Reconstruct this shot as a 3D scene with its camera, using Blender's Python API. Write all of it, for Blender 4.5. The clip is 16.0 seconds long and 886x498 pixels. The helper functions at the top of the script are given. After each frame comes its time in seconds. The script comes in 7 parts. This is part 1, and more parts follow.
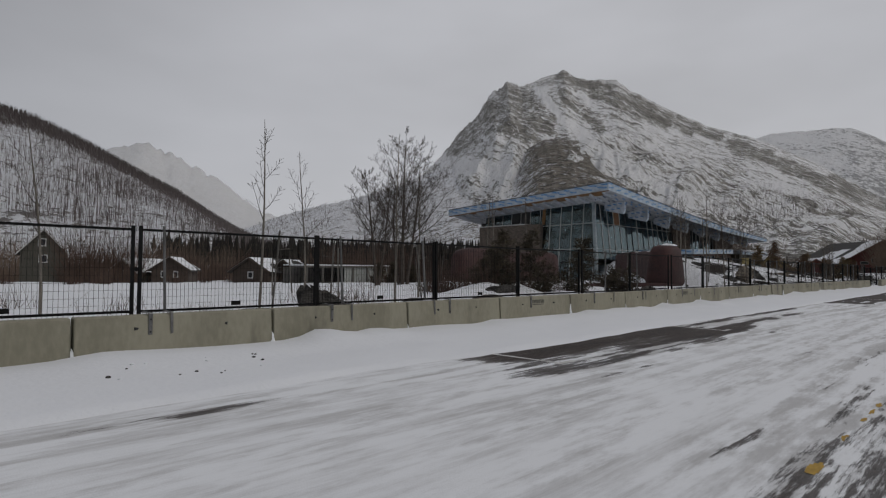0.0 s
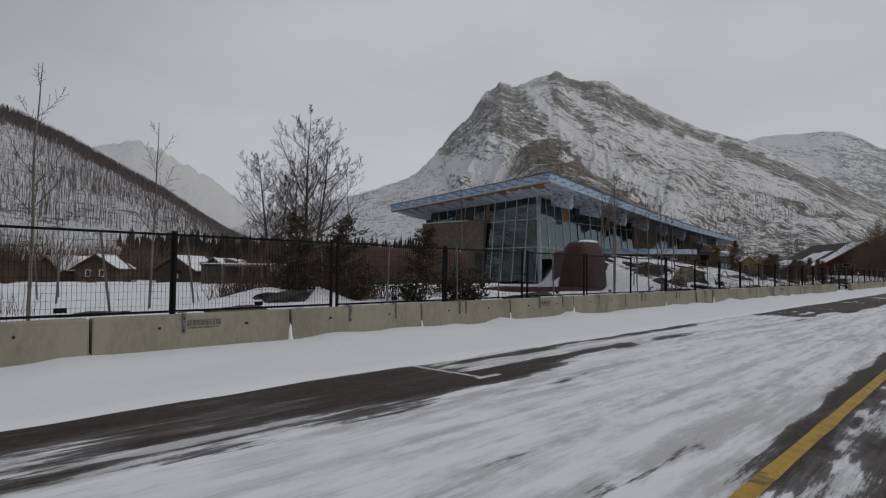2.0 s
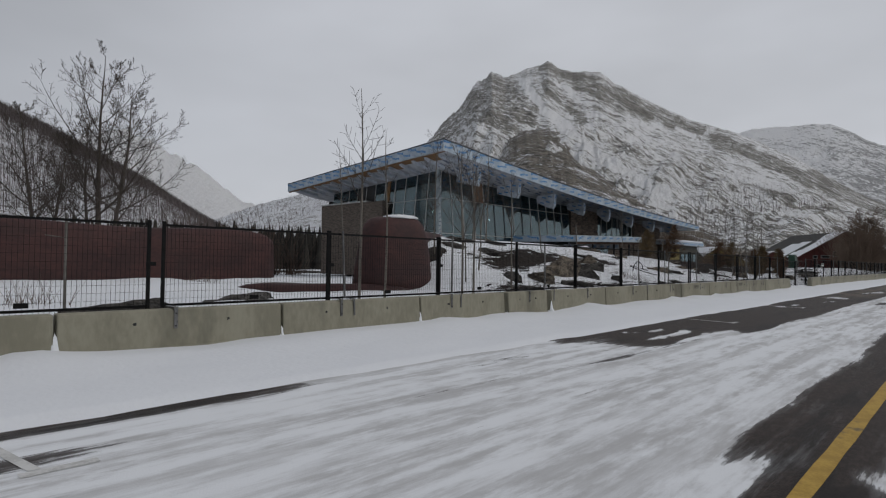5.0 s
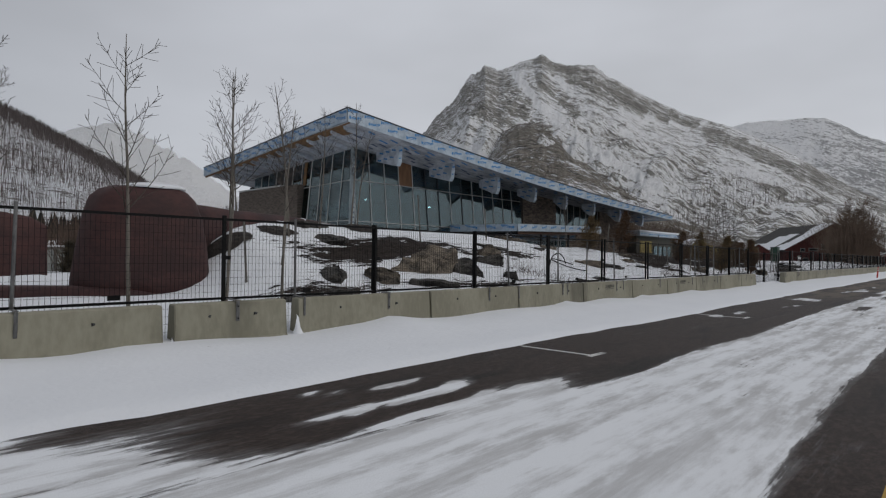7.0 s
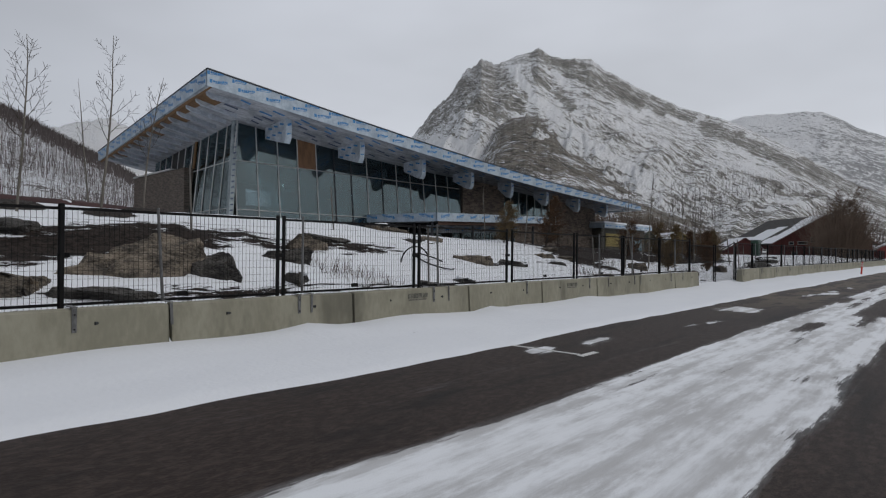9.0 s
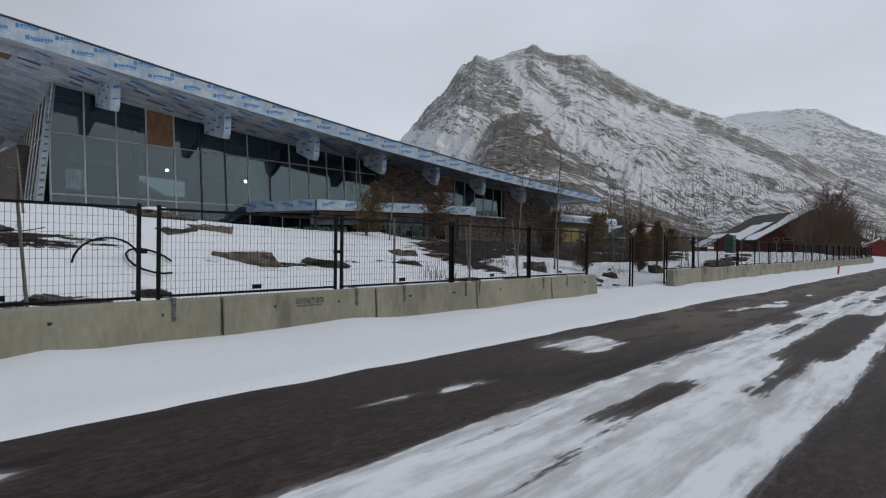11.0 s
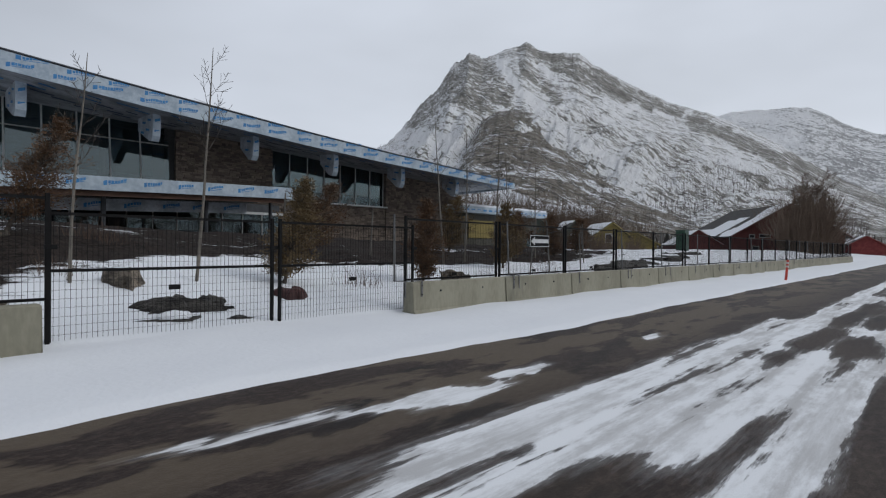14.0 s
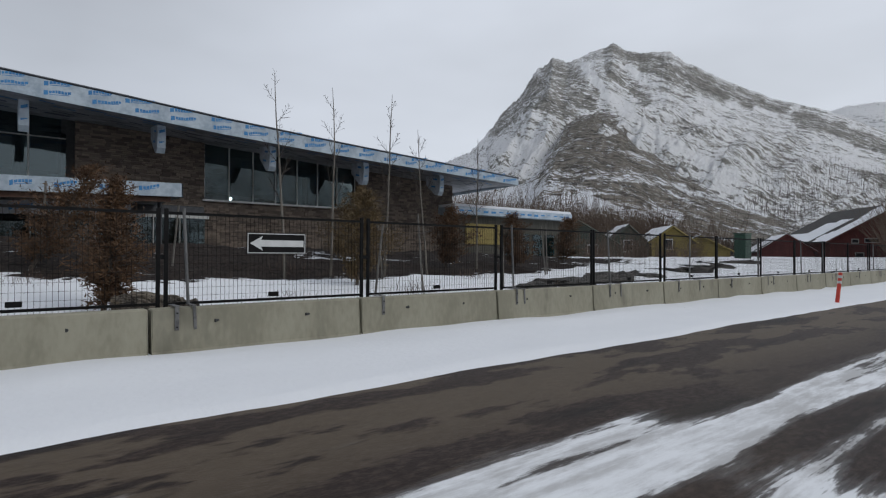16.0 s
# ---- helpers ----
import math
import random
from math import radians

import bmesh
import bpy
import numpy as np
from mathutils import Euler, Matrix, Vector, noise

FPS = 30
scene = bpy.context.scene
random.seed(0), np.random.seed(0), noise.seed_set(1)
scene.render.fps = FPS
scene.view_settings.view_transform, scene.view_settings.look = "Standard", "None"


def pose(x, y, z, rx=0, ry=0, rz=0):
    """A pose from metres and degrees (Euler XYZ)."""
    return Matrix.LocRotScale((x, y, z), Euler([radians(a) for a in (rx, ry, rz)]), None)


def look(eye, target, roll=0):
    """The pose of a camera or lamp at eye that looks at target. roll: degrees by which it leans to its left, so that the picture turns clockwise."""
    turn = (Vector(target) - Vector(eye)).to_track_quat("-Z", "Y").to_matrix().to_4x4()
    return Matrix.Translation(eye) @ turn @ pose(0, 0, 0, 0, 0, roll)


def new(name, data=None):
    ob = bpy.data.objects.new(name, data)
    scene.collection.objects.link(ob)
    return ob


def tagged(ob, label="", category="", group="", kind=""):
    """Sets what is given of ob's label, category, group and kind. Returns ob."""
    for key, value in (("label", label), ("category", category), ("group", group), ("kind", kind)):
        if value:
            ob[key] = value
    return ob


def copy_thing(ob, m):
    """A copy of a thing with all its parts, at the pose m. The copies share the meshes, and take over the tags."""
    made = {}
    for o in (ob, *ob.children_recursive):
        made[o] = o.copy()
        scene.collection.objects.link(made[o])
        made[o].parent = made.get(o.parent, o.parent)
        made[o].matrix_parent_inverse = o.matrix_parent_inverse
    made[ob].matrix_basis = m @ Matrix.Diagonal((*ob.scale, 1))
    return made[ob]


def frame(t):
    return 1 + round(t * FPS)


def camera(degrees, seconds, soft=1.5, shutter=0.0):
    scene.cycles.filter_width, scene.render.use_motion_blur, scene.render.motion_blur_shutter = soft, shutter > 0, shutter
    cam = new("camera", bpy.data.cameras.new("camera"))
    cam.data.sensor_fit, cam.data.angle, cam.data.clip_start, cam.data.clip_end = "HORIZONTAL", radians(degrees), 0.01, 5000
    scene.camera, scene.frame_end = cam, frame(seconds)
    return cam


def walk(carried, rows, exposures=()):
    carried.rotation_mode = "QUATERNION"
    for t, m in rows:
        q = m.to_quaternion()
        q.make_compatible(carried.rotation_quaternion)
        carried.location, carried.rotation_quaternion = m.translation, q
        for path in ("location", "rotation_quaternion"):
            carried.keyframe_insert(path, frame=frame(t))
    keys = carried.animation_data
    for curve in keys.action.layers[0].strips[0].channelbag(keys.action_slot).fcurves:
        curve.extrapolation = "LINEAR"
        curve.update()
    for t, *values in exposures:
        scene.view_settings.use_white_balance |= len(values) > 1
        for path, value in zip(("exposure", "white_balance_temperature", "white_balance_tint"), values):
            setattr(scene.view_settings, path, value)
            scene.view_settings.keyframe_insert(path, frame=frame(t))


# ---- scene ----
cam = camera(77.04, 16.0, soft=1.2)
WALK = [
    (0.0, pose(0.165, -0.563, 1.325, 92.093, -0.400, -44.346)),
    (0.5, pose(2.227, -0.580, 1.347, 92.046, -0.754, -44.614)),
    (1.0, pose(4.378, -0.588, 1.340, 92.144, -0.686, -44.758)),
    (1.5, pose(6.467, -0.688, 1.364, 92.134, -0.792, -44.901)),
    (2.0, pose(8.591, -0.769, 1.385, 92.112, -0.711, -45.041)),
    (2.5, pose(10.765, -0.726, 1.407, 91.977, -0.756, -45.298)),
    (3.0, pose(13.010, -0.652, 1.388, 91.951, -0.607, -45.435)),
    (3.5, pose(15.042, -0.731, 1.410, 91.746, -0.750, -45.573)),
    (4.0, pose(17.143, -0.673, 1.420, 91.558, -0.852, -45.660)),
    (6.5, pose(27.507, 0.105, 1.371, 90.783, -0.735, -46.232)),
    (7.0, pose(29.501, 0.179, 1.375, 90.650, -0.737, -46.366)),
    (7.5, pose(31.461, 0.213, 1.383, 90.514, -0.752, -46.457)),
    (8.0, pose(33.495, 0.308, 1.377, 90.412, -0.652, -46.551)),
    (8.5, pose(35.500, 0.284, 1.395, 90.264, -0.689, -46.607)),
    (9.0, pose(37.582, 0.260, 1.403, 90.134, -0.572, -46.576)),
    (11.5, pose(48.143, 0.423, 1.399, 89.730, -0.630, -47.065)),
    (12.0, pose(50.454, 0.474, 1.386, 89.689, -0.582, -47.113)),
    (12.5, pose(52.690, 0.533, 1.357, 89.742, -0.407, -47.174)),
    (13.0, pose(54.899, 0.569, 1.349, 89.705, -0.488, -47.269)),
    (13.5, pose(57.125, 0.573, 1.343, 89.713, -0.472, -47.348)),
    (14.0, pose(59.261, 0.514, 1.351, 89.681, -0.516, -47.490)),
    (14.5, pose(61.570, 0.523, 1.364, 89.680, -0.497, -47.516)),
    (15.0, pose(63.742, 0.503, 1.379, 89.662, -0.459, -47.656)),
    (15.5, pose(65.995, 0.455, 1.357, 89.803, -0.415, -46.534)),
    (16.0, pose(68.266, 0.431, 1.361, 90.462, -0.299, -38.780)),
]
walk(cam, WALK, exposures=[(0.0, 0.12, 6650, 10), (3.5, 0.25, 6500, 9), (7.0, 0.33, 6480, 9), (9.0, 0.45, 6380, 9), (12.5, 0.56, 6150, 8), (16.0, 0.64, 6250, 8)])

# ---- light ----
world = bpy.data.worlds.new("overcast_sky")
scene.world = world
world.use_nodes = True
wn, wl = world.node_tree.nodes, world.node_tree.links
sky = wn.new("ShaderNodeTexSky")
sky.sky_type, sky.sun_disc = "NISHITA", False
SUN_ELEVATION, SUN_TURN = radians(38), radians(150)
sky.sun_elevation, sky.sun_rotation = SUN_ELEVATION, SUN_TURN
sky.air_density, sky.dust_density = 1.0, 4.0
way = wn.new("ShaderNodeTexCoord")
stretch = wn.new("ShaderNodeMapping")
stretch.inputs["Scale"].default_value = (1.0, 1.0, 2.6)
clouds = wn.new("ShaderNodeTexNoise")
clouds.inputs["Scale"].default_value, clouds.inputs["Detail"].default_value, clouds.inputs["Roughness"].default_value = 1.3, 4.0, 0.5
tone = wn.new("ShaderNodeValToRGB")
tone.color_ramp.elements[0].position, tone.color_ramp.elements[0].color = 0.28, (0.345, 0.352, 0.375, 1)
tone.color_ramp.elements[1].position, tone.color_ramp.elements[1].color = 0.72, (0.47, 0.482, 0.52, 1)
skyscale = wn.new("ShaderNodeMix")
skyscale.data_type, skyscale.blend_type = "RGBA", "MULTIPLY"
skyscale.inputs["Factor"].default_value = 1.0
skyscale.inputs["B"].default_value = (0.1, 0.1, 0.1, 1)
cover = wn.new("ShaderNodeMix")
cover.data_type = "RGBA"
cover.inputs["Factor"].default_value = 0.94
wl.new(way.outputs["Generated"], stretch.inputs["Vector"])
wl.new(stretch.outputs["Vector"], clouds.inputs["Vector"])
wl.new(clouds.outputs["Fac"], tone.inputs["Fac"])
wl.new(sky.outputs["Color"], skyscale.inputs["A"])
wl.new(skyscale.outputs["Result"], cover.inputs["A"])
side = wn.new("ShaderNodeVectorMath")
side.operation = "DOT_PRODUCT"
side.inputs[1].default_value = (0.94, 0.34, 0.0)
lift = wn.new("ShaderNodeMapRange")
for key, value in (("From Min", 0.4), ("From Max", 1.0), ("To Min", 0.74), ("To Max", 1.17)):
    lift.inputs[key].default_value = value
shade = wn.new("ShaderNodeVectorMath")
shade.operation = "SCALE"
wl.new(way.outputs["Generated"], side.inputs[0])
wl.new(side.outputs["Value"], lift.inputs["Value"])
wl.new(tone.outputs["Color"], shade.inputs[0])
wl.new(lift.outputs["Result"], shade.inputs["Scale"])
wl.new(shade.outputs["Vector"], cover.inputs["B"])
wl.new(cover.outputs["Result"], wn["Background"].inputs["Color"])
wn["Background"].inputs["Strength"].default_value = 1.0
sun = new("sun", bpy.data.lights.new("sun", "SUN"))
sun.data.energy, sun.data.angle, sun.data.color = 0.5, radians(25), (1.0, 0.96, 0.9)
sun.matrix_world = look((0, 0, 60), (-40 * math.sin(SUN_TURN) * 1.0, -40 * math.cos(SUN_TURN), 60 - 40 * math.tan(SUN_ELEVATION)))


# ---- materials ----
def material(name):
    m = bpy.data.materials.new(name)
    m.use_nodes = True
    nt = m.node_tree
    return m, nt, nt.nodes["Principled BSDF"]


def add(nt, kind, ins=None, **props):
    n = nt.nodes.new(kind)
    for key, value in props.items():
        setattr(n, key, value)
    for key, value in (ins or {}).items():
        if isinstance(value, bpy.types.NodeSocket):
            nt.links.new(value, n.inputs[key])
        else:
            n.inputs[key].default_value = value
    return n


def math_node(nt, op, a, b=0.0, c=0.0):
    return add(nt, "ShaderNodeMath", {0: a, 1: b, 2: c}, operation=op).outputs[0]


def ranged(nt, value, lo, hi, a=0.0, b=1.0):
    n = add(nt, "ShaderNodeMapRange", {"Value": value, "From Min": lo, "From Max": hi, "To Min": a, "To Max": b})
    n.interpolation_type = "SMOOTHSTEP"
    return n.outputs["Result"]


def blend(nt, fac, a, b):
    n = add(nt, "ShaderNodeMix", None, data_type="RGBA")
    for key, value in (("Factor", fac), ("A", a), ("B", b)):
        sock = n.inputs[key] if key == "Factor" else [s for s in n.inputs if s.name == key and s.type == "RGBA"][0]
        if isinstance(value, bpy.types.NodeSocket):
            nt.links.new(value, sock)
        elif key == "Factor":
            sock.default_value = value
        else:
            sock.default_value = (*value, 1)
    return [s for s in n.outputs if s.type == "RGBA"][0]


def noise_at(nt, scale, stretch=(1, 1, 1), detail=4.0, rough=0.55, turn=(0, 0, 0), space="Position"):
    if space == "Position":
        v = add(nt, "ShaderNodeNewGeometry").outputs["Position"]
    else:
        v = add(nt, "ShaderNodeTexCoord").outputs["Object"]
    m = add(nt, "ShaderNodeMapping", {"Vector": v, "Scale": stretch, "Rotation": turn})
    return add(nt, "ShaderNodeTexNoise", {"Vector": m.outputs[0], "Scale": scale, "Detail": detail, "Roughness": rough}).outputs["Fac"]


def relief(nt, bsdf, height, strength=0.4, distance=0.02):
    b = add(nt, "ShaderNodeBump", {"Height": height, "Strength": strength, "Distance": distance})
    nt.links.new(b.outputs["Normal"], bsdf.inputs["Normal"])


def surface(name, c1, c2, scale=3.0, stretch=(1, 1, 1), rough=0.7, metal=0.0, bump=0.3, distance=0.01, fine=8.0, third=None, space="Position"):
    """Two colours mixed by a broad and a fine noise, with relief and, if given, stains of a third colour."""
    m, nt, b = material(name)
    broad, grain = noise_at(nt, scale, stretch, space=space), noise_at(nt, scale * fine, stretch, 3.0, space=space)
    mix = math_node(nt, "ADD", math_node(nt, "MULTIPLY", broad, 0.65), math_node(nt, "MULTIPLY", grain, 0.35))
    col = blend(nt, ranged(nt, mix, 0.36, 0.64), c1, c2)
    if third:
        col = blend(nt, ranged(nt, noise_at(nt, scale * 0.45, stretch, 5.0, 0.65, space=space), 0.55, 0.72), col, third)
    nt.links.new(col, b.inputs["Base Color"])
    b.inputs["Roughness"].default_value, b.inputs["Metallic"].default_value = rough, metal
    if bump:
        relief(nt, b, grain, bump, distance)
    return m


SNOW = (0.80, 0.82, 0.85)


def make_road():
    """Asphalt with grain, tar streaks and sand; snow lies where the road's "cover" and a broken noise say so."""
    m, nt, b = material("snowy_asphalt")
    pos = add(nt, "ShaderNodeNewGeometry").outputs["Position"]
    axes = add(nt, "ShaderNodeSeparateXYZ", {"Vector": pos})
    x, y = axes.outputs["X"], axes.outputs["Y"]
    cover = add(nt, "ShaderNodeAttribute", None, attribute_name="cover").outputs["Fac"]

    def lerp(f, u, v):
        return math_node(nt, "ADD", math_node(nt, "MULTIPLY", u, math_node(nt, "SUBTRACT", 1.0, f)), math_node(nt, "MULTIPLY", v, f))

    def around(n, k):
        return math_node(nt, "MULTIPLY", math_node(nt, "SUBTRACT", n, 0.5), k)

    streak = noise_at(nt, 1.0, (0.11, 3.2, 1), 5.0, 0.6)
    fine = noise_at(nt, 1.0, (1.0, 11.0, 1), 7.0, 0.76)
    patch = noise_at(nt, 1.0, (0.5, 1.3, 1), 5.0, 0.62)
    mask = math_node(nt, "ADD", cover, math_node(nt, "ADD", around(streak, 0.95), math_node(nt, "ADD", around(fine, 0.95), around(patch, 0.95))))
    crisp = ranged(nt, mask, 0.44, 0.56)
    dust = ranged(nt, mask, 0.18, 0.52)
    snow = math_node(nt, "ADD", math_node(nt, "MULTIPLY", crisp, 0.84), math_node(nt, "MULTIPLY", dust, 0.16))
    stone, grit = noise_at(nt, 70.0, detail=2.0), noise_at(nt, 13.0, (0.7, 1.3, 1), 5.0, 0.8)
    tar = blend(nt, stone, (0.0105, 0.0065, 0.0050), (0.036, 0.0240, 0.0192))
    tar = blend(nt, ranged(nt, grit, 0.42, 0.66), tar, (0.058, 0.0415, 0.0345))
    tar = blend(nt, ranged(nt, noise_at(nt, 0.9, (0.35, 2.0, 1), 5.0, 0.68), 0.5, 0.68), tar, (0.012, 0.009, 0.0075))
    sand = math_node(nt, "MULTIPLY", ranged(nt, noise_at(nt, 0.8, (0.5, 1.5, 1), 5.0, 0.62), 0.465, 0.51), math_node(nt, "MULTIPLY", ranged(nt, x, 50.0, 60.0), ranged(nt, y, 3.0, 4.4, 0.15, 1.0)))
    tar = blend(nt, math_node(nt, "MULTIPLY", sand, 0.85), tar, blend(nt, grit, (0.072, 0.055, 0.039), (0.135, 0.107, 0.078)))
    thin = ranged(nt, math_node(nt, "ADD", around(noise_at(nt, 1.0, (0.22, 3.4, 1), 5.0, 0.6), 1.0), around(noise_at(nt, 1.0, (1.5, 5.0, 1), 5.0, 0.7), 0.7)), -0.12, 0.14, 0.0, 1.0)
    white = blend(nt, math_node(nt, "MULTIPLY", thin, ranged(nt, mask, 1.35, 0.65)), SNOW, (0.50, 0.502, 0.51))
    nt.links.new(blend(nt, snow, tar, white), b.inputs["Base Color"])
    nt.links.new(lerp(snow, 0.58, 0.75), b.inputs["Roughness"])
    b.inputs["Specular IOR Level"].default_value = 0.15
    relief(nt, b, math_node(nt, "ADD", snow, math_node(nt, "ADD", math_node(nt, "MULTIPLY", stone, 0.25), math_node(nt, "MULTIPLY", grit, 0.3))), 0.55, 0.02)
    return m


def make_ground():
    m, nt, b = material("snow_and_soil")
    drift = noise_at(nt, 0.9, (0.7, 1.4, 1), 5.0)
    grain = noise_at(nt, 14.0, detail=3.0)
    white = blend(nt, drift, (0.74, 0.76, 0.80), SNOW)
    clod = noise_at(nt, 7.0, detail=5.0, rough=0.7)
    earth = blend(nt, ranged(nt, clod, 0.35, 0.68), (0.011, 0.0088, 0.0077), (0.043, 0.033, 0.028))
    soil = add(nt, "ShaderNodeAttribute", None, attribute_name="soil").outputs["Fac"]
    edge = math_node(nt, "ADD", soil, math_node(nt, "MULTIPLY", math_node(nt, "SUBTRACT", noise_at(nt, 1.9, (0.6, 2.0, 1), 8.0, 0.76), 0.5), 2.5))
    bare = ranged(nt, edge, 0.48, 0.55)
    nt.links.new(blend(nt, bare, white, earth), b.inputs["Base Color"])
    b.inputs["Specular IOR Level"].default_value = 0.1
    b.inputs["Roughness"].default_value = 0.8
    height = math_node(nt, "ADD", math_node(nt, "MULTIPLY", drift, 1.6), math_node(nt, "ADD", math_node(nt, "MULTIPLY", grain, 0.25), math_node(nt, "MULTIPLY", math_node(nt, "MULTIPLY", bare, clod), 1.2)))
    relief(nt, b, height, 0.55, 0.05)
    return m


def make_mountain(name, rock1, rock2, snow, size, dip, bearing=35.0, spread=0.024, white=(0.70, 0.73, 0.78), deep=1.0):
    """Broken rock in dipping beds, with snow on the ledges and in the gullies. size: the length of a bed in metres; snow: how much of it lies."""
    m, nt, b = material(name)
    pos = add(nt, "ShaderNodeNewGeometry").outputs["Position"]
    c, s, d, e = math.cos(radians(bearing)), math.sin(radians(bearing)), math.cos(radians(dip)), math.sin(radians(dip))
    # the beds are bent and broken, so their places are shifted by a coarse and a finer noise
    bend = add(nt, "ShaderNodeTexNoise", {"Vector": pos, "Scale": 1.6 / size, "Detail": 5.0, "Roughness": 0.6}).outputs["Color"]
    shift = add(nt, "ShaderNodeVectorMath", {0: add(nt, "ShaderNodeVectorMath", {0: bend, 1: (0.5, 0.5, 0.5)}, operation="SUBTRACT").outputs[0], "Scale": size * 0.34}, operation="SCALE").outputs[0]
    bent = add(nt, "ShaderNodeVectorMath", {0: pos, 1: shift}, operation="ADD").outputs[0]

    def along(v):
        return add(nt, "ShaderNodeVectorMath", {0: bent, 1: v}, operation="DOT_PRODUCT").outputs["Value"]

    u, v, w = along((s * d, -c * d, -e)), along((s * e, -c * e, d)), along((c, s, 0))

    def beds(lu, lv, lw, detail, rough):
        lv = min(lv * deep, lu)
        q = add(nt, "ShaderNodeCombineXYZ", {0: math_node(nt, "DIVIDE", u, lu), 1: math_node(nt, "DIVIDE", v, lv), 2: math_node(nt, "DIVIDE", w, lw)})
        return add(nt, "ShaderNodeTexNoise", {"Vector": q.outputs[0], "Scale": 1.0, "Detail": detail, "Roughness": rough}).outputs["Fac"]

    broad, ledge = beds(size * 1.6, size * 0.8, size * 1.5, 3.0, 0.5), beds(size * 0.8, size * 0.16, size * 0.8, 8.0, 0.74)
    fine = beds(size * 0.17, size * 0.045, size * 0.15, 6.0, 0.8)
    speck = beds(size * 0.06, size * 0.07, size * 0.06, 3.0, 0.7)
    mix = math_node(nt, "ADD", math_node(nt, "MULTIPLY", broad, 0.20), math_node(nt, "MULTIPLY", ledge, 0.75))
    mix = math_node(nt, "ADD", mix, math_node(nt, "ADD", math_node(nt, "MULTIPLY", fine, 1.15), math_node(nt, "MULTIPLY", speck, 0.50)))
    mix = math_node(nt, "SUBTRACT", mix, 0.800)
    bare = add(nt, "ShaderNodeAttribute", None, attribute_name="bare").outputs["Fac"]
    mix = math_node(nt, "SUBTRACT", mix, math_node(nt, "MULTIPLY", math_node(nt, "MULTIPLY", bare, ranged(nt, broad, 0.36, 0.62, 0.45, 1.25)), 0.16))
    cut = 0.60 - snow * 0.2
    lies = ranged(nt, mix, cut - spread, cut + spread)
    rock = blend(nt, ranged(nt, beds(size * 0.2, size * 0.07, size * 0.2, 7.0, 0.75), 0.36, 0.64), rock1, rock2)
    nt.links.new(blend(nt, lies, rock, white), b.inputs["Base Color"])
    b.inputs["Roughness"].default_value = 0.9
    relief(nt, b, math_node(nt, "ADD", ledge, math_node(nt, "ADD", fine, speck)), 0.8, size * 0.10)
    return m


ROAD, GROUND = make_road(), make_ground()
SNOW_MAT = surface("fresh_snow", (0.74, 0.76, 0.80), SNOW, 2.0, rough=0.8, bump=0.3, distance=0.03)
# both rock colours are lifted to take in the haze before the slopes
ROCKY = make_mountain("rocky_mountain", (0.105, 0.102, 0.094), (0.41, 0.395, 0.362), 0.78, 150.0, 34, 35, 0.012, (0.96, 0.97, 0.99), 1.0)
SPUR = make_mountain("brushy_spur", (0.038, 0.034, 0.029), (0.28, 0.252, 0.21), 0.54, 60.0, 14, 35, 0.016, (0.84, 0.86, 0.90), 1.7)
# distance haze is mixed into these light rock colours
FARMTN = make_mountain("far_snowy_hazed_mountain", (0.34, 0.345, 0.36), (0.47, 0.475, 0.485), 0.78, 230.0, 24, 10, 0.03, (0.95, 0.96, 0.98))
# mist is painted in: the rock is nearly as pale as its snow
MISTY = make_mountain("mist_painted_mountain", (0.89, 0.90, 0.915), (0.93, 0.935, 0.95), 0.5, 400.0, -30, 75, 0.06, (0.93, 0.94, 0.96))
HILL = make_mountain("snowy_hillside", (0.16, 0.15, 0.148), (0.26, 0.245, 0.24), 0.98, 70.0, -20, 75, 0.03, (0.82, 0.84, 0.88))
CONCRETE = surface("weathered_concrete", (0.218, 0.207, 0.156), (0.300, 0.287, 0.222), 1.3, (1, 1, 0.4), 0.85, bump=0.4, distance=0.006, fine=12.0, third=(0.135, 0.128, 0.098))
BLACK = surface("black_powder_coat", (0.007, 0.007, 0.0075), (0.012, 0.012, 0.0125), 9.0, rough=0.7, bump=0)
BLACK.node_tree.nodes["Principled BSDF"].inputs["Specular IOR Level"].default_value = 0.12
GALV = surface("galvanised_steel", (0.10, 0.10, 0.10), (0.19, 0.19, 0.19), 7.0, (1, 1, 0.3), 0.5, 0.6, bump=0.1)
WRAP = surface("pale_house_wrap", (0.30, 0.37, 0.45), (0.47, 0.55, 0.62), 1.4, rough=0.5, bump=0.35, distance=0.02, fine=5.0)
# the same house wrap, greyed to hold the shade below the roof
SOFFIT = surface("shaded_wrap_soffit", (0.26, 0.275, 0.30), (0.54, 0.56, 0.60), 1.3, (0.6, 1.4, 1), 0.7, bump=0.5, distance=0.02, fine=6.0)
BRACKETWRAP = surface("creased_pale_wrap", (0.34, 0.38, 0.43), (0.58, 0.63, 0.69), 1.8, rough=0.55, bump=0.4, distance=0.02, fine=5.0)
PRINT = surface("blue_print", (0.03, 0.17, 0.42), (0.05, 0.24, 0.52), 4.0, rough=0.5, bump=0)
CAP = surface("dark_roof_cap", (0.03, 0.033, 0.04), (0.06, 0.065, 0.075), 3.0, rough=0.5, bump=0.1)
ALU = surface("grey_aluminium", (0.46, 0.47, 0.47), (0.60, 0.61, 0.61), 6.0, rough=0.4, metal=0.3, bump=0)
TIMBER = surface("orange_timber", (0.14, 0.078, 0.034), (0.25, 0.138, 0.058), 3.0, (0.3, 3, 3), 0.7, bump=0.2)
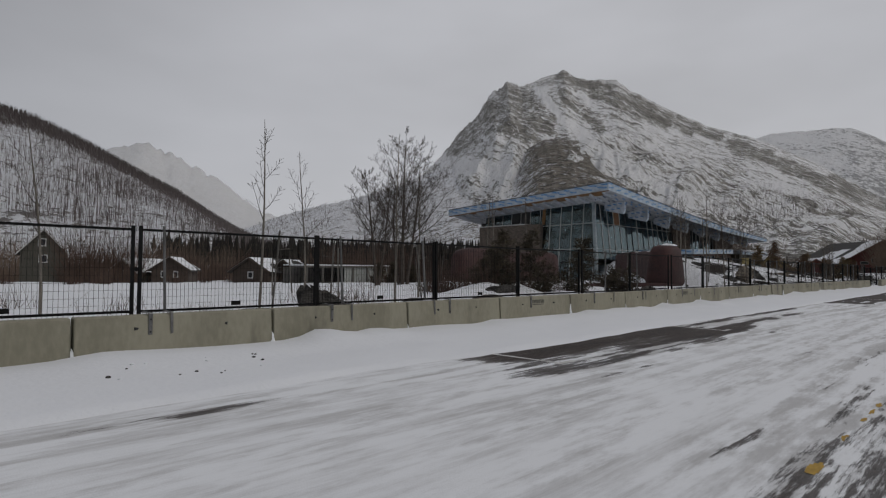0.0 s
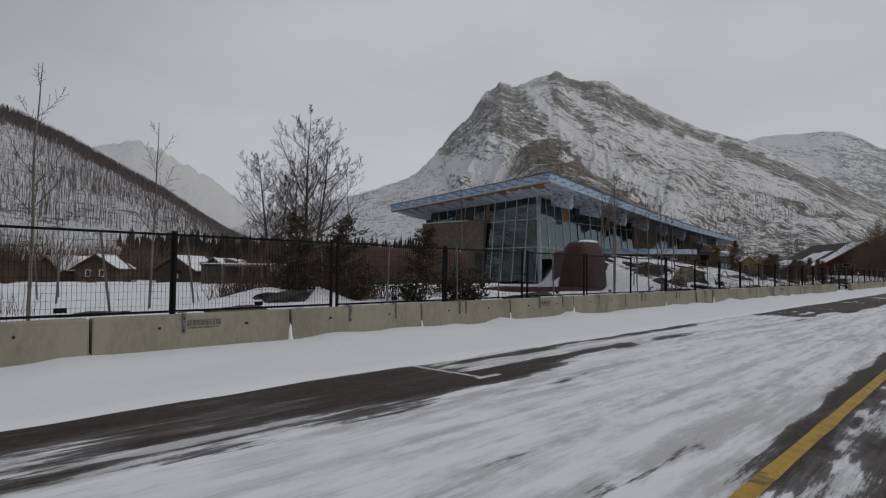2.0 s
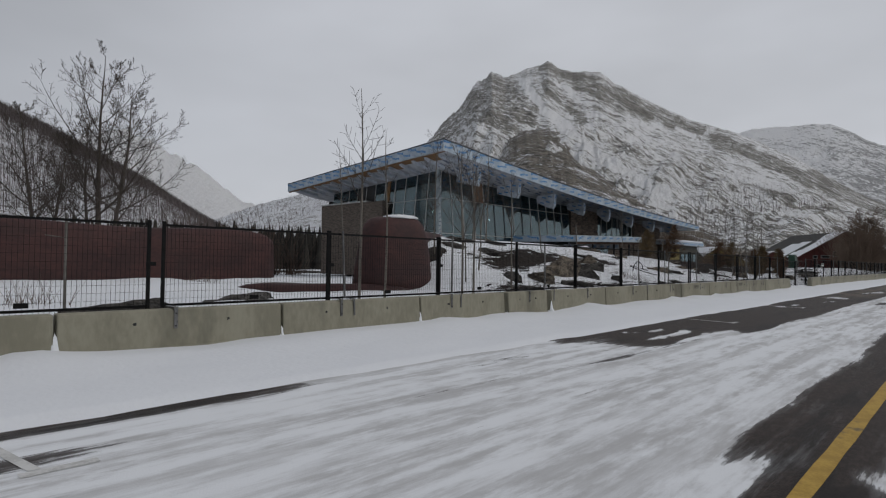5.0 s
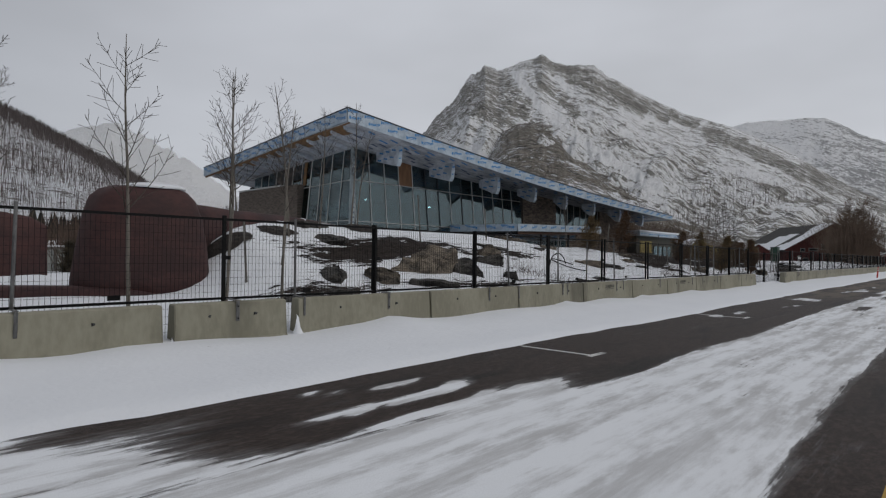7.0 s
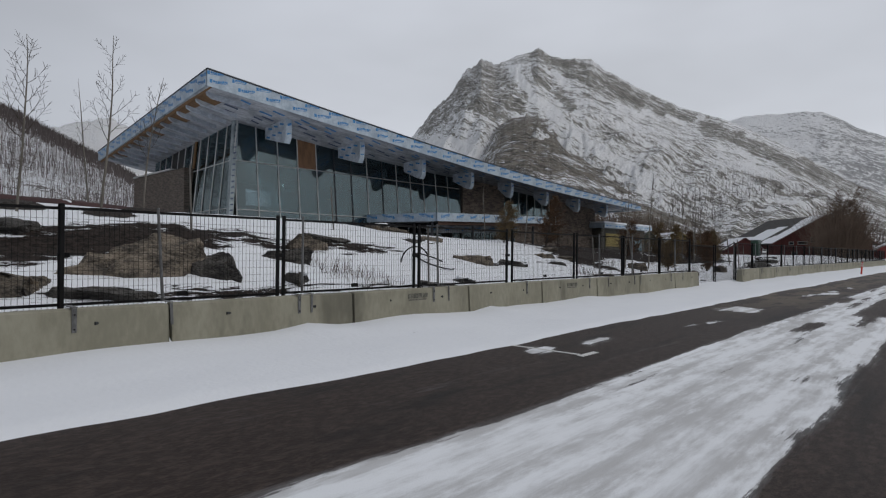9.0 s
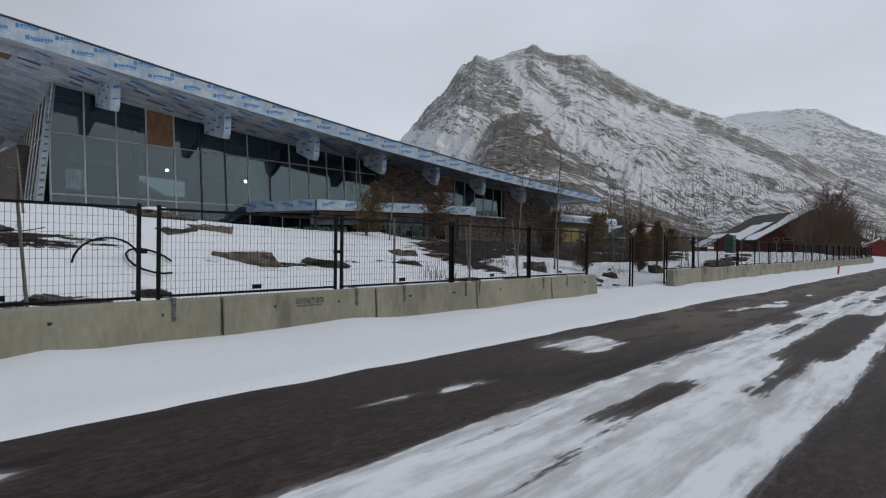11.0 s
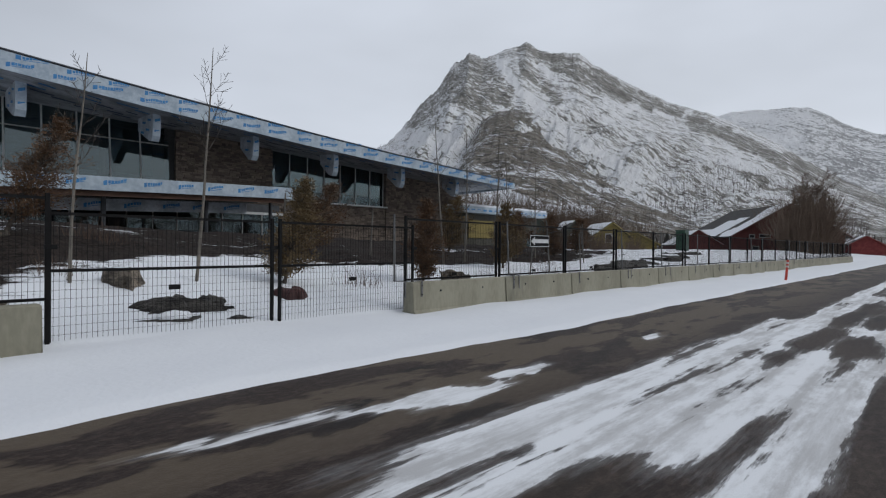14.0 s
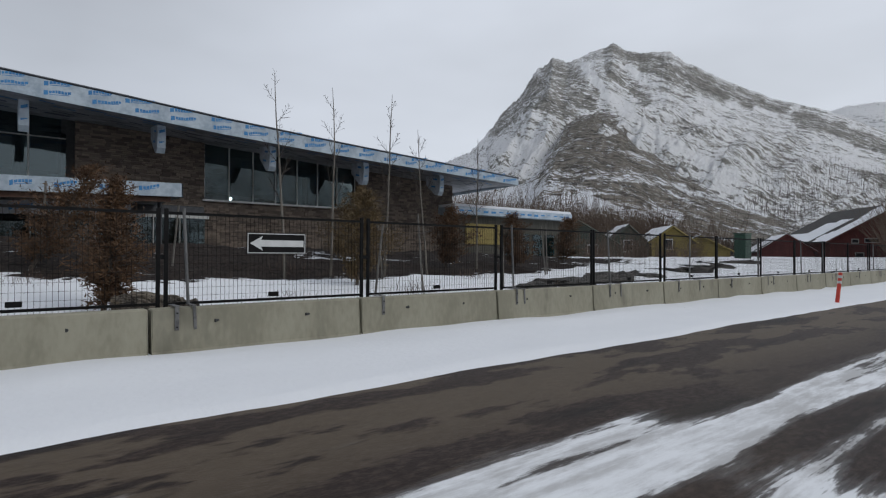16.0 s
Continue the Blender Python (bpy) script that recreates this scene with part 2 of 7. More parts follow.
PLY = surface("weathered_plywood", (0.16, 0.085, 0.045), (0.26, 0.14, 0.07), 2.0, (2.5, 2.5, 0.5), 0.75, bump=0.2)
STONE = surface("brown_ledgestone", (0.072, 0.060, 0.051), (0.18, 0.147, 0.121), 2.4, (1, 1, 5), 0.85, bump=0.6, distance=0.02)
# near black in place of the shade in rooms, recesses and openings
DARK = surface("painted_shade", (0.024, 0.025, 0.026), (0.045, 0.047, 0.048), 1.0, rough=0.8, bump=0)
FLOORIN = surface("grey_slab", (0.10, 0.10, 0.10), (0.15, 0.15, 0.15), 1.0, rough=0.7, bump=0.1)
BURGUNDY = surface("burgundy_coating", (0.030, 0.011, 0.011), (0.060, 0.021, 0.019), 0.7, (1, 1, 1.6), 0.75, bump=0.35, distance=0.02, fine=9.0, third=(0.034, 0.016, 0.015))
ROCK = surface("lichen_rock", (0.026, 0.023, 0.020), (0.19, 0.16, 0.125), 2.8, (1, 1, 2.2), 0.9, bump=1.0, distance=0.10, fine=5.0, third=(0.15, 0.105, 0.055))
TANROCK = surface("pale_tan_rock", (0.06, 0.052, 0.043), (0.27, 0.225, 0.175), 2.6, (1, 1, 2.0), 0.9, bump=1.0, distance=0.10, fine=5.0, third=(0.06, 0.05, 0.04))
DARKROCK = surface("dark_wet_rock", (0.012, 0.011, 0.010), (0.085, 0.078, 0.070), 2.2, (1, 1, 2.2), 0.85, bump=1.0, distance=0.10, fine=5.0)
BARK = surface("grey_brown_bark", (0.042, 0.034, 0.028), (0.10, 0.083, 0.07), 5.0, (2, 2, 0.4), 0.9, bump=0.5, distance=0.01)
PALEBARK = surface("pale_young_bark", (0.11, 0.10, 0.085), (0.19, 0.17, 0.145), 6.0, (2, 2, 0.4), 0.85, bump=0.3, distance=0.006)
STAKEWOOD = surface("weathered_stake", (0.10, 0.093, 0.083), (0.17, 0.16, 0.145), 6.0, (2, 2, 0.3), 0.85, bump=0.2)
NEEDLES = surface("browned_needles", (0.064, 0.035, 0.018), (0.140, 0.077, 0.039), 3.0, rough=0.85, bump=0)
OLIVE = surface("olive_needles", (0.085, 0.058, 0.027), (0.175, 0.120, 0.056), 3.0, rough=0.85, bump=0)
PINE = surface("dark_pine_needles", (0.034, 0.028, 0.018), (0.082, 0.064, 0.038), 3.0, rough=0.85, bump=0)
FOREST = surface("dark_forest", (0.018, 0.017, 0.015), (0.042, 0.038, 0.032), 0.2, rough=0.95, bump=0)
CRESTWOOD = surface("dark_burnt_stand", (0.06, 0.05, 0.049), (0.105, 0.088, 0.085), 0.3, rough=0.9, bump=0)
BURNT = surface("burnt_trunks", (0.10, 0.085, 0.083), (0.17, 0.145, 0.142), 0.3, rough=0.9, bump=0)
TWIGS = surface("red_brown_twigs", (0.055, 0.034, 0.026), (0.11, 0.07, 0.05), 1.2, rough=0.9, bump=0)
HOUSEWALL = surface("dark_board_siding", (0.048, 0.046, 0.037), (0.082, 0.078, 0.064), 3.0, (4, 4, 0.3), 0.85, bump=0.3)
LOG = surface("brown_log_siding", (0.045, 0.033, 0.026), (0.078, 0.057, 0.044), 2.0, (0.4, 0.4, 5), 0.85, bump=0.3)
REDBARN = surface("dark_red_boards", (0.070, 0.018, 0.017), (0.115, 0.030, 0.026), 2.0, (3, 3, 0.3), 0.8, bump=0.3)
YELLOW = surface("ochre_siding", (0.20, 0.155, 0.045), (0.27, 0.215, 0.07), 2.0, (0.4, 0.4, 5), 0.8, bump=0.2)
GREEN = surface("grey_green_siding", (0.055, 0.065, 0.052), (0.085, 0.098, 0.08), 2.0, (0.4, 0.4, 5), 0.8, bump=0.2)
TRIM = surface("white_trim", (0.50, 0.50, 0.49), (0.62, 0.62, 0.61), 4.0, rough=0.6, bump=0)
ROOFING = surface("dark_shingle_roof", (0.03, 0.029, 0.028), (0.06, 0.058, 0.056), 3.0, rough=0.9, bump=0.4)
YELLOWPAINT = surface("worn_yellow_line", (0.34, 0.205, 0.025), (0.47, 0.30, 0.045), 5.0, rough=0.7, bump=0.1, third=(0.10, 0.075, 0.04))
WHITEPAINT = surface("worn_white_line", (0.48, 0.48, 0.47), (0.64, 0.64, 0.63), 5.0, rough=0.7, bump=0.1, third=(0.25, 0.25, 0.25))
WHITESHEET = surface("white_reflective_sheet", (0.52, 0.53, 0.53), (0.6, 0.61, 0.61), 6.0, rough=0.45, bump=0)
ORANGERED = surface("red_orange_plastic", (0.50, 0.045, 0.03), (0.62, 0.07, 0.045), 5.0, rough=0.5, bump=0)
BLUETARP = surface("blue_tarp", (0.015, 0.06, 0.17), (0.03, 0.10, 0.26), 3.0, rough=0.5, bump=0.3)
GREENBIN = surface("dark_green_metal", (0.012, 0.04, 0.025), (0.02, 0.06, 0.038), 3.0, rough=0.5, bump=0)


def make_glass():
    m, nt, b = material("coated_glass")
    out = nt.nodes["Material Output"]
    gloss = add(nt, "ShaderNodeBsdfGlossy", {"Color": (0.78, 0.90, 0.92, 1), "Roughness": 0.03})
    clear = add(nt, "ShaderNodeBsdfTransparent", {"Color": (0.42, 0.51, 0.54, 1)})
    fres = add(nt, "ShaderNodeFresnel", {"IOR": 1.95})
    warp = noise_at(nt, 0.5, detail=2.0)
    bump = add(nt, "ShaderNodeBump", {"Height": warp, "Strength": 0.12, "Distance": 0.05})
    nt.links.new(bump.outputs["Normal"], gloss.inputs["Normal"])
    mix = add(nt, "ShaderNodeMixShader", {0: math_node(nt, "MULTIPLY_ADD", fres.outputs[0], 0.84, 0.03), 1: clear.outputs[0], 2: gloss.outputs[0]})
    nt.links.new(mix.outputs[0], out.inputs["Surface"])
    return m


GLASS = make_glass()


def make_bulb():
    m, nt, b = material("lit_bulb")
    b.inputs["Emission Color"].default_value = (1.0, 0.97, 0.9, 1)
    b.inputs["Emission Strength"].default_value = 14.0
    return m


BULB = make_bulb()


# ---- building helpers ----
def part(name, bm, mat, parent=None, label="", smooth=False):
    """Links a bmesh as one mesh object."""
    me = bpy.data.meshes.new(name)
    bmesh.ops.recalc_face_normals(bm, faces=bm.faces)
    bm.to_mesh(me)
    bm.free()
    me.materials.append(mat)
    if smooth:
        for f in me.polygons:
            f.use_smooth = True
    ob = new(name, me)
    if parent:
        ob.parent = parent
    if label:
        tagged(ob, label)
    return ob


def mesh(name, verts, faces, mat, parent=None, label="", smooth=False):
    me = bpy.data.meshes.new(name)
    me.from_pydata([tuple(v) for v in verts], [], faces)
    me.materials.append(mat)
    me.update()
    if smooth:
        for f in me.polygons:
            f.use_smooth = True
    ob = new(name, me)
    if parent:
        ob.parent = parent
    if label:
        tagged(ob, label)
    return ob


def empty(name, x=0.0, y=0.0, z=0.0, turn=0.0):
    ob = new(name)
    ob.matrix_world = pose(x, y, z, 0, 0, turn)
    return ob


def block(x0, x1, y0, y1, z0, z1, bevel=0.0, bm=None):
    bm = bm or bmesh.new()
    made = bmesh.ops.create_cube(bm, size=1, matrix=Matrix.LocRotScale(((x0 + x1) / 2, (y0 + y1) / 2, (z0 + z1) / 2), None, (abs(x1 - x0), abs(y1 - y0), abs(z1 - z0))))
    if bevel:
        edges = {e for v in made["verts"] for e in v.link_edges}
        bmesh.ops.bevel(bm, geom=list(edges), offset=bevel, segments=1, affect="EDGES")
    return bm


def stick(bm, a, b, r0, r1=None, sides=6):
    """A tapered prism from a to b."""
    a, b = Vector(a), Vector(b)
    r1 = r0 if r1 is None else r1
    d = b - a
    if d.length < 1e-5:
        return bm
    q = d.to_track_quat("Z", "Y")
    rings = []
    for c, r in ((a, r0), (b, r1)):
        rings.append([bm.verts.new(c + q @ Vector((r * math.cos(k * math.tau / sides), r * math.sin(k * math.tau / sides), 0))) for k in range(sides)])
    for k in range(sides):
        bm.faces.new((rings[0][k], rings[0][(k + 1) % sides], rings[1][(k + 1) % sides], rings[1][k]))
    bm.faces.new(rings[0][::-1])
    bm.faces.new(rings[1])
    return bm


def prism(bm, outline, a, b):
    """An outline of (u, v) swept between two frames a and b, each a function that turns (u, v) into a point."""
    first = [bm.verts.new(a(u, v)) for u, v in outline]
    last = [bm.verts.new(b(u, v)) for u, v in outline]
    n = len(outline)
    for k in range(n):
        bm.faces.new((first[k], first[(k + 1) % n], last[(k + 1) % n], last[k]))
    bm.faces.new(first[::-1])
    bm.faces.new(last)
    return bm


def smooth01(a, b, v):
    t = np.clip((v - a) / (b - a), 0.0, 1.0)
    return t * t * (3 - 2 * t)


def wave(x, y, seed=0.0):
    return noise.noise((x, y, seed * 7.31 + 0.37))


# ---- ground, verge, road ----
def road_z(y):
    return -0.24 + 0.03 * y


def snow_edge(x):
    return 5.38 + 0.16 * wave(x / 5.0, 0.0, 1) + 0.07 * wave(x / 1.3, 3.0, 2) + 0.05 * wave(x * 1.7, 1.0, 3)


def drift_at_barrier(x):
    """Humps of blown snow that lean against the barriers."""
    k0, z = math.floor(x / 1.55), 0.0
    for k in (k0 - 1, k0, k0 + 1):
        c, tall, wide = 1.55 * (k + 0.5) + 0.6 * wave(k * 3.7, 0.5, 51), wave(k * 2.3, 4.5, 52), 0.55 + 0.5 * wave(k * 1.9, 8.5, 53)
        d = (x - c) / max(0.3, wide if x > c else wide * 0.55)
        z += max(0.0, 0.01 + 0.21 * tall) * math.exp(-d * d)
    return z * (1 - 0.75 * float(smooth01(42, 54, x)))


def terrain(x, y):
    """The height of the ground and how bare its soil is."""
    soil = 0.0
    if y < 8.6:
        if y < -6.4:
            return road_z(-6.4) + 0.06 + 0.08 * float(smooth01(-6.4, -9, y)), 0.0
        e = snow_edge(x)
        s = float(smooth01(e, e + 0.3, y))
        near = float(smooth01(6.6, 8.1, y))
        z = road_z(y) - 0.05 + s * (0.10 + 0.025 * wave(x / 1.6, y * 1.2, 4)) + near * (0.06 - 0.04 * float(smooth01(44, 56, x)) + 0.07 * wave(x / 2.2, y / 2.0, 5)) + drift_at_barrier(x) * float(smooth01(7.0, 8.05, y))
        return z, soil
    berm = float(smooth01(34.2, 37.2, x - 1.25 * max(0.0, y - 15.6)))
    crest = float(np.interp(x, (34, 40, 50, 55, 60, 66, 72, 92), (2.65, 2.6, 2.5, 2.1, 1.98, 1.72, 1.42, 1.1)))
    rise = 0.60 * float(smooth01(9.5, 15.8, y)) + 0.40 * float(smooth01(13.0, 18.8, y))
    field = 0.36 - 0.017 * max(0.0, y - 14.0) * (1.0 - berm)
    z = 0.14 + (field - 0.14) * float(smooth01(8.6, 10.2, y)) + berm * rise * (crest - 0.36) * (1.0 - 0.25 * float(smooth01(62, 68, x)) * (1 - float(smooth01(15, 19, y))))
    z += 0.10 * wave(x / 3.2, y / 3.2, 6) * float(smooth01(9, 12, y)) + 0.03 * wave(x * 0.9, y * 0.9, 7)
    # heaps of bare soil by the lower storey
    heap = 0.12 * float(smooth01(62, 70, x)) * (1 - float(smooth01(84, 92, x))) * float(smooth01(14.0, 19, y)) * (1 - float(smooth01(21.5, 26, y)))
    z += heap * (1 + 0.4 * wave(x / 2.0, y / 1.5, 8))
    edge = 13.6 + 0.9 * float(smooth01(61, 64, x)) * (1 - float(smooth01(67, 71, x))) + 2.5 * float(smooth01(82, 92, x)) + 0.9 * wave(x / 3.0, 0, 17)
    soil += 1.0 * float(smooth01(59.5, 64, x)) * (1 - float(smooth01(90, 100, x))) * float(smooth01(edge - 0.5, edge + 0.7, y)) * (0.95 + 0.65 * wave(x / 3.0, y / 1.6, 18))
    for cx, cy, rx, ry, k in ((43.4, 14.6, 2.6, 0.9, 0.82), (41.6, 13.9, 1.6, 0.8, 0.62), (61.6, 14.0, 1.9, 1.2, 1.0), (60.6, 12.1, 0.8, 1.0, 0.85), (54.0, 12.6, 1.4, 0.3, 0.4), (48.0, 14.0, 2.4, 0.7, 0.7), (39.2, 13.6, 1.6, 1.0, 0.85), (37.0, 11.0, 2.2, 0.9, 0.75), (42.6, 10.9, 2.6, 0.6, 0.7), (47.6, 10.6, 2.6, 0.55, 0.55),
                              (62.6, 14.8, 2.2, 0.9, 0.6), (52.5, 12.6, 1.6, 0.35, 0.45), (57.5, 13.0, 2.4, 0.4, 0.42), (15.5, 11.2, 3.0, 0.5, 0.5), (24.0, 11.5, 3.5, 0.7, 0.45), (36.5, 14.9, 1.2, 0.7, 0.4)):
        soil += k * math.exp(-(((x - cx) / rx) ** 2 + ((y - cy) / ry) ** 2))
    # snow banked against the long wall and mounds in the left field
    z += 0.34 * float(smooth01(16.0, 19.6, y)) * (1 - float(smooth01(22.5, 25, y))) * float(smooth01(17, 21, x)) * (1 - float(smooth01(33, 35, x))) * (1 + 0.5 * wave(x / 1.6, y / 1.4, 20))
    z += 0.55 * math.exp(-(((x - 16.6) / 1.9) ** 2 + ((y - 13.4) / 1.2) ** 2)) * (1 + 0.4 * wave(x, y, 19))
    z += 0.16 * min(1.0, soil) * (wave(x * 0.8, y * 0.9, 42) + 0.5 * wave(x * 1.9, y * 1.9, 43))
    far = float(smooth01(150, 500, math.hypot(x, y)))
    return z * (1 - far) - 1.5 * far, soil


def grid_lines(*spans):
    out = []
    for a, b, step in spans:
        n = max(1, round((b - a) / step))
        out += [a + (b - a) * k / n for k in range(n)]
    return out + [spans[-1][1]]


gx = grid_lines((-4600, -400, 600), (-400, -40, 40), (-40, -8, 2), (-8, 100, 0.3), (100, 180, 1.5), (180, 400, 20), (400, 4600, 600))
gy = grid_lines((-4600, -400, 600), (-400, -20, 40), (-20, -6.4, 2.7), (-6.4, 5.0, 2.0), (5.0, 8.6, 0.12), (8.6, 24, 0.33), (24, 60, 1.0), (60, 150, 6), (150, 400, 25), (400, 4600, 600))
gv, gs = [], []
for yy in gy:
    for xx in gx:
        h, soil_here = terrain(xx, yy)
        gv.append((xx, yy, h))
        gs.append(soil_here)
nx = len(gx)
gf = [(j * nx + i, j * nx + i + 1, (j + 1) * nx + i + 1, (j + 1) * nx + i) for j in range(len(gy) - 1) for i in range(nx - 1)]
ground = tagged(mesh("ground", gv, gf, GROUND, smooth=True), "wind-drifted snow over dark bare soil", "ground", kind="structure")
bare_soil = ground.data.attributes.new("soil", "FLOAT", "POINT")
bare_soil.data.foreach_set("value", gs)

# bare strips of asphalt and patches of snow: x from, x to, y from, y to, how much
BARE_NEAR = ((1, 9, 4.92, 5.14, 0.42), (3, 9.5, 3.98, 4.14, 0.34), (6.6, 14.9, 4.75, 5.6, 0.72), (6.0, 10.5, 3.9, 4.9, 0.5), (6.5, 9.4, 3.3, 3.8, 0.32), (9.5, 14.9, 4.2, 4.9, 0.6), (10, 13.6, 3.5, 4.3, 0.42), (14, 25, 5.16, 5.5, 0.66), (15, 20, 4.38, 4.78, 0.66), (12.5, 16.6, 4.0, 4.8, 0.66), (13, 17.5, 3.4, 3.7, 0.4), (20.2, 23, 4.4, 4.85, 0.58), (9, 14.6, 3.9, 4.24, 0.34), (7, 21, 1.12, 1.45, 0.36), (4, 16, 2.05, 2.2, 0.24), (10, 30, 2.9, 2.98, 0.2), (14, 32, 1.8, 1.92, 0.22), (20, 34, 3.85, 4.0, 0.26), (13, 27, -7, 0.86, 0.72), (26.5, 36, -7, 1.30, 0.72), (27.5, 35, 3.84, 3.97, 0.66), (29.8, 30.9, 4.28, 4.4, 0.62), (27.3, 28.7, 4.78, 4.92, 0.7), (28, 32, 5.5, 5.62, 0.6), (3, 14, -7, 0.95, 0.38), (4, 10, 1.1, 1.32, 0.4))
BARE_FAR = ((31.3, 36.5, 3.95, 5.9, 0.76), (30.3, 33, 5.1, 5.9, 0.7), (35.4, 300, 3.42, 5.9, 0.78), (59.4, 61.8, 3.06, 3.6, 0.78), (58, 63.2, 2.76, 2.95, 0.72), (63, 67, 2.75, 2.84, 0.42), (62.5, 65.6, 1.58, 1.76, 0.62), (67.6, 68.8, 2.15, 2.45, 0.8), (69.1, 71.9, 2.0, 2.42, 0.8), (69.0, 71.5, 1.36, 1.94, 0.8), (72.8, 76, 1.48, 1.84, 0.78), (67.9, 68.7, 1.38, 1.62, 0.75), (65, 72, 2.0, 2.06, 0.3), (44, 58, 3.0, 3.08, 0.3), (34, 60.5, -7, 1.34, 0.74), (60.5, 300, -7, 1.1, 0.76), (60.5, 68, 0.6, 0.8, 0.5), (55.4, 63.0, 1.64, 2.46, 0.78), (56.5, 60, 2.78, 2.86, 0.5), (50.6, 52.8, 2.55, 2.92, 0.72), (52.4, 56.3, 1.92, 2.18, 0.66), (42.5, 47, 2.98, 3.12, 0.4), (36, 52, 2.5, 2.58, 0.22), (36, 58, 1.62, 1.72, 0.24), (54, 60, 3.1, 3.2, 0.34), (73, 300, 2.95, 3.7, 0.76), (70.5, 73.4, 2.99, 3.06, 0.5), (72.8, 76.2, 2.06, 2.40, 0.78), (75, 80, 1.9, 2.12, 0.45), (75.5, 79, 1.5, 2.3, 0.6), (82, 120, 1.8, 2.5, 0.5))
DRIFTS = ((33.0, 4.5, 0.8, 0.12, 0.8), (34.1, 4.56, 0.45, 0.14, 0.85), (32.9, 5.2, 0.25, 0.09, 0.75), (33.8, 4.98, 0.25, 0.08, 0.7), (33.8, 4.07, 1.2, 0.09, 0.75), (53.9, 4.72, 0.85, 0.46, 0.84), (61.5, 4.5, 0.9, 0.14, 0.9), (62.7, 4.25, 0.85, 0.14, 0.9), (63.6, 4.05, 0.7, 0.13, 0.9), (64.9, 4.25, 0.65, 0.15, 0.9), (68.3, 4.2, 0.4, 0.12, 0.8), (44.8, 5.02, 0.2, 0.3, 0.95), (46.2, 4.75, 0.6, 0.16, 0.85), (50.55, 4.35, 0.5, 0.08, 0.75), (49.6, 4.45, 0.3, 0.07, 0.6), (17.0, 0.2, 5.0, 0.16, 0.3), (25.0, 0.1, 6.0, 0.2, 0.3))


def snow_cover(x, y):
    """How thick the snow lies on the road: over one half it hides the asphalt."""
    calm = 1 - 0.65 * float(smooth01(50, 56, x))
    y = y + calm * (0.14 * wave(x / 6.0, 0.3, 23) + 0.07 * wave(x / 1.7, y * 0.8, 24))
    v = 0.93 - 0.10 * float(smooth01(34, 50, x)) + 0.02 * (1 - float(smooth01(8, 18, x))) - 0.07 * float(smooth01(22, 28, x)) * (1 - float(smooth01(34, 44, x))) + 0.10 * wave(x / 5.0, y * 1.4, 25)

    def strip(x0, x1, y0, y1):
        return float(smooth01(x0 - 1.0, x0 + 1.0, x) * (1 - smooth01(x1 - 1.0, x1 + 1.0, x)) * smooth01(y0 - 0.16, y0 + 0.18, y) * (1 - smooth01(y1 - 0.18, y1 + 0.16, y)))

    cut = max(k * strip(x0, x1, y0, y1) for x0, x1, y0, y1, k in BARE_NEAR + BARE_FAR)
    v -= cut * 1.08
    # the wind has combed the snow into streaks further on
    v -= 0.56 * float(smooth01(63, 67, x)) * max(0.0, wave(x / 5.0, y * 6.5, 71) + 0.05)
    x, y = x + 0.35 * wave(x * 1.3, y * 3.0, 61), y + 0.13 * wave(x * 2.1, y * 2.0, 62) + 0.06 * wave(x * 4.5, y * 4.0, 63)
    for cx, cy, rx, ry, k in DRIFTS:
        v += k * math.exp(-(((x - cx) / rx) ** 4 + ((y - cy) / ry) ** 4))
    return v


rx = grid_lines((-500, -20, 20), (-20, 0, 1), (0, 92, 0.25), (92, 150, 1), (150, 900, 15))
ry = grid_lines((-6.9, -0.5, 0.8), (-0.5, 5.9, 0.12))
rv = [(a, b, road_z(b)) for b in ry for a in rx]
rf = [(j * len(rx) + i, j * len(rx) + i + 1, (j + 1) * len(rx) + i + 1, (j + 1) * len(rx) + i) for j in range(len(ry) - 1) for i in range(len(rx) - 1)]
road = tagged(mesh("road", rv, rf, ROAD), "asphalt road under blown and rutted snow", "road", kind="structure")
road_cover = road.data.attributes.new("cover", "FLOAT", "POINT")
road_cover.data.foreach_set("value", [snow_cover(a, b) for b in ry for a in rx])


def painted(name, mat, pieces, label):
    """Flat paint on the road: each piece a run of (x, y) corners."""
    bm = bmesh.new()
    for corners in pieces:
        bm.faces.new([bm.verts.new((a, b, road_z(b) + 0.004)) for a, b in corners])
    return tagged(part(name, bm, mat), label, "road marking", kind="structure")


def yellow_run(x0, x1):
    pieces, n = [], max(2, int((x1 - x0) / 0.5))
    for k in range(n):
        a, b = x0 + (x1 - x0) * k / n, x0 + (x1 - x0) * (k + 1) / n
        w0, w1 = 0.068 + 0.016 * wave(a * 1.3, 0, 9), 0.068 + 0.016 * wave(b * 1.3, 0, 9)
        pieces.append([(a, 0.56 - w0), (b, 0.56 - w1), (b, 0.56 + w1), (a, 0.56 + w0)])
    return pieces


painted("yellow_line", YELLOWPAINT, yellow_run(12.2, 47.0), "worn yellow centre line on asphalt")
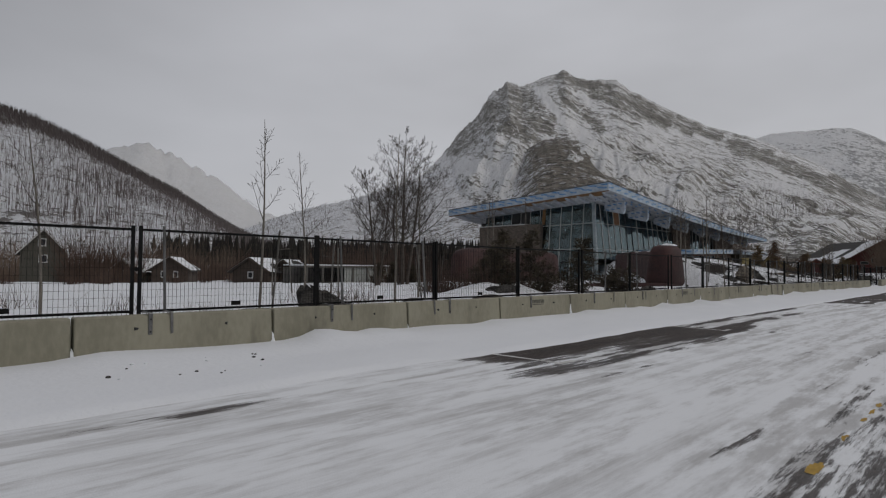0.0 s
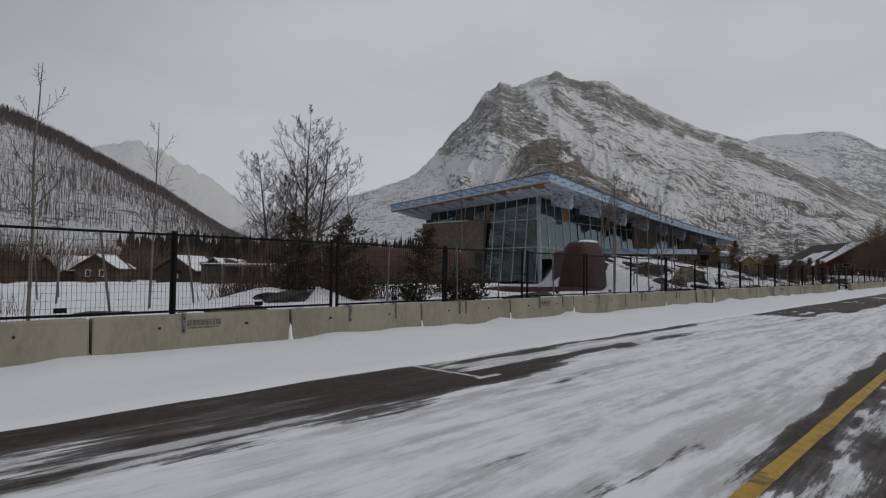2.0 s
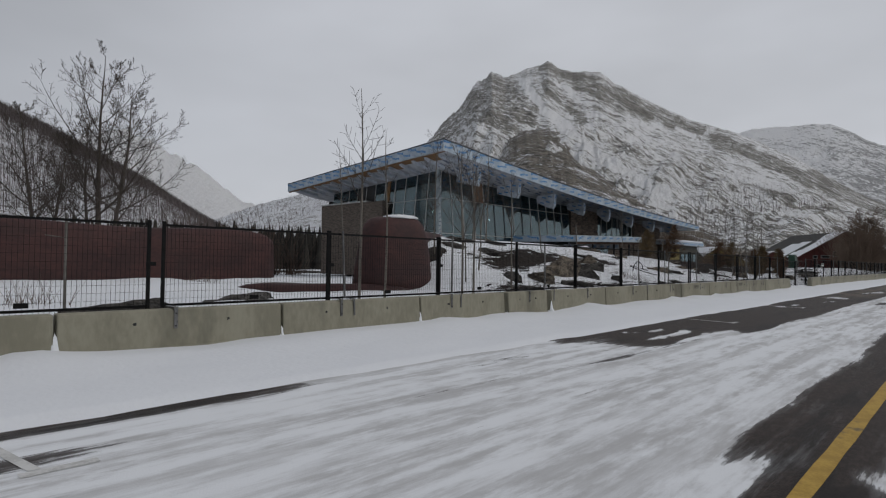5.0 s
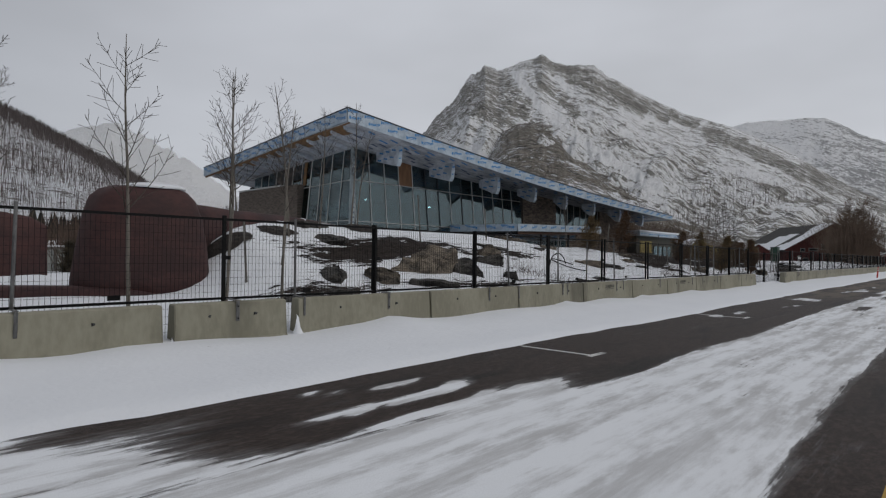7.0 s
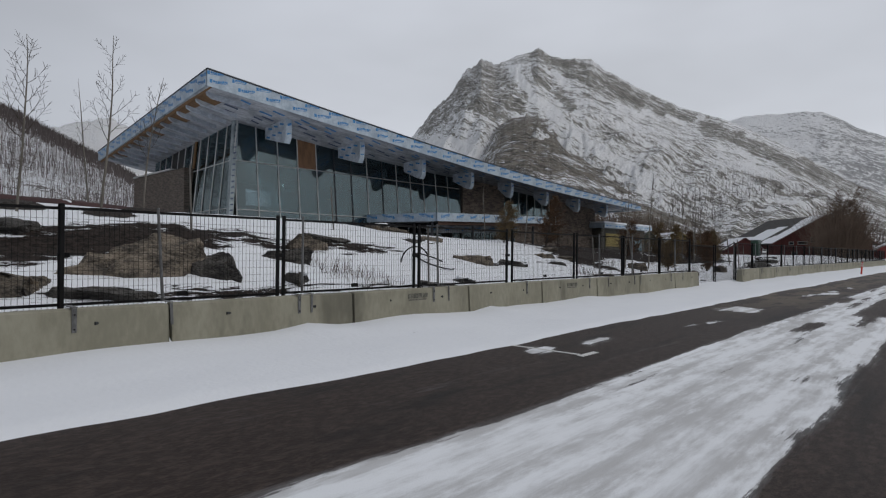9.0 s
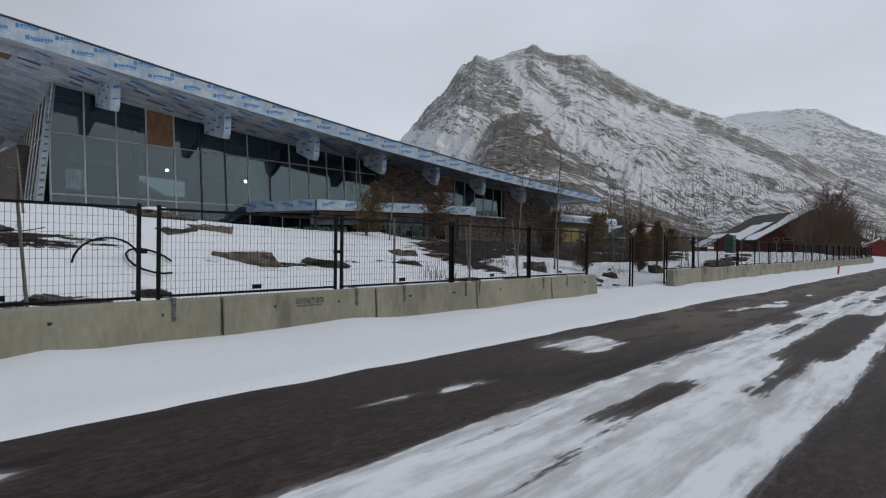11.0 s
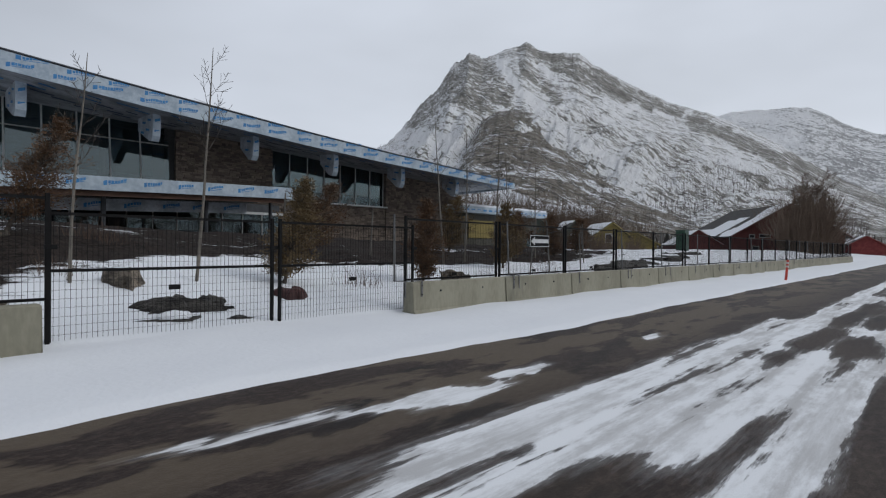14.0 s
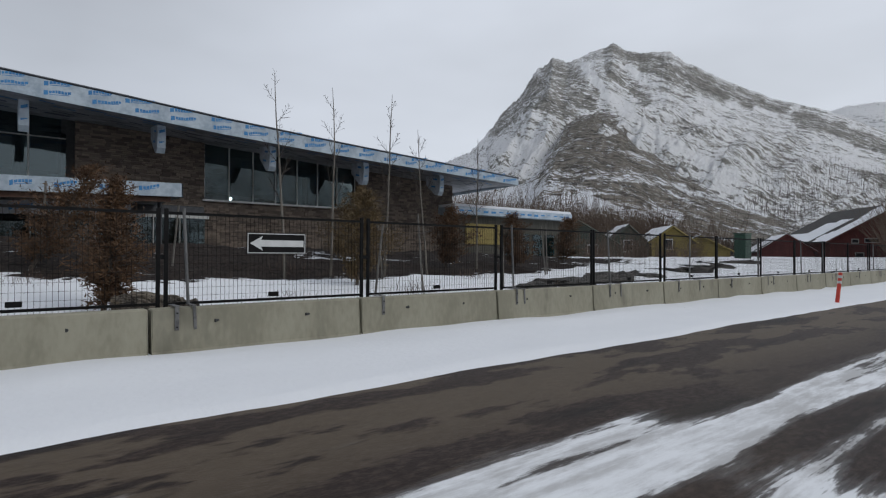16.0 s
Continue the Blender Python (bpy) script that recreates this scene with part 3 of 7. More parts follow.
def yellow_flakes(x0, x1):
    """Scraps of the line, where the blown snow has left it bare."""
    pieces, a = [], x0
    while a < x1:
        w = 0.2 * (wave(a * 1.6, 0, 26) + 0.5 * wave(a * 4.0, 0, 27) - 0.06) + 0.05 * (a - x0) / (x1 - x0)
        if w > 0.012:
            w, off = min(0.6 * w, 0.05), 0.03 * wave(a * 5, 2, 28)
            pieces.append([(a, 0.56 + off - w), (a + 0.07, 0.56 + off - w * 0.8), (a + 0.075, 0.56 + off + w), (a + 0.01, 0.56 + off + w * 0.85)])
        a += 0.06
    return pieces


painted("yellow_line", YELLOWPAINT, yellow_flakes(5.2, 12.2), "broken yellow centre line showing through snow")
for sx in (7.5, 14.5, 22.2, 37.15, 44.9):
    painted("stall_mark", WHITEPAINT, [[(sx - 0.28, 5.5), (sx - 0.2, 5.5), (sx + 0.04, 4.4), (sx - 0.04, 4.4)], [(sx - 0.1, 4.29), (sx + 0.38, 4.29), (sx + 0.38, 4.39), (sx - 0.1, 4.39)]], "worn white parking stall mark")


# ---- mountains round the valley ----
def ridge_at(profile, a):
    for (a0, e0), (a1, e1) in zip(profile, profile[1:]):
        if min(a0, a1) <= a <= max(a0, a1):
            return e0 + (e1 - e0) * (a - a0) / (a1 - a0)
    return profile[0][1] if abs(a - profile[0][0]) < abs(a - profile[-1][0]) else profile[-1][1]


EYE = (35.0, 0.0, 1.4)


def range_of_hills(name, profile, far, near, mat, columns, rows, rough, power, label, seed, crag=0.0, size=420.0, bare=None, floor=-6.0):
    """A mountain side that climbs from near to a ridge far off; profile: the ridge as (bearing, height angle) in degrees."""
    a0, a1 = profile[0][0], profile[-1][0]
    verts, rocky = [], []
    for i in range(columns):
        a = a0 + (a1 - a0) * i / (columns - 1)
        top = far * math.tan(radians(ridge_at(profile, a)))
        top *= 1 + crag * noise.fractal((a * 1.1, seed, 0.0), 0.8, 2.0, 6)
        jag = 0.8 * crag * float(0.4 + 1.8 * smooth01(35, 39, a)) * noise.fractal((a * 4.0, seed, 4.0), 0.6, 2.0, 4)
        c, s = math.cos(radians(a)), math.sin(radians(a))
        for j in range(rows):
            u = j / (rows - 1)
            d = near + (far - near) * u
            x, y = EYE[0] + c * d, EYE[1] + s * d
            # ribs that run down the slope to one side, with gullies between
            p = (a * far * 0.0175 / size + 0.9 * u * (far - near) / size * 0.35 + seed, d / size * 0.55, seed)
            rib = noise.ridged_multi_fractal(p, 0.75, 2.2, 6, 1.0, 2.0) - 1.0
            env = min(1.0, 5 * u) * (1 - u) ** 0.8
            z = top * (u ** power + jag * max(0.0, (u - 0.9) * 10.0)) + rough * top * rib * env + floor * (1 - u)
            rocky.append((bare(a, math.degrees(math.atan2(z, d))) if bare else 0.0) + 0.2 * rib * (1 - u))
            verts.append((x, y, max(z, -12.0) + EYE[2]))
        # the back of the range
        d = far + 350
        verts.append((EYE[0] + c * d, EYE[1] + s * d, top * 0.35))
        rocky.append(0.0)
    n = rows + 1
    faces = [(i * n + j, (i + 1) * n + j, (i + 1) * n + j + 1, i * n + j + 1) for i in range(columns - 1) for j in range(rows)]
    ob = tagged(mesh(name, verts, faces, mat, smooth=True), label, "mountain", kind="structure")
    layer = ob.data.attributes.new("bare", "FLOAT", "POINT")
    layer.data.foreach_set("value", rocky)
    return ob


def streak(a, e, a0, e0, a1, e1, w):
    """One along a line on the mountain side, fading to nothing at w degrees from it."""
    t = ((a - a0) * (a1 - a0) + (e - e0) * (e1 - e0)) / ((a1 - a0) ** 2 + (e1 - e0) ** 2)
    t = min(1.0, max(0.0, t))
    return 1 - float(smooth01(0.35 * w, 1.2 * w, math.hypot(a - a0 - t * (a1 - a0), e - e0 - t * (e1 - e0))))


# ribs and crests (more rock) and gullies and shelves (more snow): from bearing, height angle to bearing, height angle, width, how much
MAIN_STREAKS = ((39.9, 18.6, 36.2, 15.0, 1.5, 0.75), (41.0, 16.2, 38.0, 13.2, 1.4, 0.6), (34.2, 17.6, 30.4, 14.2, 0.55, 0.9), (34.5, 19.3, 31.1, 18.2, 0.7, 0.8), (31.1, 18.1, 24.5, 14.7, 1.0, 1.2), (24.5, 14.8, 19.5, 12.4, 0.6, 0.8),
                (18.1, 11.6, 9.7, 7.0, 0.75, 1.1), (9.7, 7.0, 4.0, 3.8, 0.8, 1.0), (27.7, 12.0, 24.5, 10.5, 0.32, 0.7), (22.1, 9.6, 19.5, 8.1, 0.34, 0.7), (14.2, 6.6, 12.1, 5.5, 0.4, 0.8), (11.6, 5.3, 9.1, 4.9, 0.35, 0.7),
                (45.6, 12.4, 42.0, 16.5, 1.5, 0.8), (21.3, 5.3, 14.9, 3.7, 0.8, 0.6), (36.8, 18.2, 34.4, 15.4, 0.42, -1.1), (34.4, 15.4, 27.7, 9.8, 0.5, -0.9), (27.7, 9.8, 22.4, 6.4, 0.5, -0.8), (26.1, 13.9, 19.9, 12.0, 0.35, -0.8),
                (46.4, 11.0, 40.5, 10.0, 1.1, -0.9), (33.0, 18.0, 29.0, 14.6, 0.3, -0.7), (25.0, 12.6, 13.0, 6.8, 0.8, -0.35))


def main_bare(a, e):
    """Bare rock: the crest, the ribs below the peaks and the steep left wall; less in the snow gullies."""
    a, e = a + 0.5 * wave(a * 0.9, e * 0.9, 31) + 0.25 * wave(a * 3, e * 3, 32), e + 0.5 * wave(a * 0.9, e * 0.9, 33) + 0.25 * wave(a * 3, e * 3, 34)
    v = 0.10
    for a0, e0, a1, e1, w, k in MAIN_STREAKS:
        v += k * streak(a, e, a0, e0, a1, e1, w)
    v += 0.5 * (1 - float(smooth01(2.5, 4.6, e)))
    return v


def spur_bare(a, e):
    """The dark brushy dome, with a snowy shelf across it and open snow on its left."""
    a, e = a + 0.3 * wave(a * 1.3, e * 1.3, 37), e + 0.22 * wave(a * 1.1, e * 1.1, 38)
    v = 0.80 - 1.15 * float(smooth01(37.0, 40.6, a + 0.6 * wave(e * 2, a, 35))) + 0.3 * streak(a, e, 35.6, 12.5, 33, 10, 2.0)
    v -= 1.1 * streak(a, e, 38.5, 7.8, 26.5, 6.3, 0.22) + 0.8 * streak(a, e, 33.5, 10.2, 29, 8.4, 0.2) + 0.8 * streak(a, e, 27, 6.0, 20, 3.4, 0.3)
    v -= 1.5 * streak(a, e, 42, 5.4, 34.5, 4.9, 1.5) + 1.2 * streak(a, e, 33.5, 4.6, 26.5, 3.2, 0.7)
    return v


MAIN = [(64, 4.4), (59.6, 5.4), (54.3, 6.8), (51.5, 8.0), (48.6, 9.6), (46.6, 11.6), (45.6, 12.7), (44.6, 14.1), (42.9, 15.5), (41.5, 17.6), (39.6, 19.0), (38.3, 18.4), (36.9, 18.8), (35.4, 19.4), (33.9, 19.75), (32.3, 18.9), (28.7, 18.5), (27.3, 17.4), (24.4, 15.7), (20.8, 13.7), (16.5, 12.0), (11.7, 9.3), (7.6, 6.2), (3.0, 3.6), (-4, 2.2)]
main_mountain = range_of_hills("mountain", MAIN, 2500, 420, ROCKY, 640, 210, 0.06, 1.15, "craggy grey mountain streaked with snow", 1.3, 0.009, 420.0, main_bare)
SPURLINE = [(50, 5.0), (46, 7.0), (43.1, 8.3), (41.3, 8.9), (40.0, 9.8), (38.9, 11.1), (37.9, 12.4), (36.7, 13.2), (35.1, 13.5), (33.3, 13.3), (32.1, 12.6), (31.0, 11.6), (29.3, 10.4), (27.3, 9.3), (25.2, 8.2), (23.7, 7.0), (22.1, 5.8), (19.8, 4.7), (16.6, 3.4), (11.6, 2.6), (5, 1.6), (-6, 1.0)]
range_of_hills("foothill", SPURLINE, 1250, 300, SPUR, 360, 120, 0.035, 0.95, "dark brush-covered rocky spur below the mountain", 4.1, 0.016, 200.0, spur_bare)
range_of_hills("mountain", [(26, 8.0), (20, 11.0), (15, 12.2), (11.7, 12.1), (9.4, 12.0), (8.4, 11.5), (6.9, 10.4), (5.1, 9.5), (0, 7.6), (-8, 5), (-14, 4)], 4100, 2600, FARMTN, 160, 60, 0.10, 1.1, "distant snow-covered mountain, haze put into its pale rock", 7.7, 0.01, bare=lambda a, e: 0.45 * (1 - float(smooth01(6.5, 11.0, a))) - 0.8 * float(smooth01(10, 14, a)))
LEFTLINE = [(112, 15), (100, 14.5), (92, 13.8), (84.5, 12.2), (80.7, 10.6), (77.0, 8.7), (73.4, 6.9), (70.4, 4.9), (68, 3.4), (65, 2.0), (60, 1.5)]
range_of_hills("hillside", LEFTLINE, 900, 170, HILL, 200, 70, 0.05, 1.1, "snowy hillside covered with burnt standing trees", 9.2, 0.01)
range_of_hills("mountain", [(100, 7), (88, 7.5), (81, 8.6), (77.8, 10.1), (74.8, 11.1), (72.1, 10.4), (68.1, 8.3), (64.5, 5.6), (60, 4), (54, 3)], 4200, 2400, MISTY, 140, 50, 0.06, 1.0, "faint mountain, mist painted into its pale colour", 12.6, 0.02)
LOWLINE = [(72, 1.6), (66, 4.0), (63, 5.3), (59.2, 6.4), (54.8, 7.5), (51.5, 8.6), (48.3, 9.9), (46, 10.6), (43, 10.0), (40, 9)]
range_of_hills("foothill", LOWLINE, 1500, 500, HILL, 160, 50, 0.07, 1.0, "low snowy ridge with sparse trees", 15.3, 0.01)

# never in view: added so the glass has dark slopes to mirror
range_of_hills("mountain", [(-30, 3), (-50, 5), (-58, 6), (-66, 10), (-75, 12), (-100, 12), (-130, 13), (-160, 21), (-200, 24), (-240, 17)], 2200, 500, SPUR, 120, 40, 0.05, 1.0, "unseen dark mountain added behind the road for glass reflections", 21.0, 0.01)


def standing_trunks(name, count, bearings, profile, far, near, low, high, tall, thick, mat, label, seed, power, cone=0.25, rise=1.0):
    """Many far trees, each a thin tapered spike on a hillside."""
    rnd = random.Random(seed)
    verts, faces = [], []
    for _ in range(count):
        a = rnd.uniform(*bearings)
        u = low + (high - low) * rnd.random() ** rise
        d = near + (far - near) * u
        top = far * math.tan(radians(ridge_at(profile, a)))
        x, y = EYE[0] + math.cos(radians(a)) * d, EYE[1] + math.sin(radians(a)) * d
        z = max(top * u ** power - 6 * (1 - u), -12) + EYE[2] - 2.5
        h, r = tall * rnd.uniform(0.55, 1.25), thick * rnd.uniform(0.6, 1.3)
        k, lx, ly = len(verts), rnd.uniform(-0.6, 0.6), rnd.uniform(-0.6, 0.6)
        for q in range(3):
            verts.append((x + r * math.cos(q * 2.1 + h), y + r * math.sin(q * 2.1 + h), z))
        for q in range(3):
            verts.append((x + lx + cone * r * math.cos(q * 2.1 + h), y + ly + cone * r * math.sin(q * 2.1 + h), z + h))
        faces += [(k + q, k + (q + 1) % 3, k + 3 + (q + 1) % 3, k + 3 + q) for q in range(3)]
    return tagged(mesh(name, verts, faces, mat), label, "trees", kind="stuff")


standing_trunks("burnt_trees", 20000, (64, 100), LEFTLINE, 900, 170, 0.12, 1.0, 11, 0.17, BURNT, "grey burnt trunks standing on a snowy hillside", 3, 1.1)
standing_trunks("burnt_trees", 15000, (66, 100), LEFTLINE, 900, 170, 0.66, 1.0, 9.5, 0.42, CRESTWOOD, "dense burnt trees along the hill's crest", 5, 1.1, rise=0.55)
standing_trunks("bare_trees", 2600, (44, 68), LOWLINE, 1500, 500, 0.3, 1.0, 8, 0.4, BURNT, "sparse bare trees on a snowy ridge", 8, 1.0)
standing_trunks("bare_trees", 3800, (5, 29), MAIN, 2500, 420, 0.05, 0.40, 9, 0.22, BURNT, "grey burnt trees up the mountain's lower slope", 10, 1.15)
standing_trunks("bare_trees", 900, (40, 48), MAIN, 2500, 420, 0.45, 0.75, 11, 0.4, BURNT, "sparse burnt trees below the mountain's steep wall", 11, 1.15)
standing_trunks("bare_trees", 3000, (4, 50), SPURLINE, 1250, 300, 0.03, 0.4, 5, 0.3, BURNT, "grey bare trees at the mountain's foot", 9, 0.95)


def conifer_belt(name, count, bearings, dist, tall, base, seed, label):
    """A belt of dark far spruces, each made of stacked ragged tiers."""
    rnd = random.Random(seed)
    verts, faces = [], []
    for _ in range(count):
        a, d = rnd.uniform(*bearings), rnd.uniform(*dist)
        x, y = EYE[0] + math.cos(radians(a)) * d, EYE[1] + math.sin(radians(a)) * d
        h = tall * rnd.uniform(0.5, 1.2)
        for tier in range(4):
            z0, z1 = base + h * tier * 0.22, base + h * min(1.0, tier * 0.22 + 0.42)
            r = h * 0.17 * (1 - tier * 0.21)
            k = len(verts)
            for q in range(6):
                rr = r * rnd.uniform(0.6, 1.15)
                verts.append((x + rr * math.cos(q * 1.047), y + rr * math.sin(q * 1.047), z0 + rnd.uniform(-0.06, 0.06) * h))
            verts.append((x, y, z1))
            faces += [(k + q, k + (q + 1) % 6, k + 6) for q in range(6)]
    return tagged(mesh(name, verts, faces, FOREST), label, "trees", kind="stuff")


conifer_belt("spruce_forest", 3600, (48, 82), (190, 330), 14.5, -3.0, 21, "dark spruce forest behind the cabins")
conifer_belt("spruce_forest", 500, (2, 30), (260, 420), 9, -2.0, 22, "scattered dark spruces at the valley's edge")


# ---- barriers and fence ----
STAMP = surface("smudged_stencil", (0.08, 0.077, 0.065), (0.19, 0.185, 0.152), 14.0, rough=0.9, bump=0)
JERSEY = [(-0.20, -0.30), (-0.20, -0.12), (-0.02, 0.10), (0.0, 0.62), (0.02, 0.64), (0.20, 0.64), (0.22, 0.62), (0.24, 0.10), (0.42, -0.12), (0.42, -0.30)]
BAR_Y = 8.17


def concrete_barrier(x0, x1, stamped=False):
    length = x1 - x0
    ob = empty("concrete_barrier", x0, BAR_Y, 0)
    bm = bmesh.new()
    prism(bm, JERSEY, lambda u, v: (0, u, v), lambda u, v: (length, u, v))
    rim = [e for e in bm.edges if len(e.link_faces) == 2 and abs(e.calc_length() - length) > 0.01]
    bmesh.ops.bevel(bm, geom=rim, offset=0.015, segments=1, affect="EDGES")
    rnd = random.Random(int(x0 * 10))
    bmesh.ops.subdivide_edges(bm, edges=[e for e in bm.edges if e.calc_length() > 1.0], cuts=9, use_grid_fill=True)
    for v in bm.verts:
        v.co.y += 0.006 * wave(v.co.x * 2 + x0, v.co.z * 4, 11)
        v.co.z += 0.006 * wave(v.co.x * 3 + x0, v.co.y * 9, 12) if v.co.z > 0.3 else 0
    part("block_body", bm, CONCRETE, ob)
    for u in (0.28, 0.72):
        bm = bmesh.new()
        stick(bm, (length * u + rnd.uniform(-.1, .1), -0.012, 0.45), (length * u, 0.02, 0.45), 0.022, sides=8)
        part("lifting_hole", bm, DARK, ob, "lifting hole as a plug, its shade painted dark")
    if stamped:
        bm2 = bmesh.new()
        u = length * 0.42
        for w, gap in ((0.07, .02), (0.05, .015), (0.05, .015), (0.06, .015), (0.09, .02), (0.03, .015), (0.08, 0)):
            block(u, u + w, -0.0145, -0.008, 0.46, 0.55, bm=bm2)
            u += w + gap
        block(length * 0.42 + 0.02, u - 0.03, -0.0145, -0.008, 0.415, 0.44, bm=bm2)
        part("stamp", bm2, STAMP, ob, "smudged dark stencil bars")
    # snow packed into the joint, spilling into a small fan
    deep = 1.0 if x0 < 36 else 0.45
    tall, wide, out = deep * rnd.uniform(0.12, 0.38), deep * rnd.uniform(0.10, 0.34), deep * rnd.uniform(0.12, 0.34)
    fan = ([(-0.02, 0.03, tall + 0.04), (-0.035, -0.012, tall), (0.0, -0.014, tall - 0.02)], [])
    for ring, (spread, low) in enumerate(((0.07, 0.45), (0.28, 0.12), (1.0, -0.18))):
        for k in range(7):
            a = math.pi * (1 + k / 6)
            fan[0].append((-0.02 + (0.03 + wide * spread) * math.cos(a), -0.008 + (0.02 + out * spread) * math.sin(a) - 0.18 * max(0.0, 0.1 - low), low * tall if low > 0 else low))
    for k in range(6):
        fan[1].append((1 if k < 3 else 2, 3 + k, 4 + k))
        for r in (3, 10):
            fan[1].append((r + k, r + 7 + k, r + 8 + k, r + k + 1))
    fan[1].extend(((1, 6, 2), (0, 1, 2)))
    if x0 < 62:
        mesh("snow_wedge", fan[0], fan[1], SNOW_MAT, ob, "snow packed in the joint", True)
    return tagged(ob, "weathered grey concrete roadside barrier in drifted snow", "barrier", "roadside barriers")


LEFT_JOINTS = [-10.6, -7.5, -4.4, -1.25, 1.84, 4.70, 7.69, 10.64, 13.72, 16.90, 20.01, 23.04, 26.26, 29.49, 32.39]
MID_JOINTS = [34.46, 37.53, 40.55, 43.65, 46.77, 49.62, 52.5, 55.37, 58.42, 60.88]
STAMPED_LEFT = (7, 10)
RIGHT_JOINTS = [66.75 + 3.03 * k for k in range(22)]
for joints in (LEFT_JOINTS, MID_JOINTS, RIGHT_JOINTS):
    for k, (a, b) in enumerate(zip(joints, joints[1:])):
        concrete_barrier(a + 0.015, b - 0.025, stamped=(k in STAMPED_LEFT if joints is LEFT_JOINTS else k in (3, 5) if joints is MID_JOINTS else False))
concrete_barrier(32.52, 34.25)

FENCE_Y = 8.55
PANEL_W = 3.0


def fence_panel(tall=1.92, rails=(0.06, 0.70, 1.92)):
    ob = empty("construction_fence", 0, 0, 0)
    for px in (0.0, PANEL_W):
        part("post", block(px - 0.024, px + 0.024, -0.024, 0.024, 0.0, tall + 0.06, 0.004), BLACK, ob)
    for pz in rails:
        part("rail", block(0.026, PANEL_W - 0.026, -0.018, 0.018, pz - 0.018, pz + 0.018), BLACK, ob)
    bm = bmesh.new()
    k = 0.05
    while k < PANEL_W:
        block(k - 0.002, k + 0.002, -0.002, 0.002, 0.06, tall, bm=bm)
        k += 0.06
    z = 0.14
    while z < tall - 0.02:
        block(0.0, PANEL_W, 0.0025, 0.0055, z - 0.0015, z + 0.0015, bm=bm)
        z += 0.11
    part("wire_mesh", bm, BLACK, ob, "fine black welded wire mesh")
    part("clamp", block(PANEL_W - 0.03, PANEL_W + 0.10, -0.03, 0.03, 1.30, 1.36, 0.005), BLACK, ob)
    part("tag_plate", block(1.40, 1.56, -0.012, -0.006, 0.74, 0.81), BLACK, ob, "small black plate")
    return tagged(ob, "black welded wire construction fence behind the barriers", "fence", "construction fence panels")


def lean(x, k):
    return pose(x, FENCE_Y + 0.03 * (k % 2), road_z(FENCE_Y) - 0.05, 0.6 * wave(k, 1, 13), 0, 0.5 * wave(k, 2, 14))


first_panel = fence_panel()
posts_x = [-9.5, -6.45, -3.4, -0.35, 2.74, 5.81, 8.86, 11.83, 14.95, 18.05, 21.25, 24.47, 27.42, 30.4, 33.38, 36.36, 39.37, 42.5, 45.62, 48.89, 52.0, 54.95, 57.98, 61.2, 64.25, 66.95] + [70.04 + 3.14 * k for k in range(20)]
first_panel.matrix_world = lean(posts_x[0], 0)
gap_panel = fence_panel(1.74, (0.10, 1.04, 1.74))
gap_panel.matrix_world = lean(61.0, 23)
for k, fx in enumerate(posts_x[1:], 1):
    if k == 24:
        copy_thing(gap_panel, lean(64.12, k))
    elif k != 23:
        copy_thing(first_panel, lean(fx, k))


def prop_post():
    ob = empty("fence_prop", 0, 0, 0)
    part("pole", stick(bmesh.new(), (0, 0.34, 0.42), (0.0, 0.36, 1.72), 0.022, 0.020, 8), GALV, ob)
    part("strap", block(-0.02, 0.02, 0.028, 0.036, 0.12, 0.42, 0.003), GALV, ob, "flat steel strap over the barrier's face")
    part("hook", block(-0.026, 0.026, 0.028, 0.36, 0.424, 0.434), GALV, ob, "flat hook across the barrier's top")
    return tagged(ob, "grey galvanised pole strapping the fence to a barrier", "post", "fence props")


def barrier_clip():
    ob = empty("barrier_clip", 0, 0, 0)
    part("plate", block(-0.027, 0.027, 0.028, 0.037, 0.12, 0.42, 0.003), GALV, ob)
    part("hook", block(-0.035, 0.035, 0.028, 0.36, 0.424, 0.434), GALV, ob)
    for z in (0.16, 0.34):
        part("bolt", stick(bmesh.new(), (0, 0.030, z), (0, 0.016, z), 0.011, sides=6), BLACK, ob, "dark bolt head")
    return tagged(ob, "flat grey steel clip holding a fence post to a barrier", "bracket", "barrier clips")


first_prop, first_clip = prop_post(), barrier_clip()
first_prop.matrix_world = pose(0.35, 8.12, 0.235, 0, 0, 0)
first_clip.matrix_world = pose(-0.30, 8.12, 0.235, 0, 0, 0)
for k, fx in enumerate(posts_x[1:]):
    if 60.5 < fx < 66.5:
        continue
    copy_thing(first_clip, pose(fx + 0.05, 8.12, 0.235, 0, 0, 0))
    rnd = random.Random(k * 7 + 1)
    if k % 4 == 2:
        continue
    px = fx + rnd.choice((0.28, 0.35, -0.4, 1.2, 0.5))
    copy_thing(first_prop, pose(px, 8.12, 0.235, 0, rnd.uniform(-3, 3), 0))


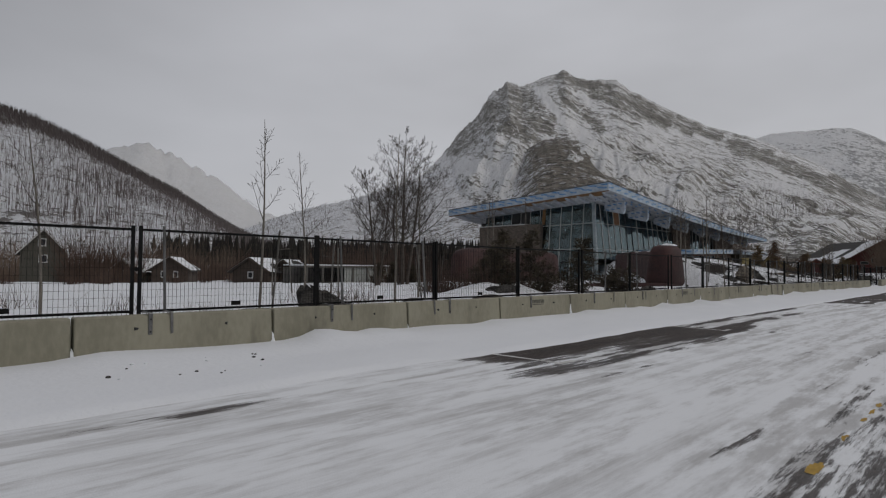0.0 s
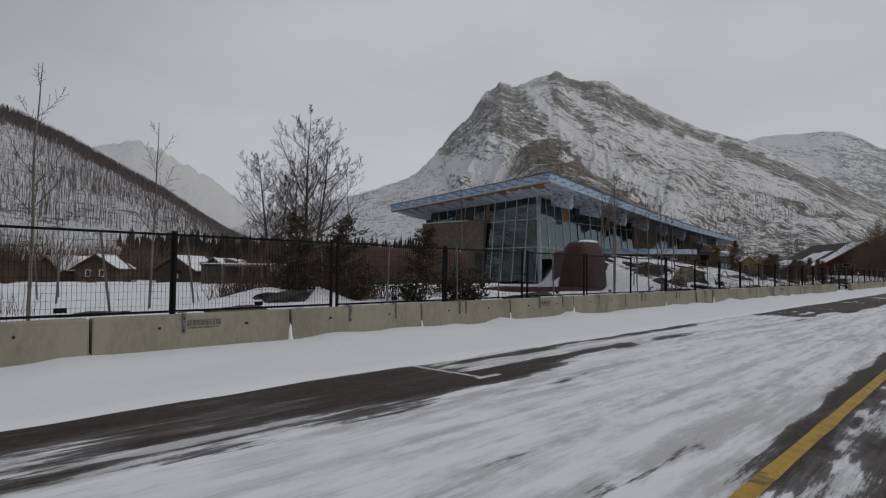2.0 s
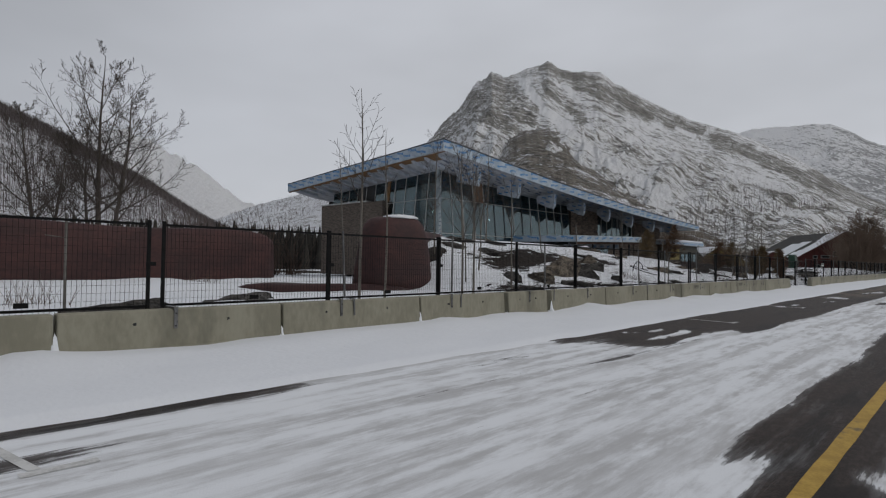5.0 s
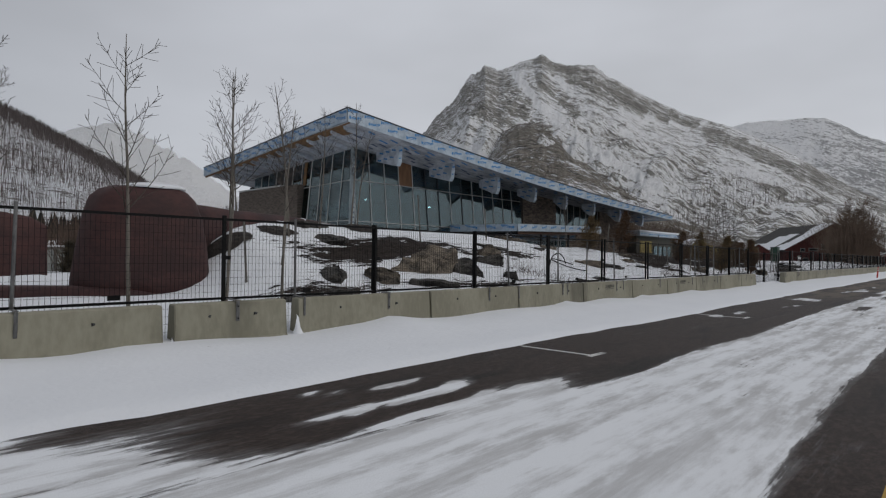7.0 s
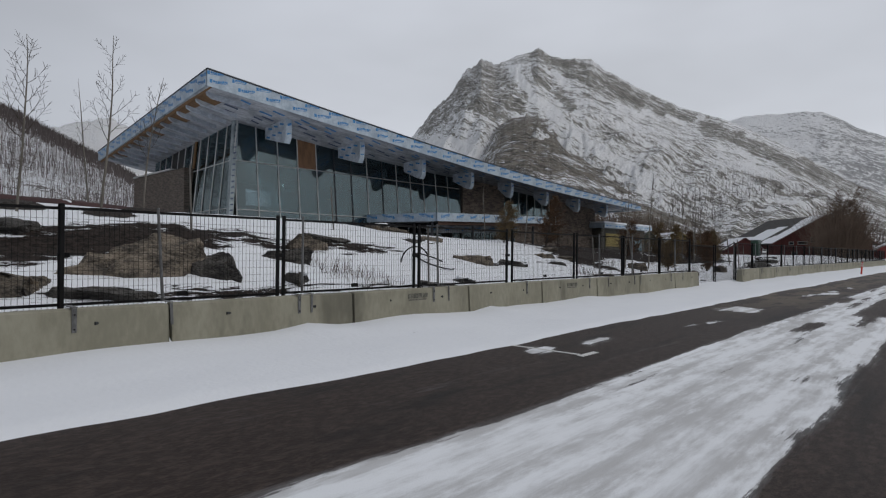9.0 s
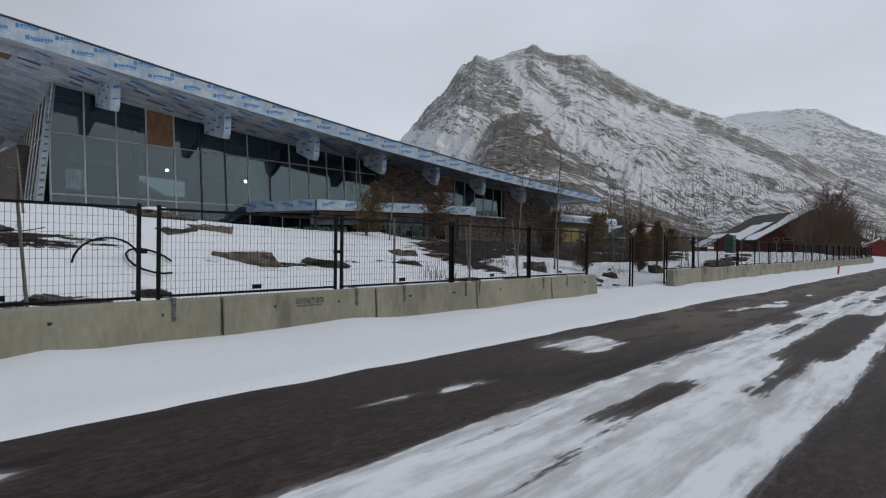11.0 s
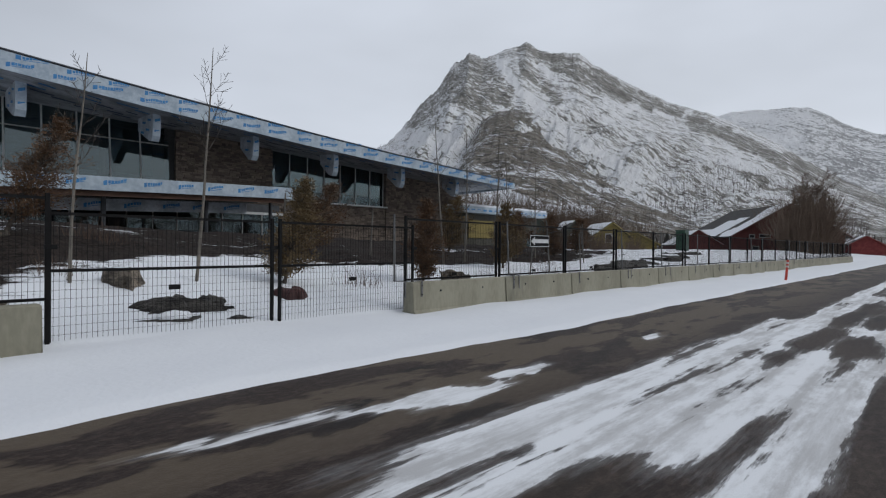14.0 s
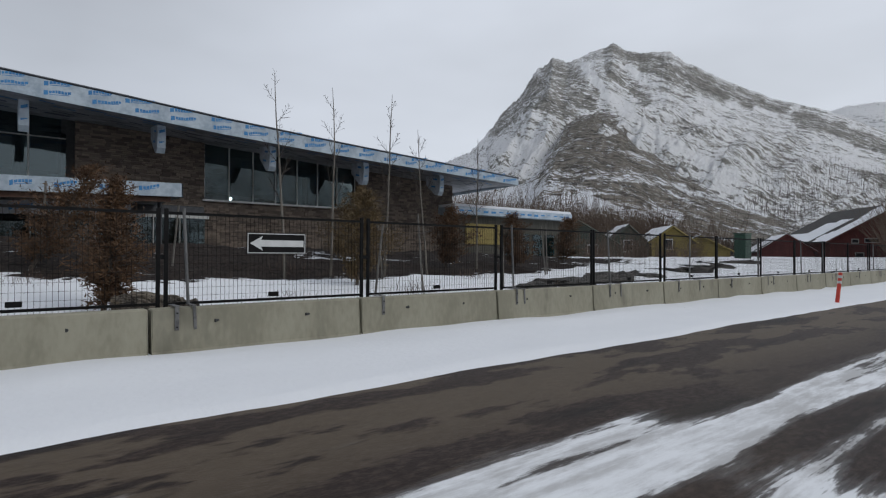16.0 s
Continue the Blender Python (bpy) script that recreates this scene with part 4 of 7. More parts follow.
def one_way_sign():
    ob = empty("arrow_sign", 71.05, FENCE_Y - 0.19, 1.34)
    w, h = 0.9, 0.31
    part("sign_plate", block(0, w, -0.004, 0.004, 0, h, 0.002), BLACK, ob)
    bm = bmesh.new()
    for a, b, c, d in ((0.012, w - 0.012, 0.010, 0.022), (0.012, w - 0.012, h - 0.022, h - 0.010), (0.010, 0.022, 0.02, h - 0.02), (w - 0.022, w - 0.010, 0.02, h - 0.02)):
        block(a, b, -0.0062, -0.0045, c, d, bm=bm)
    part("sign_border", bm, WHITESHEET, ob, "white border")
    bm = bmesh.new()
    outline = [(0.045, h / 2), (0.235, h - 0.045), (0.205, h / 2 + 0.048), (w - 0.04, h / 2 + 0.048), (w - 0.04, h / 2 - 0.048), (0.205, h / 2 - 0.048), (0.235, 0.045)]
    prism(bm, outline, lambda u, v: (u, -0.0072, v), lambda u, v: (u, -0.0045, v))
    part("arrow", bm, WHITESHEET, ob, "white arrow")
    for px in (0.2, 0.7):
        part("strap", block(px, px + 0.02, 0.004, 0.2, h / 2 - 0.02, h / 2 + 0.02), GALV, ob)
    return tagged(ob, "black one-way sign with white arrow on the fence", "sign")


one_way_sign()


def delineator():
    ob = empty("delineator_post", 87.6, 5.95, road_z(6) - 0.02)
    ob.matrix_world = pose(87.6, 5.95, road_z(6) - 0.02, 3, 9, 0)
    part("tube", stick(bmesh.new(), (0, 0, 0), (0, 0, 0.95), 0.055, 0.05, 12), ORANGERED, ob)
    for z in (0.62, 0.78):
        part("reflector_band", stick(bmesh.new(), (0, 0, z), (0, 0, z + 0.08), 0.057, 0.056, 12), WHITESHEET, ob, "white reflective band")
    part("base", stick(bmesh.new(), (0, 0, 0), (0, 0, 0.03), 0.14, 0.12, 12), BLACK, ob)
    return tagged(ob, "leaning red delineator post with white bands in snow", "road post")


delineator()


# ---- the long building under construction ----
ROOF_TOP = ((49.0, 9.9), (52.0, 9.58), (56.5, 9.08), (60.3, 8.7), (63.0, 8.42), (68.3, 7.94), (72.0, 7.66), (76.3, 7.3), (82.0, 6.92), (88.3, 6.57), (95.0, 6.2))
ROOF_DEEP = ((49.0, 0.78), (58.0, 0.72), (62.0, 0.70), (70.0, 0.73), (80.5, 0.64), (95.0, 0.42))
SOFFIT_FALL = ((52.0, 0.27), (58.0, 0.24), (61.7, 0.17), (64.7, 0.07), (67.0, -0.03), (70.0, -0.18), (74.0, -0.32), (80.0, -0.34), (95.0, -0.18))
ROOF_END = 94.7


def line_at(stops, v):
    return float(np.interp(v, [a for a, _ in stops], [b for _, b in stops]))


def roof_front(x):
    return 26.65 - 0.023 * (x - 49.0)


def roof_left(y):
    return 49.05 + 0.073 * (y - 26.65)


def roof_top(x, y):
    return line_at(ROOF_TOP, x) - 0.033 * (y - 26.6)


def eave_bottom(x, y):
    return roof_top(x, y) - line_at(ROOF_DEEP, x) * (1.0 - 0.012 * (y - 26.6))


def soffit_z(x, y):
    d = min(y - roof_front(x), (x - roof_left(y)) * 1.15)
    return eave_bottom(x, y) - line_at(SOFFIT_FALL, x) * min(1.0, max(0.0, d) / 3.3)


building = empty("visitor_building", 52, 30, 0)


def bpart(name, bm, mat, label="", smooth=False, parent=None):
    """A part of the building, given in the place's own coordinates."""
    ob = part(name, bm, mat, parent or building, label, smooth)
    ob.matrix_parent_inverse = (parent or building).matrix_world.inverted()
    return ob


def sheet(bm, nu, nv, place):
    rows = [[bm.verts.new(place(u / nu, v / nv)) for v in range(nv + 1)] for u in range(nu + 1)]
    for i in range(nu):
        for j in range(nv):
            bm.faces.new((rows[i][j], rows[i + 1][j], rows[i + 1][j + 1], rows[i][j + 1]))
    return bm


def roof_place(u, v, height):
    y0 = 26.65
    y = y0 + (50.2 - y0) * v
    x = roof_left(y) + (ROOF_END - roof_left(y)) * u
    y = y + (roof_front(x) - y0) * (1 - v)
    return (x, y, height(x, y))


bpart("roof_deck", sheet(bmesh.new(), 40, 8, lambda u, v: roof_place(u, v, lambda x, y: roof_top(x, y) - 0.01)), CAP, "dark membrane roof deck")
bpart("soffit", sheet(bmesh.new(), 60, 24, lambda u, v: roof_place(u, v, soffit_z)), SOFFIT, "house-wrapped soffit, shade put into its grey")


def fascia(name, along, out, count, label):
    """A wrapped edge board; along gives its top and bottom points, out its outward way."""
    bm = bmesh.new()
    o = Vector(out) * 0.06
    for k in range(count):
        (t0, b0), (t1, b1) = along(k / count), along((k + 1) / count)
        a = [Vector(t0), Vector(b0), Vector(t1), Vector(b1)]
        v = [bm.verts.new(p) for p in (a[0] + o, a[1] + o, a[3] + o, a[2] + o, a[0] - o, a[1] - o, a[3] - o, a[2] - o)]
        bm.faces.new((v[0], v[1], v[2], v[3]))
        bm.faces.new((v[4], v[7], v[6], v[5]))
        bm.faces.new((v[0], v[3], v[7], v[4]))
        bm.faces.new((v[1], v[5], v[6], v[2]))
    bmesh.ops.remove_doubles(bm, verts=bm.verts, dist=0.002)
    return bpart(name, bm, WRAP, label)


def front_edge(u):
    x = 49.0 + (ROOF_END - 49.0) * u
    y = roof_front(x)
    return (x, y, roof_top(x, y)), (x, y, eave_bottom(x, y))


def left_edge(u):
    y = 26.65 + (50.2 - 26.65) * u
    x = roof_left(y)
    return (x, y, roof_top(x, y)), (x, y, roof_top(x, y) - 0.74)


def right_edge(u):
    y = 25.6 + (50.2 - 25.6) * u
    return (ROOF_END, y, roof_top(ROOF_END, y)), (ROOF_END, y, eave_bottom(ROOF_END, y))


fascia("front_fascia", front_edge, (0, -1, 0), 60, "pale house wrap with blue print on the eave")
fascia("side_fascia", left_edge, (-1, 0, 0), 24, "pale blue house wrap on the side eave")
fascia("end_fascia", right_edge, (1, 0, 0), 12, "pale house wrap on the end eave")


def cap_strip(edge, out, count, name):
    bm = bmesh.new()
    for k in range(count):
        a, b = Vector(edge(k / count)[0]), Vector(edge((k + 1) / count)[0])
        stick(bm, a + Vector(out) * 0.05 + Vector((0, 0, 0.03)), b + Vector(out) * 0.05 + Vector((0, 0, 0.03)), 0.055, sides=4)
    bpart(name, bm, CAP, "thin dark roof edge")


cap_strip(front_edge, (0, -1, 0), 30, "roof_edge")
cap_strip(left_edge, (-1, 0, 0), 12, "roof_edge")


def print_bars(edge, out, length, rows, seed, name, mat=None, gap=(0.4, 0.7), size=(0.75, 1.15)):
    """Slanted blue bars of print on wrapped board."""
    rnd = random.Random(seed)
    bm = bmesh.new()
    o = Vector(out) * 0.066
    for row in rows:
        d = rnd.uniform(0, 0.6)
        while d < length - 0.8:
            w = rnd.uniform(*size)
            letters = [(0.0, w * 0.15, 0.17, 0.0), (w * 0.20, w * 0.92, 0.022, -0.075)]
            at = w * 0.19
            while at < w - 0.05:
                step = rnd.uniform(0.06, 0.105)
                letters.append((at, min(w, at + step), rnd.uniform(0.085, 0.12), 0.012))
                at += step + 0.018
            for a0, a1, high, up in letters:
                q = []
                for s, lift in ((a0, -0.5), (a1, -0.5), (a1, 0.5), (a0, 0.5)):
                    u = min(1.0, (d + s) / length)
                    top, low = map(Vector, edge(u))
                    q.append(bm.verts.new(top.lerp(low, row) + o + Vector((0, 0, lift * high + up + 0.17 * s + 0.02 * math.sin(9 * (d + s))))))
                bm.faces.new(q)
            d += w + rnd.uniform(*gap)
    ob = bpart(name, bm, mat or PRINT, "slanted blue print bars")
    return tagged(ob, kind="stuff")


print_bars(front_edge, (0, -1, 0), 46.0, (0.2, 0.68), 31, "wrap_print")
print_bars(left_edge, (-1, 0, 0), 23.5, (0.3, 0.72), 32, "wrap_print")
# the blue print again, with the eave's shade mixed into its colour
SHADEPRINT = surface("shaded_print", (0.05, 0.07, 0.13), (0.07, 0.10, 0.18), 4.0, rough=0.6, bump=0)


def soffit_print(depth, seed):
    rnd = random.Random(seed)
    bm = bmesh.new()
    d = rnd.uniform(50.5, 51.5)
    while d < ROOF_END - 1.5:
        w = rnd.uniform(0.5, 0.95)
        y = roof_front(d) + depth + rnd.uniform(-0.12, 0.12)
        bm.faces.new([bm.verts.new((a, b, soffit_z(a, b) - 0.014)) for a, b in ((d, y), (d + w, y + 0.16), (d + w, y + 0.34), (d, y + 0.17))])
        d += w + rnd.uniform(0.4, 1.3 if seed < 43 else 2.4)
    tagged(bpart("soffit_print", bm, PRINT if seed < 43 else SHADEPRINT, "print on the soffit, deeper rows darkened for shade"), kind="stuff")


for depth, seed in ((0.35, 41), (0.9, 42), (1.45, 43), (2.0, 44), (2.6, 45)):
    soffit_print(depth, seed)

# rafter tails under the side eave, with bare orange boards between them
for k in range(15):
    ry0 = 27.4 + k * 1.5
    x0 = roof_left(ry0) + 0.1

    def under(u, y, drop):
        return (x0 + u, y, soffit_z(x0 + u, y) - drop)

    bm = bmesh.new()
    prism(bm, [(0.1, 0.0), (0.16, 0.16), (0.4, 0.24), (2.3, 0.20), (2.3, 0.0)], lambda u, v: under(u, ry0 - 0.08, v), lambda u, v: under(u, ry0 + 0.08, v))
    bpart("rafter_tail", bm, BRACKETWRAP, "wrapped rafter tail")
    if k < 14:
        reach = 0.62 + 0.5 * (k % 3 == 0)
        bm = sheet(bmesh.new(), 3, 2, lambda u, v: under(0.04 + reach * u, ry0 + 0.1 + 1.3 * v, 0.02))
        bpart("eave_panel", bm, TIMBER, "bare orange timber panel")
bm = bmesh.new()
for k in range(12):
    a, b = left_edge(k / 12)[1], left_edge((k + 1) / 12)[1]
    stick(bm, Vector(a) + Vector((0.16, 0, -0.02)), Vector(b) + Vector((0.16, 0, -0.02)), 0.10, sides=4)
bpart("eave_board", bm, TIMBER, "bare orange eave board")

# wrapped brackets below the front eave
for bx in (53.9, 58.9, 64.1, 69.05, 73.85, 78.8, 84.0, 89.2):
    k = 1.2 if bx < 66 else 1.1
    yo = roof_front(bx) + 0.95
    zt = soffit_z(bx, yo) + 0.03
    yi = yo + (2.2 if bx < 62 else 1.8 if bx < 72 else 1.3)
    zi = soffit_z(bx, yi) + 0.05
    outline = [(yo, zt), (yo - 0.07, zt - 0.34 * k), (yo + 0.0, zt - 0.92 * k), (yo + 0.16, zt - 1.12 * k), (yo + 0.42, zt - 1.08 * k), (yi, zi - 0.55 * k), (yi, zi)]
    w = 0.15 * k
    bm = bmesh.new()
    prism(bm, outline, lambda u, v: (bx - w, u, v), lambda u, v: (bx + w, u, v))
    bracket = bpart("bracket", bm, BRACKETWRAP, "creased wrapped roof bracket")
    bm = bmesh.new()
    face = outline[:4]
    for (y0, z0), (y1, z1) in zip(face, face[1:]):
        bm.faces.new([bm.verts.new(p) for p in ((bx - w, y0 - 0.012, z0 - 0.006), (bx + w, y0 - 0.012, z0 - 0.006), (bx + w, y1 - 0.012, z1 - 0.006), (bx - w, y1 - 0.012, z1 - 0.006))])
    bpart("bracket_face", bm, WRAP, "pale wrapped front face", parent=bracket)
    bm = bmesh.new()
    for q in range(2):
        zc = zt - 0.36 * k - 0.40 * k * q
        yc = float(np.interp(-zc, [-z for _, z in face], [y for y, _ in face])) - 0.022
        bm.faces.new([bm.verts.new(p) for p in ((bx - w * 0.6, yc, zc), (bx + w * 0.7, yc - 0.003, zc + 0.08), (bx + w * 0.7, yc - 0.003, zc + 0.2), (bx - w * 0.6, yc, zc + 0.12))])
        for s in (-1, 1):
            for m in range(3 if bx < 62 else 2 if bx < 72 else 1):
                ya, za = yo + 0.2 + 0.62 * m + 0.2 * q, zt - 0.3 * k - 0.38 * k * q - 0.05 * m
                bm.faces.new([bm.verts.new((bx + s * (w + 0.003), y, z)) for y, z in ((ya, za), (ya + 0.4, za + 0.07), (ya + 0.4, za + 0.17), (ya, za + 0.10))])
    tagged(bpart("bracket_print", bm, PRINT, "blue print", parent=bracket), kind="stuff")


# glass fronts, leaning back as they rise
def front_at(x, z):
    return (x, 29.55 + 0.105 * (z - 3.2), z)


def side_at(y, z):
    return (51.6 + 0.095 * (z - 3.2) + 0.094 * (y - 29.6), y, z)


def pane(corners, mat=None, name="glass_pane", thick=(0, 0.02, 0), label=""):
    bm = bmesh.new()
    t = Vector(thick)
    a = [bm.verts.new(c) for c in corners]
    b = [bm.verts.new(Vector(c) + t) for c in corners]
    n = len(a)
    bm.faces.new(a)
    bm.faces.new(b[::-1])
    for k in range(n):
        bm.faces.new((a[k], b[k], b[(k + 1) % n], a[(k + 1) % n]))
    return bpart(name, bm, mat or GLASS, label)


def mullion(a, b, w=0.035, mat=None):
    bm = bmesh.new()
    stick(bm, a, b, w, sides=4)
    bpart("mullion", bm, mat or ALU)


def top_of(x, y):
    return soffit_z(x, y) + 0.02


def glazed_front():
    xs = [52.0 + 1.33 * k for k in range(15)]
    for k, (a, b) in enumerate(zip(xs, xs[1:])):
        za, zb = top_of(a, 30.1), top_of(b, 30.1)
        for z0, z1a, z1b in ((2.5, 3.55, 3.55), (3.55, 6.3 if za > 6.9 else za - 0.9, 6.3 if zb > 6.9 else zb - 0.9), (None, za, zb)):
            if z0 is None:
                z0 = 6.3 if za > 6.9 else za - 0.9
            boarded = k == 3 and z0 > 5
            pane([front_at(a, z0), front_at(b, z0), front_at(b, z1b), front_at(a, z1a)], PLY if boarded else GLASS, "board_panel" if boarded else "glass_pane", label="weathered plywood panel" if boarded else "")
        mullion(Vector(front_at(a, 2.5)) + Vector((0, -0.03, 0)), Vector(front_at(a, za)) + Vector((0, -0.03, 0)), 0.04, CAP if k in (5, 6, 8) else ALU)
        for z in (3.55, 6.3):
            mullion(Vector(front_at(a, z)) + Vector((0, -0.02, 0)), Vector(front_at(b, z)) + Vector((0, -0.02, 0)), 0.03)


glazed_front()


def glazed_side():
    ys = [29.75 + 1.5 * k for k in range(12)]
    for k, (a, b) in enumerate(zip(ys, ys[1:])):
        za, zb = top_of(side_at(a, 8)[0], a), top_of(side_at(b, 8)[0], b)
        for z0, z1a, z1b in ((0.3, 3.6, 3.6), (3.6, 6.3, 6.3), (6.3, za, zb)):
            dark = z0 == 6.3 and k in (6, 7)
            pane([side_at(a, z0), side_at(b, z0), side_at(b, z1b), side_at(a, z1a)], DARK if dark else GLASS, "dark_panel" if dark else "glass_pane", (0.02, 0, 0))
        mullion(Vector(side_at(a, 0.3)) + Vector((-0.03, 0, 0)), Vector(side_at(a, za)) + Vector((-0.03, 0, 0)), 0.05 if k == 4 else 0.04)
        for z in (3.6, 6.3):
            mullion(Vector(side_at(a, z)) + Vector((-0.02, 0, 0)), Vector(side_at(b, z)) + Vector((-0.02, 0, 0)), 0.03)
    pane([side_at(36.5, 6.5), side_at(36.9, 6.5), side_at(36.9, 8.3), side_at(36.5, 8.3)], TIMBER, "timber_panel", (-0.05, 0, 0), "orange timber panel")


glazed_side()
POSTWRAP = surface("dull_grey_wrap", (0.20, 0.245, 0.265), (0.34, 0.39, 0.41), 1.6, rough=0.55, bump=0.35, distance=0.02, fine=5.0)
corner = bmesh.new()
prism(corner, [(-0.13, -0.15), (0.13, -0.15), (0.13, 0.15), (-0.13, 0.15)], lambda u, v: (51.28 + u, 29.2 + v, 0.2), lambda u, v: (52.1 + u, 30.05 + v, 8.5))
bpart("corner_post", corner, POSTWRAP, "corner post in pale wrap")
bm = bmesh.new()
for k in range(16):
    z = 3.4 + k * 0.32
    f = (z - 0.2) / 8.3
    x, y = 51.28 + 0.82 * f, 29.2 + 0.85 * f - 0.156
    bm.faces.new([bm.verts.new(p) for p in ((x - 0.08, y - 0.003, z), (x + 0.08, y - 0.003, z + 0.04), (x + 0.08, y - 0.003, z + 0.12), (x - 0.08, y - 0.003, z + 0.08))])
tagged(bpart("post_print", bm, SHADEPRINT, "dark print on the wrap"), kind="stuff")

# stone-clad walls with raised courses
def stone_wall(x0, x1, y, z0, ztop, seed, name="stone_wall"):
    body = bmesh.new()
    n = 8
    low, high = [], []
    for k in range(n + 1):
        x = x0 + (x1 - x0) * k / n
        z1 = ztop(x)
        low.append([body.verts.new((x, yy, z0)) for yy in (y, y + 0.5)])
        high.append([body.verts.new((x, yy, z1)) for yy in (y, y + 0.5)])
    for k in range(n):
        body.faces.new((low[k][0], low[k + 1][0], high[k + 1][0], high[k][0]))
        body.faces.new((low[k][1], high[k][1], high[k + 1][1], low[k + 1][1]))
        body.faces.new((high[k][0], high[k + 1][0], high[k + 1][1], high[k][1]))
    for k in (0, n):
        body.faces.new((low[k][0], low[k][1], high[k][1], high[k][0]))
    wall = bpart(name, body, STONE, "brown ledgestone wall")
    rnd = random.Random(seed)
    verts, faces = [], []
    z = z0
    while z < ztop(x0) - 0.1:
        h = rnd.uniform(0.07, 0.15)
        x = x0 + rnd.uniform(-0.3, 0)
        while x < x1:
            w = rnd.uniform(0.14, 0.50)
            a, b = max(x, x0), min(x + w - 0.015, x1)
            if b - a > 0.06 and z + h < min(ztop(a), ztop(b)) - 0.02:
                p, k = y - rnd.uniform(0.01, 0.07), len(verts)
                verts += [(a, p, z + 0.008), (b, p, z + 0.008), (b, p, z + h - 0.008), (a, p, z + h - 0.008), (a, y + 0.01, z), (b, y + 0.01, z), (b, y + 0.01, z + h), (a, y + 0.01, z + h)]
                faces += [(k, k + 1, k + 2, k + 3), (k, k + 4, k + 5, k + 1), (k + 1, k + 5, k + 6, k + 2), (k + 2, k + 6, k + 7, k + 3), (k + 3, k + 7, k + 4, k)]
            x += w
        z += h
    me = mesh("stone_facing", verts, faces, STONES, wall)
    me.matrix_parent_inverse = (building.matrix_world @ wall.matrix_parent_inverse @ wall.matrix_basis).inverted()
    tagged(me, "thin uneven courses of brown stone", kind="stuff")


def make_stones():
    m, nt, b = material("split_brown_stone")
    rnd = add(nt, "ShaderNodeNewGeometry").outputs["Random Per Island"]
    grain = noise_at(nt, 9.0, (1, 1, 3), 5.0, 0.65)
    base = blend(nt, rnd, (0.112, 0.092, 0.078), (0.345, 0.276, 0.225))
    nt.links.new(blend(nt, math_node(nt, "MULTIPLY", grain, 0.6), base, (0.03, 0.024, 0.02)), b.inputs["Base Color"])
    b.inputs["Roughness"].default_value = 0.9
    relief(nt, b, grain, 0.7, 0.02)
    return m


STONES = make_stones()
stone_wall(70.95, 76.4, 29.75, 0.6, lambda x: top_of(x, 29.75), 51)
stone_wall(76.4, 85.2, 29.85, 0.6, lambda x: 4.0, 52)
stone_wall(85.2, 92.6, 29.75, 0.6, lambda x: top_of(x, 29.75), 53)
bpart("wall_return", block(70.45, 70.95, 29.9, 31.5, 0.6, 7.2), DARK, "recess by the glass, shade painted on a solid block")
bpart("window_sill", block(76.3, 85.3, 29.62, 29.95, 3.93, 4.03, 0.01), ALU, "pale metal sill")
xs = [76.45 + 1.25 * k for k in range(8)]
for k, (a, b) in enumerate(zip(xs, xs[1:])):
    pane([(a, 30.05, 4.03), (b, 30.05, 4.03), (b, 30.05, top_of(b, 30.05)), (a, 30.05, top_of(a, 30.05))])
    mullion((a, 30.0, 4.03), (a, 30.0, top_of(a, 30.0)), 0.04)
mullion((85.15, 30.0, 4.03), (85.15, 30.0, top_of(85.1, 30.0)), 0.04)

# stone tower at the side front
bm = block(52.0, 54.2, 36.75, 46.0, 0.0, 6.55, 0.02)
bpart("side_wall", bm, STONE, "dark stone-clad side block")
bpart("side_wall_cap", block(51.9, 54.3, 38.9, 45.9, 6.56, 6.66), ALU, "bright metal cap")
bpart("side_door", block(51.97, 52.02, 36.9, 37.9, 0.2, 3.2), DARK, "doorway slab, dark for the shade inside")
bpart("end_board", block(53.0, 53.06, 46.1, 46.7, 2.4, 4.6), YELLOW, "pale yellow sheathing board")

# inside and the closing walls; the back wall, coloured dark for indoor shade, has open window holes
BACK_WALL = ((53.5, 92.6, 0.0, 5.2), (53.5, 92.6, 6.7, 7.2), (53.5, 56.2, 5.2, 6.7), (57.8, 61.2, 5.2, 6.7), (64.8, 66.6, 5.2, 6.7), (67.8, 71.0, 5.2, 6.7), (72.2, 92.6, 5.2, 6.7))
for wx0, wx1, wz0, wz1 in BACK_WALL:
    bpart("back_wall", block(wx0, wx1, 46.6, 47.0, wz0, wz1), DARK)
bpart("end_wall", block(92.1, 92.6, 30.3, 46.6, 0.2, 5.3), STONE, "brown stone end wall")
bpart("floor_slab", block(52.6, 92.0, 31.5, 46.5, 2.7, 2.9), FLOORIN, "grey concrete floor slab")
bpart("inner_wall", block(66.0, 66.3, 33.0, 46.0, 2.9, 6.4), FLOORIN, "pale inner partition")
for cx in (57.0, 63.0, 69.0, 77.0, 84.0):
    bpart("inner_column", stick(bmesh.new(), (cx, 34.5, 2.9), (cx, 34.5, soffit_z(cx, 34.5)), 0.16, sides=10), FLOORIN)
